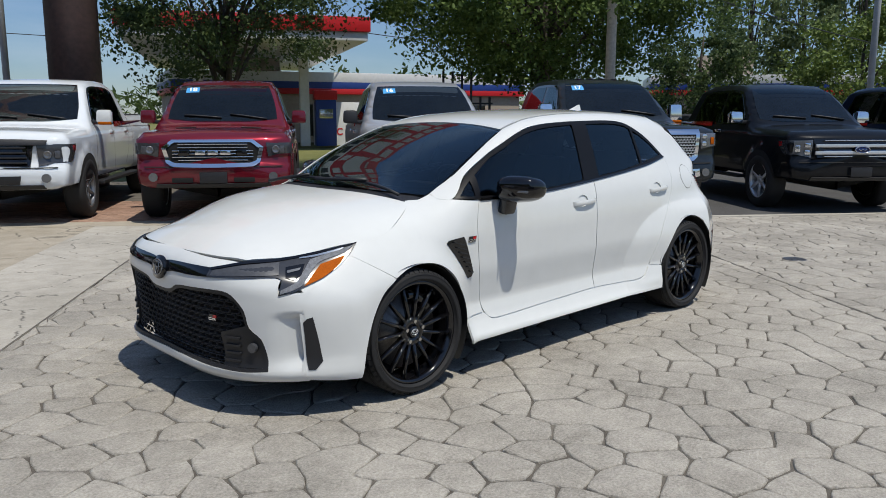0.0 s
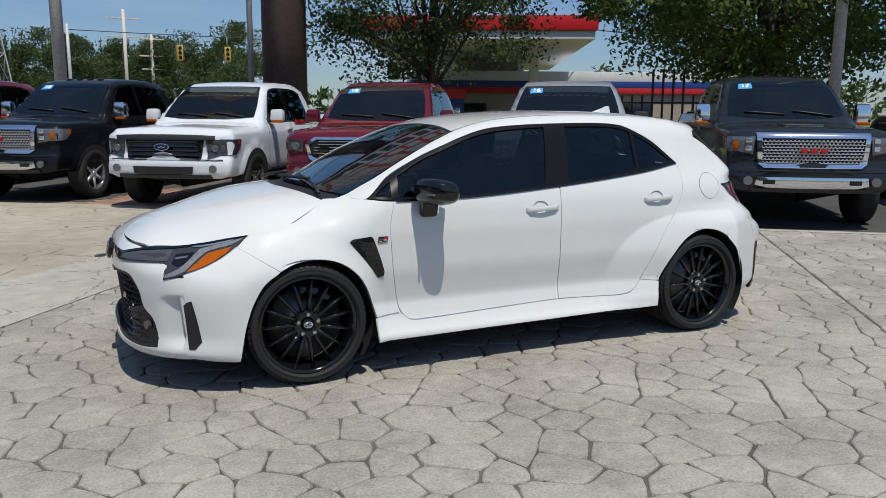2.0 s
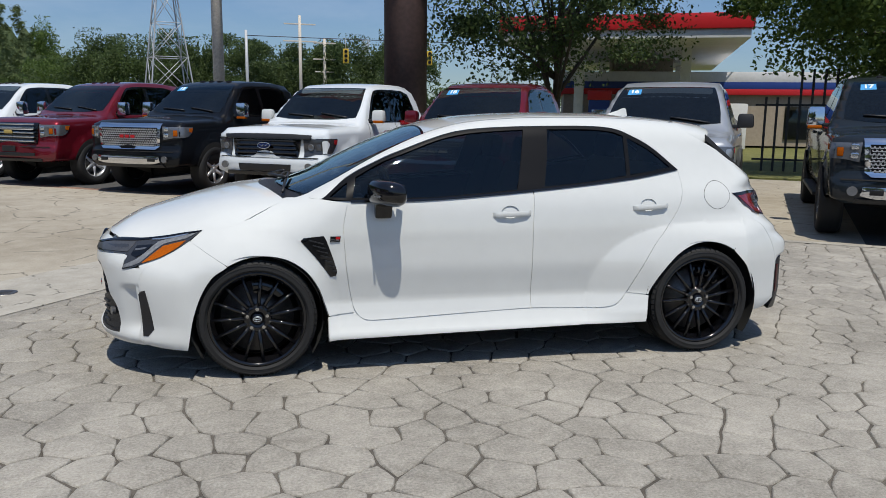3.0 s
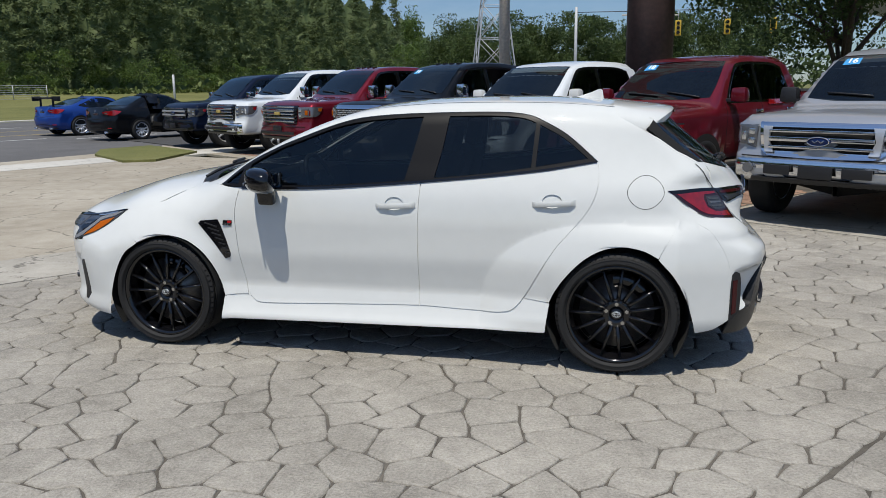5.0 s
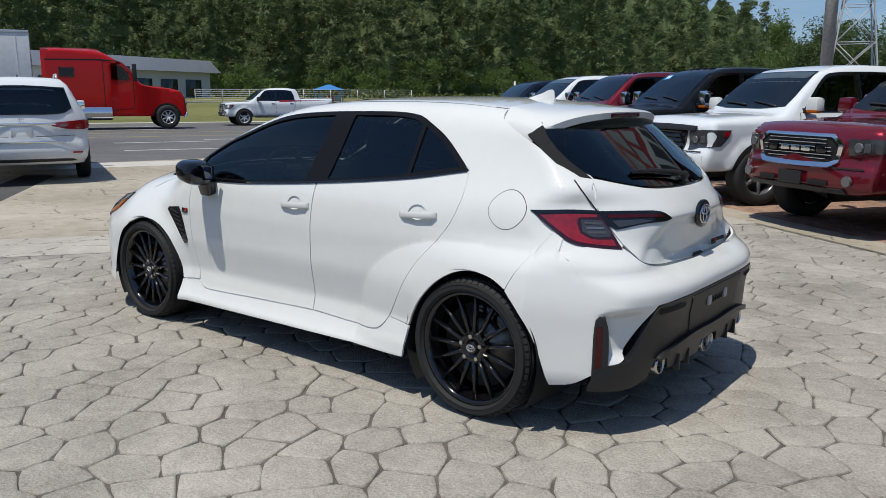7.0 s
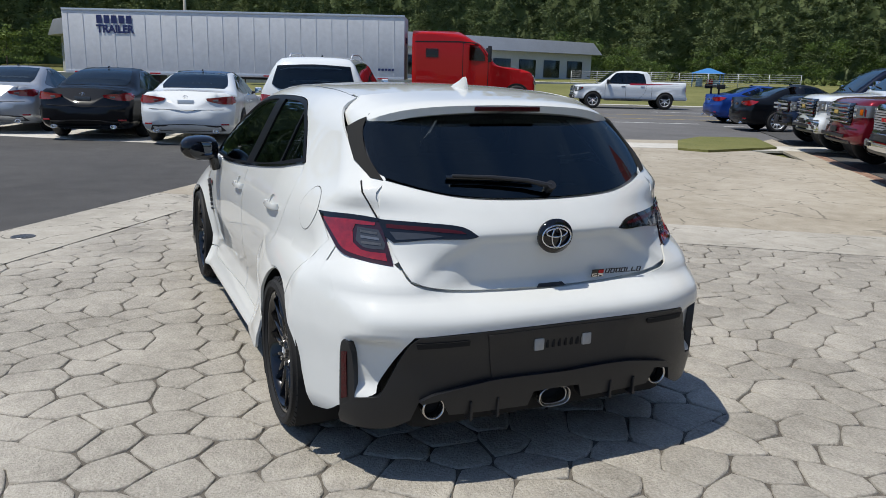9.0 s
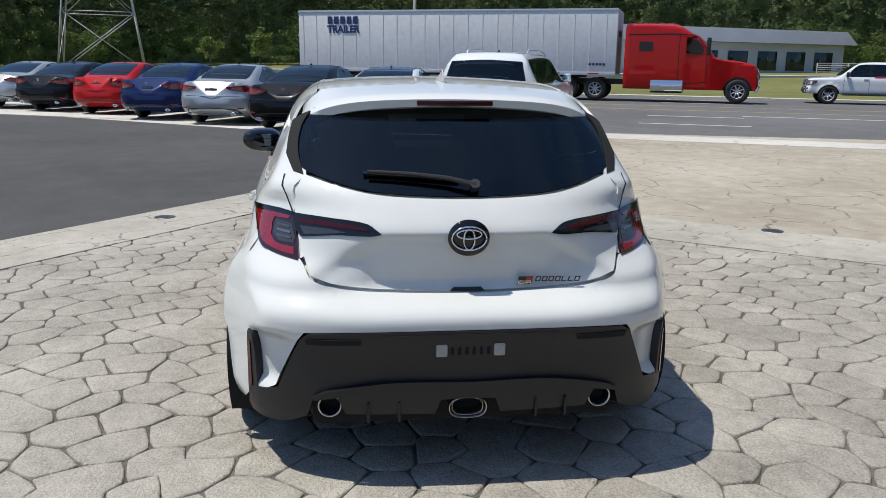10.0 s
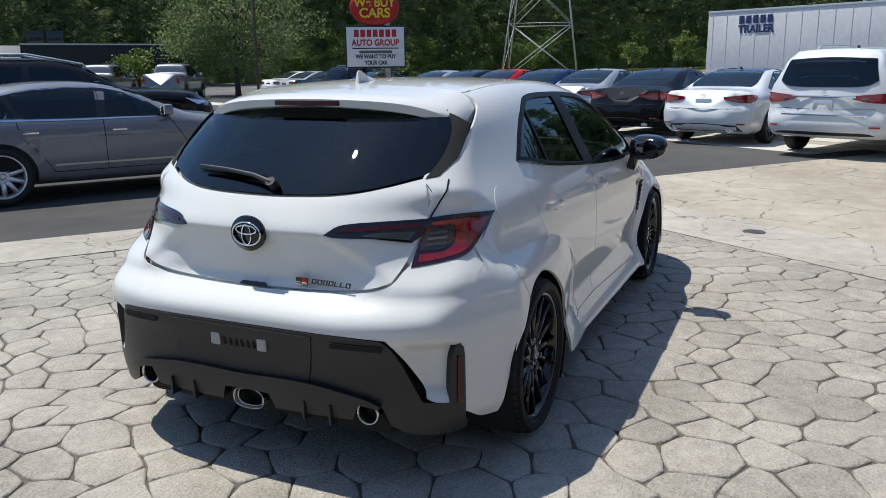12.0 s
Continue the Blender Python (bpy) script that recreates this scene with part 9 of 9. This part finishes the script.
for x in (2.5, 3.9):
    bm = bmesh.new()
    add_box(bm, (1.25, 1.2, 1.1), Matrix.Translation((x, -1.0, 4.25)), 0.04)
    add_box(bm, (1.05, 0.04, 0.8), Matrix.Translation((x, -1.62, 4.25)), 0.01)
    part("roof_unit", bm, SLATE, db)
bm = bmesh.new()
add_box(bm, (10.8, 6.2, 0.12), Matrix.Translation((-0.5, 0, 3.64)))
part("roof", bm, GALVA, db)
bm = bmesh.new()
add_box(bm, (9.0, 6.6, 2.5), Matrix.Translation((9.4, 0, 1.25)), 0.02)
part("side_wing", bm, LAMP_GREY, db)
bm = bmesh.new()
add_prism(bm, [(-3.7, 2.5), (3.7, 2.5), (2.6, 3.55), (-2.6, 3.55)], 9.2, Matrix.Translation((4.85, 0, 0)) @ Matrix.Rotation(radians(90), 4, "Z") @ Matrix.Rotation(radians(90), 4, "X"))
part("wing_roof", bm, LAMP_GREY, db)

# ---- lorry on the road ----
U, NV = Vector((0.4195, 0.9076, 0)), Vector((-0.9076, 0.4195, 0))
lorry_at = U * -2.2 + NV * 34.5
lor = Matrix.Translation(lorry_at) @ Matrix.Rotation(radians(65.2), 4, "Z")       # x forward along the road, y away from the lot
TR_WHITE = material("white trailer sheet", (0.62, 0.63, 0.64), 0.45, spread=0.07, scale=0.5, bump=0.05, bump_scale=3)
TR_BLUE = material("dark blue vinyl letters", (0.015, 0.025, 0.11), 0.5, spread=0.05)
trl = thing("box_trailer", "long white box trailer with dark blue lettering", "trailer", lor)
bm = bmesh.new()
add_box(bm, (16.1, 2.6, 2.90), Matrix.Translation((-8.05, 0, 2.62)), 0.04)
part("box", bm, TR_WHITE, trl)
for k in range(22):
    bm = bmesh.new()
    add_box(bm, (0.03, 0.012, 2.7), Matrix.Translation((-0.5 - 0.73 * k, -1.306, 2.62)))
    part("side_rib", bm, TR_WHITE, trl)
for z, h in ((1.20, 0.14), (4.05, 0.10)):
    bm = bmesh.new()
    add_box(bm, (16.1, 0.03, h), Matrix.Translation((-8.05, -1.312, z)), 0.005)
    part("side_rail", bm, ALLOY, trl)
for k in range(9):
    bm = bmesh.new()
    add_box(bm, (0.5, 0.01, 0.06), Matrix.Translation((-1.0 - 1.8 * k, -1.333, 1.20)))
    part("marker_tape", bm, RED_BADGE, trl)
flat = Matrix.Rotation(radians(90), 4, "X")
bars("name_marks", trl, TR_BLUE, -14.5, -12.75, 3.62, 0.36, 5, -1.325)
words("TRAILER", 0.48, TR_BLUE, Matrix.Translation((-13.6, -1.32, 3.17)) @ flat, trl, "lettering", 0.004, bold=0.02, width=1.8)
bars("name_marks", trl, TR_BLUE, -1.25, -0.45, 1.62, 0.10, 5, -1.325)
front_t = Matrix.Translation((0.01, 0, 3.4)) @ Matrix.Rotation(radians(90), 4, "Z") @ flat
words("TRAILER", 0.36, TR_BLUE, Matrix.Translation((0.01, 0, 3.0)) @ Matrix.Rotation(radians(90), 4, "Z") @ flat, trl, "lettering", 0.004, bold=0.015, width=1.4)
bm = bmesh.new()
add_box(bm, (3.4, 1.0, 0.30), Matrix.Translation((-13.6, 0, 0.95)), 0.03)
add_box(bm, (9.0, 0.9, 0.14), Matrix.Translation((-6.0, 0, 1.08)), 0.02)
part("chassis", bm, TRIM, trl)
for s in (-1, 1):
    bm = bmesh.new()
    add_box(bm, (0.16, 0.14, 0.95), Matrix.Translation((-4.2, s * 0.8, 0.70)), 0.01)
    part("landing_leg", bm, TRIM, trl)
    for x in (-12.9, -14.2):
        wheel(trl, (x, s * 1.05, 0.52), spokes=8, rim=0.30, tyre=0.52, width=0.5, rim_mat=ALLOY, left=s < 0, simple=True)
trc = thing("road_tractor", "bright red long-nosed road tractor with sleeper cab", "truck", lor)
cab = vehicle_body([(-0.2, 3.75), (0.1, 3.80), (0.8, 3.85), (1.6, 3.78), (2.6, 3.45), (3.3, 3.05), (3.6, 2.9), (4.0, 2.45), (4.25, 2.08), (4.4, 1.98), (5.2, 1.86), (5.9, 1.72), (6.3, 1.5)], 1.22,
                   [(0.4, 0.32), (4.2, 0.32)], [(0.45, 6.15), (0.7, 6.28), (1.2, 6.25), (1.6, 6.10), (1.9, 5.8), (4.0, 5.5)],
                   [(0.4, 0.93), (1.2, 1.0), (2.0, 1.0), (3.0, 0.98), (4.0, 0.90)], 0.55, 0.2, 0.06, 0.02, 0.35)


def tractor_skin(x, y, z):
    a = np.abs(y)
    narrow = 0.26 * smooth(3.9, 5.2, x) + 0.06 * smooth(2.9, 3.4, x)
    return np.maximum(cab(x, y, z), a - (1.22 - narrow))


ts = Skin(tractor_skin, trc, (-0.5, 6.9, 1.6, 4.4))
ts.shell("cab", RED, np.concatenate([np.linspace(0.36, 3.3, 14), np.linspace(3.4, 4.5, 12), np.linspace(4.6, 6.2, 14)]), lambda q: 1.1, n=60)
side_panels = ([("door_window", [(3.05, 2.15), (3.05, 2.85), (3.45, 2.80), (3.75, 2.45), (3.80, 2.12)], TRUCK_GLASS), ("sleeper_window", [(1.0, 2.25), (1.0, 2.65), (1.6, 2.65), (1.6, 2.25)], TRUCK_GLASS)])
for n, o, mt in side_panels:
    ts.pair(n, "L", o, mt, off=0.012, fold=0.01, step=0.15)
ts.panel("windscreen", "T", [(3.70, -0.85), (3.70, 0.85), (4.22, 0.88), (4.22, -0.88)], TRUCK_GLASS, off=0.012, fold=0.01, step=0.15)
ts.panel("grille", "B", [(-0.42, 1.55), (0.42, 1.55), (0.40, 0.72), (-0.40, 0.72)], CHROME, off=0.02, fold=0.02, step=0.1)
ts.panel("bumper", "B", [(-0.95, 0.72), (0.95, 0.72), (0.95, 0.50), (-0.95, 0.50)], CHROME, off=0.06, fold=0.05, step=0.1)
for s in (-1, 1):
    ts.panel("headlight", "B", [(s * 0.62, 1.30), (s * 0.90, 1.25), (s * 0.90, 1.08), (s * 0.60, 1.10)], LAMP_LIGHT, off=0.03, fold=0.03, step=0.1)
    strip(ts, "L", [(2.75, 0.8), (2.75, 2.95), (3.5, 2.95), (3.95, 2.3), (3.95, 0.9), (2.75, 0.8)], 0.03, VOID, flip=s > 0)
    strip(ts, "L", [(0.5, 2.95), (2.6, 2.98), (3.5, 2.92)], 0.06, VOID, flip=s > 0, name="roof_seam")
    bm = bmesh.new()
    add_box(bm, (0.18, 0.16, 0.75), Matrix.Translation((4.0, s * 1.42, 2.45)), 0.04)
    part("mirror", bm, TRIM, trc)
    bm = bmesh.new()
    add_cyl(bm, 0.33, 1.4, Matrix.Translation((2.3, s * 0.98, 0.72)) @ Matrix.Rotation(radians(90), 4, "Y"), 24)
    part("fuel_tank", bm, CHROME, trc)
    for x in (5.35,):
        ring = [(x + 0.62 * math.cos(a), max(0.56, 0.52 + 0.62 * math.sin(a))) for a in np.linspace(0.05, math.pi - 0.05, 22)]
        # arch hollow painted as a black patch on the cab's side
        ts.panel("wheel_arch", "L", ring, VOID, off=0.012, fold=0.01, step=0.15, flip=s > 0)
        wheel(trc, (x, s * 0.99, 0.52), spokes=8, rim=0.30, tyre=0.52, width=0.32, rim_mat=ALLOY, left=s < 0, simple=True)
    for x in (0.0, -1.3):
        wheel(trc, (x - 0.9, s * 1.0, 0.52), spokes=8, rim=0.30, tyre=0.52, width=0.5, rim_mat=ALLOY, left=s < 0, simple=True)
bm = bmesh.new()
add_box(bm, (7.0, 0.9, 0.25), Matrix.Translation((1.2, 0, 0.85)), 0.03)
part("chassis", bm, TRIM, trc)

# road traffic
road_turn = 65.2
p = U * 9.06 + NV * 37.4
v = pickup("pickup_truck", "white pickup truck driving on the far lanes", WHITE_TRUCK, Matrix.Translation((p.x, p.y, -0.03)) @ Matrix.Rotation(radians(road_turn), 4, "Z") @ Matrix.Translation((-1.8, 0, 0)), "ford_silver")
v["group"] = "traffic on the road"
p = U * 11.6 + NV * 20.7
sedan("saloon_car", "black saloon driving on the near lane", "car", BLACK_PAINT, Matrix.Translation((p.x, p.y, -0.03)) @ Matrix.Rotation(radians(road_turn + 180), 4, "Z") @ Matrix.Translation((1.4, 0, 0)), 2.70, 0.92, 1.05, 0.90, 1.46, False, 10, ALLOY, 0.33, 0.22, "traffic on the road")
COBALT = paint("bright blue metallic paint", (0.012, 0.045, 0.22), 0.15, coat=0.6)
p = U * 10.6 + NV * 25.2
coupe = sedan("coupe_car", "bright blue coupe with a black rear wing on the road", "car", COBALT, Matrix.Translation((p.x, p.y, -0.03)) @ Matrix.Rotation(radians(road_turn + 180), 4, "Z"), 2.72, 0.92, 0.95, 0.90, 1.38, False, 10, ALLOY, 0.34, 0.24, "traffic on the road")
bm = bmesh.new()
add_box(bm, (0.26, 1.45, 0.035), Matrix.Translation((0.72, 0, 1.33)) @ Matrix.Rotation(radians(-7), 4, "Y"), 0.012)
for s in (-1, 1):
    add_box(bm, (0.30, 0.02, 0.16), Matrix.Translation((0.72, s * 0.73, 1.31)), 0.006)
    add_box(bm, (0.07, 0.03, 0.30), Matrix.Translation((0.70, s * 0.45, 1.18)), 0.008)
part("rear_wing", bm, TRIM, coupe, "black aerofoil wing")
# farther lot cars past the grey saloon
sedan("suv_car", "dark estate car behind the grey saloon", "car", BLACK_PAINT, heading(-4.2, -10.3, 145), 2.85, 0.95, 1.05, 0.96, 1.72, True, 10, ALLOY, 0.36, 0.25, "")
v = pickup("pickup_truck", "grey pickup truck parked at the lot's far corner", GREY_PAINT, heading(-30.8, -29.7, 208), "ford_silver")
v["group"] = "cars at the lot's far corner"
v = pickup("pickup_truck", "tan pickup truck parked at the lot's far corner", GREY_PAINT, heading(-29.8, -33.8, 208), "ford_silver")
v["group"] = "cars at the lot's far corner"
for k, (x, y, mt, lab) in enumerate(((-29.5, -20.0, NAVY, "dark blue saloon in the far row"), (-30.5, -21.8, SILVER, "silver saloon in the far row"), (-31.5, -23.5, WHITE_TRUCK, "white saloon in the far row"))):
    sedan("saloon_car", lab, "car", mt, heading(x, y, 161), 2.75, group="cars at the lot's far corner")

# small iron covers in the paving
for x, y, r in ((-3.2, -2.2, 0.10), (-3.3, 1.5, 0.10), (-2.2, 3.6, 0.10), (3.9, -0.64, 0.11)):
    cover = thing("drain_cover", "small round rusty iron cover set in the concrete", "drain cover", Matrix.Translation((x, y, 0.0)), "iron covers in the paving")
    bm = bmesh.new()
    add_lathe(bm, [(r, -0.02), (r, 0.004), (r - 0.008, 0.006), (r - 0.014, 0.003), (0.0, 0.004)], Matrix(), 28)
    part("plate", bm, IRON, cover)
    for k in range(3):
        bm = bmesh.new()
        add_box(bm, (r * 1.1, 0.012, 0.004), Matrix.Translation((0, 0.03 * (k - 1), 0.005)), 0.001)
        part("rib", bm, IRON, cover)

# ---- the stamped stones themselves ----
rng = random.Random(5)
bed = sheet("stamped_paving", [(-3.1, -12.0), (4.95, -12.0), (4.95, 2.95), (-3.1, 2.95)], -0.0105, JOINT, "grey stamped concrete in uneven six-sided stones", m=LOT)
near, rest = [], []
for q0, q1, e in ((-2.82, 2.94, 0.148), (-12.0, -2.832, 0.148)):
    for poly in stones(rng, -3.09, 4.94, q0, q1, e):
        c = np.mean(poly, 0)
        (near if c[0] < 0.9 and -2.8 < c[1] < 2.9 and len(near) < 300 else rest).append(poly)
for poly in near:
    v, f = stone_mesh(poly, rng)
    o = mesh_object("stone", [LOT @ Vector(q) for q in v], f, STONE, bed)
V, Fs = [], []
for poly in rest:
    v, f = stone_mesh(poly, rng)
    n = len(V)
    V += [LOT @ Vector(q) for q in v]
    Fs += [tuple(k + n for k in g) for g in f]
tagged(mesh_object("stones", V, Fs, STONE, bed), kind="stuff")
brng = random.Random(9)
V, Fs = [], []
for i in range(24):
    for j in range(60):
        p, q = 5.45 + i * 0.105, 0.95 + j * 0.21 + (i % 2) * 0.105
        if q > 6.9 and p > 5.62:
            continue
        n = len(V)
        lift = brng.uniform(-0.002, 0.002)
        for a, b, z in ((0.004, 0.004, -0.012), (0.004, 0.004, -0.004), (0.008, 0.008, 0.0)):
            V += [LOT @ Vector((p + x, q + y, z + lift)) for x, y in ((a, b), (0.105 - a, b), (0.105 - a, 0.21 - b), (a, 0.21 - b))]
        for k in (0, 4):
            Fs += [(n + k + s, n + k + (s + 1) % 4, n + k + 4 + (s + 1) % 4, n + k + 4 + s) for s in range(4)]
        Fs.append((n + 8, n + 9, n + 10, n + 11))
tagged(mesh_object("bricks", V, Fs, BRICK, brick_bed), kind="stuff")
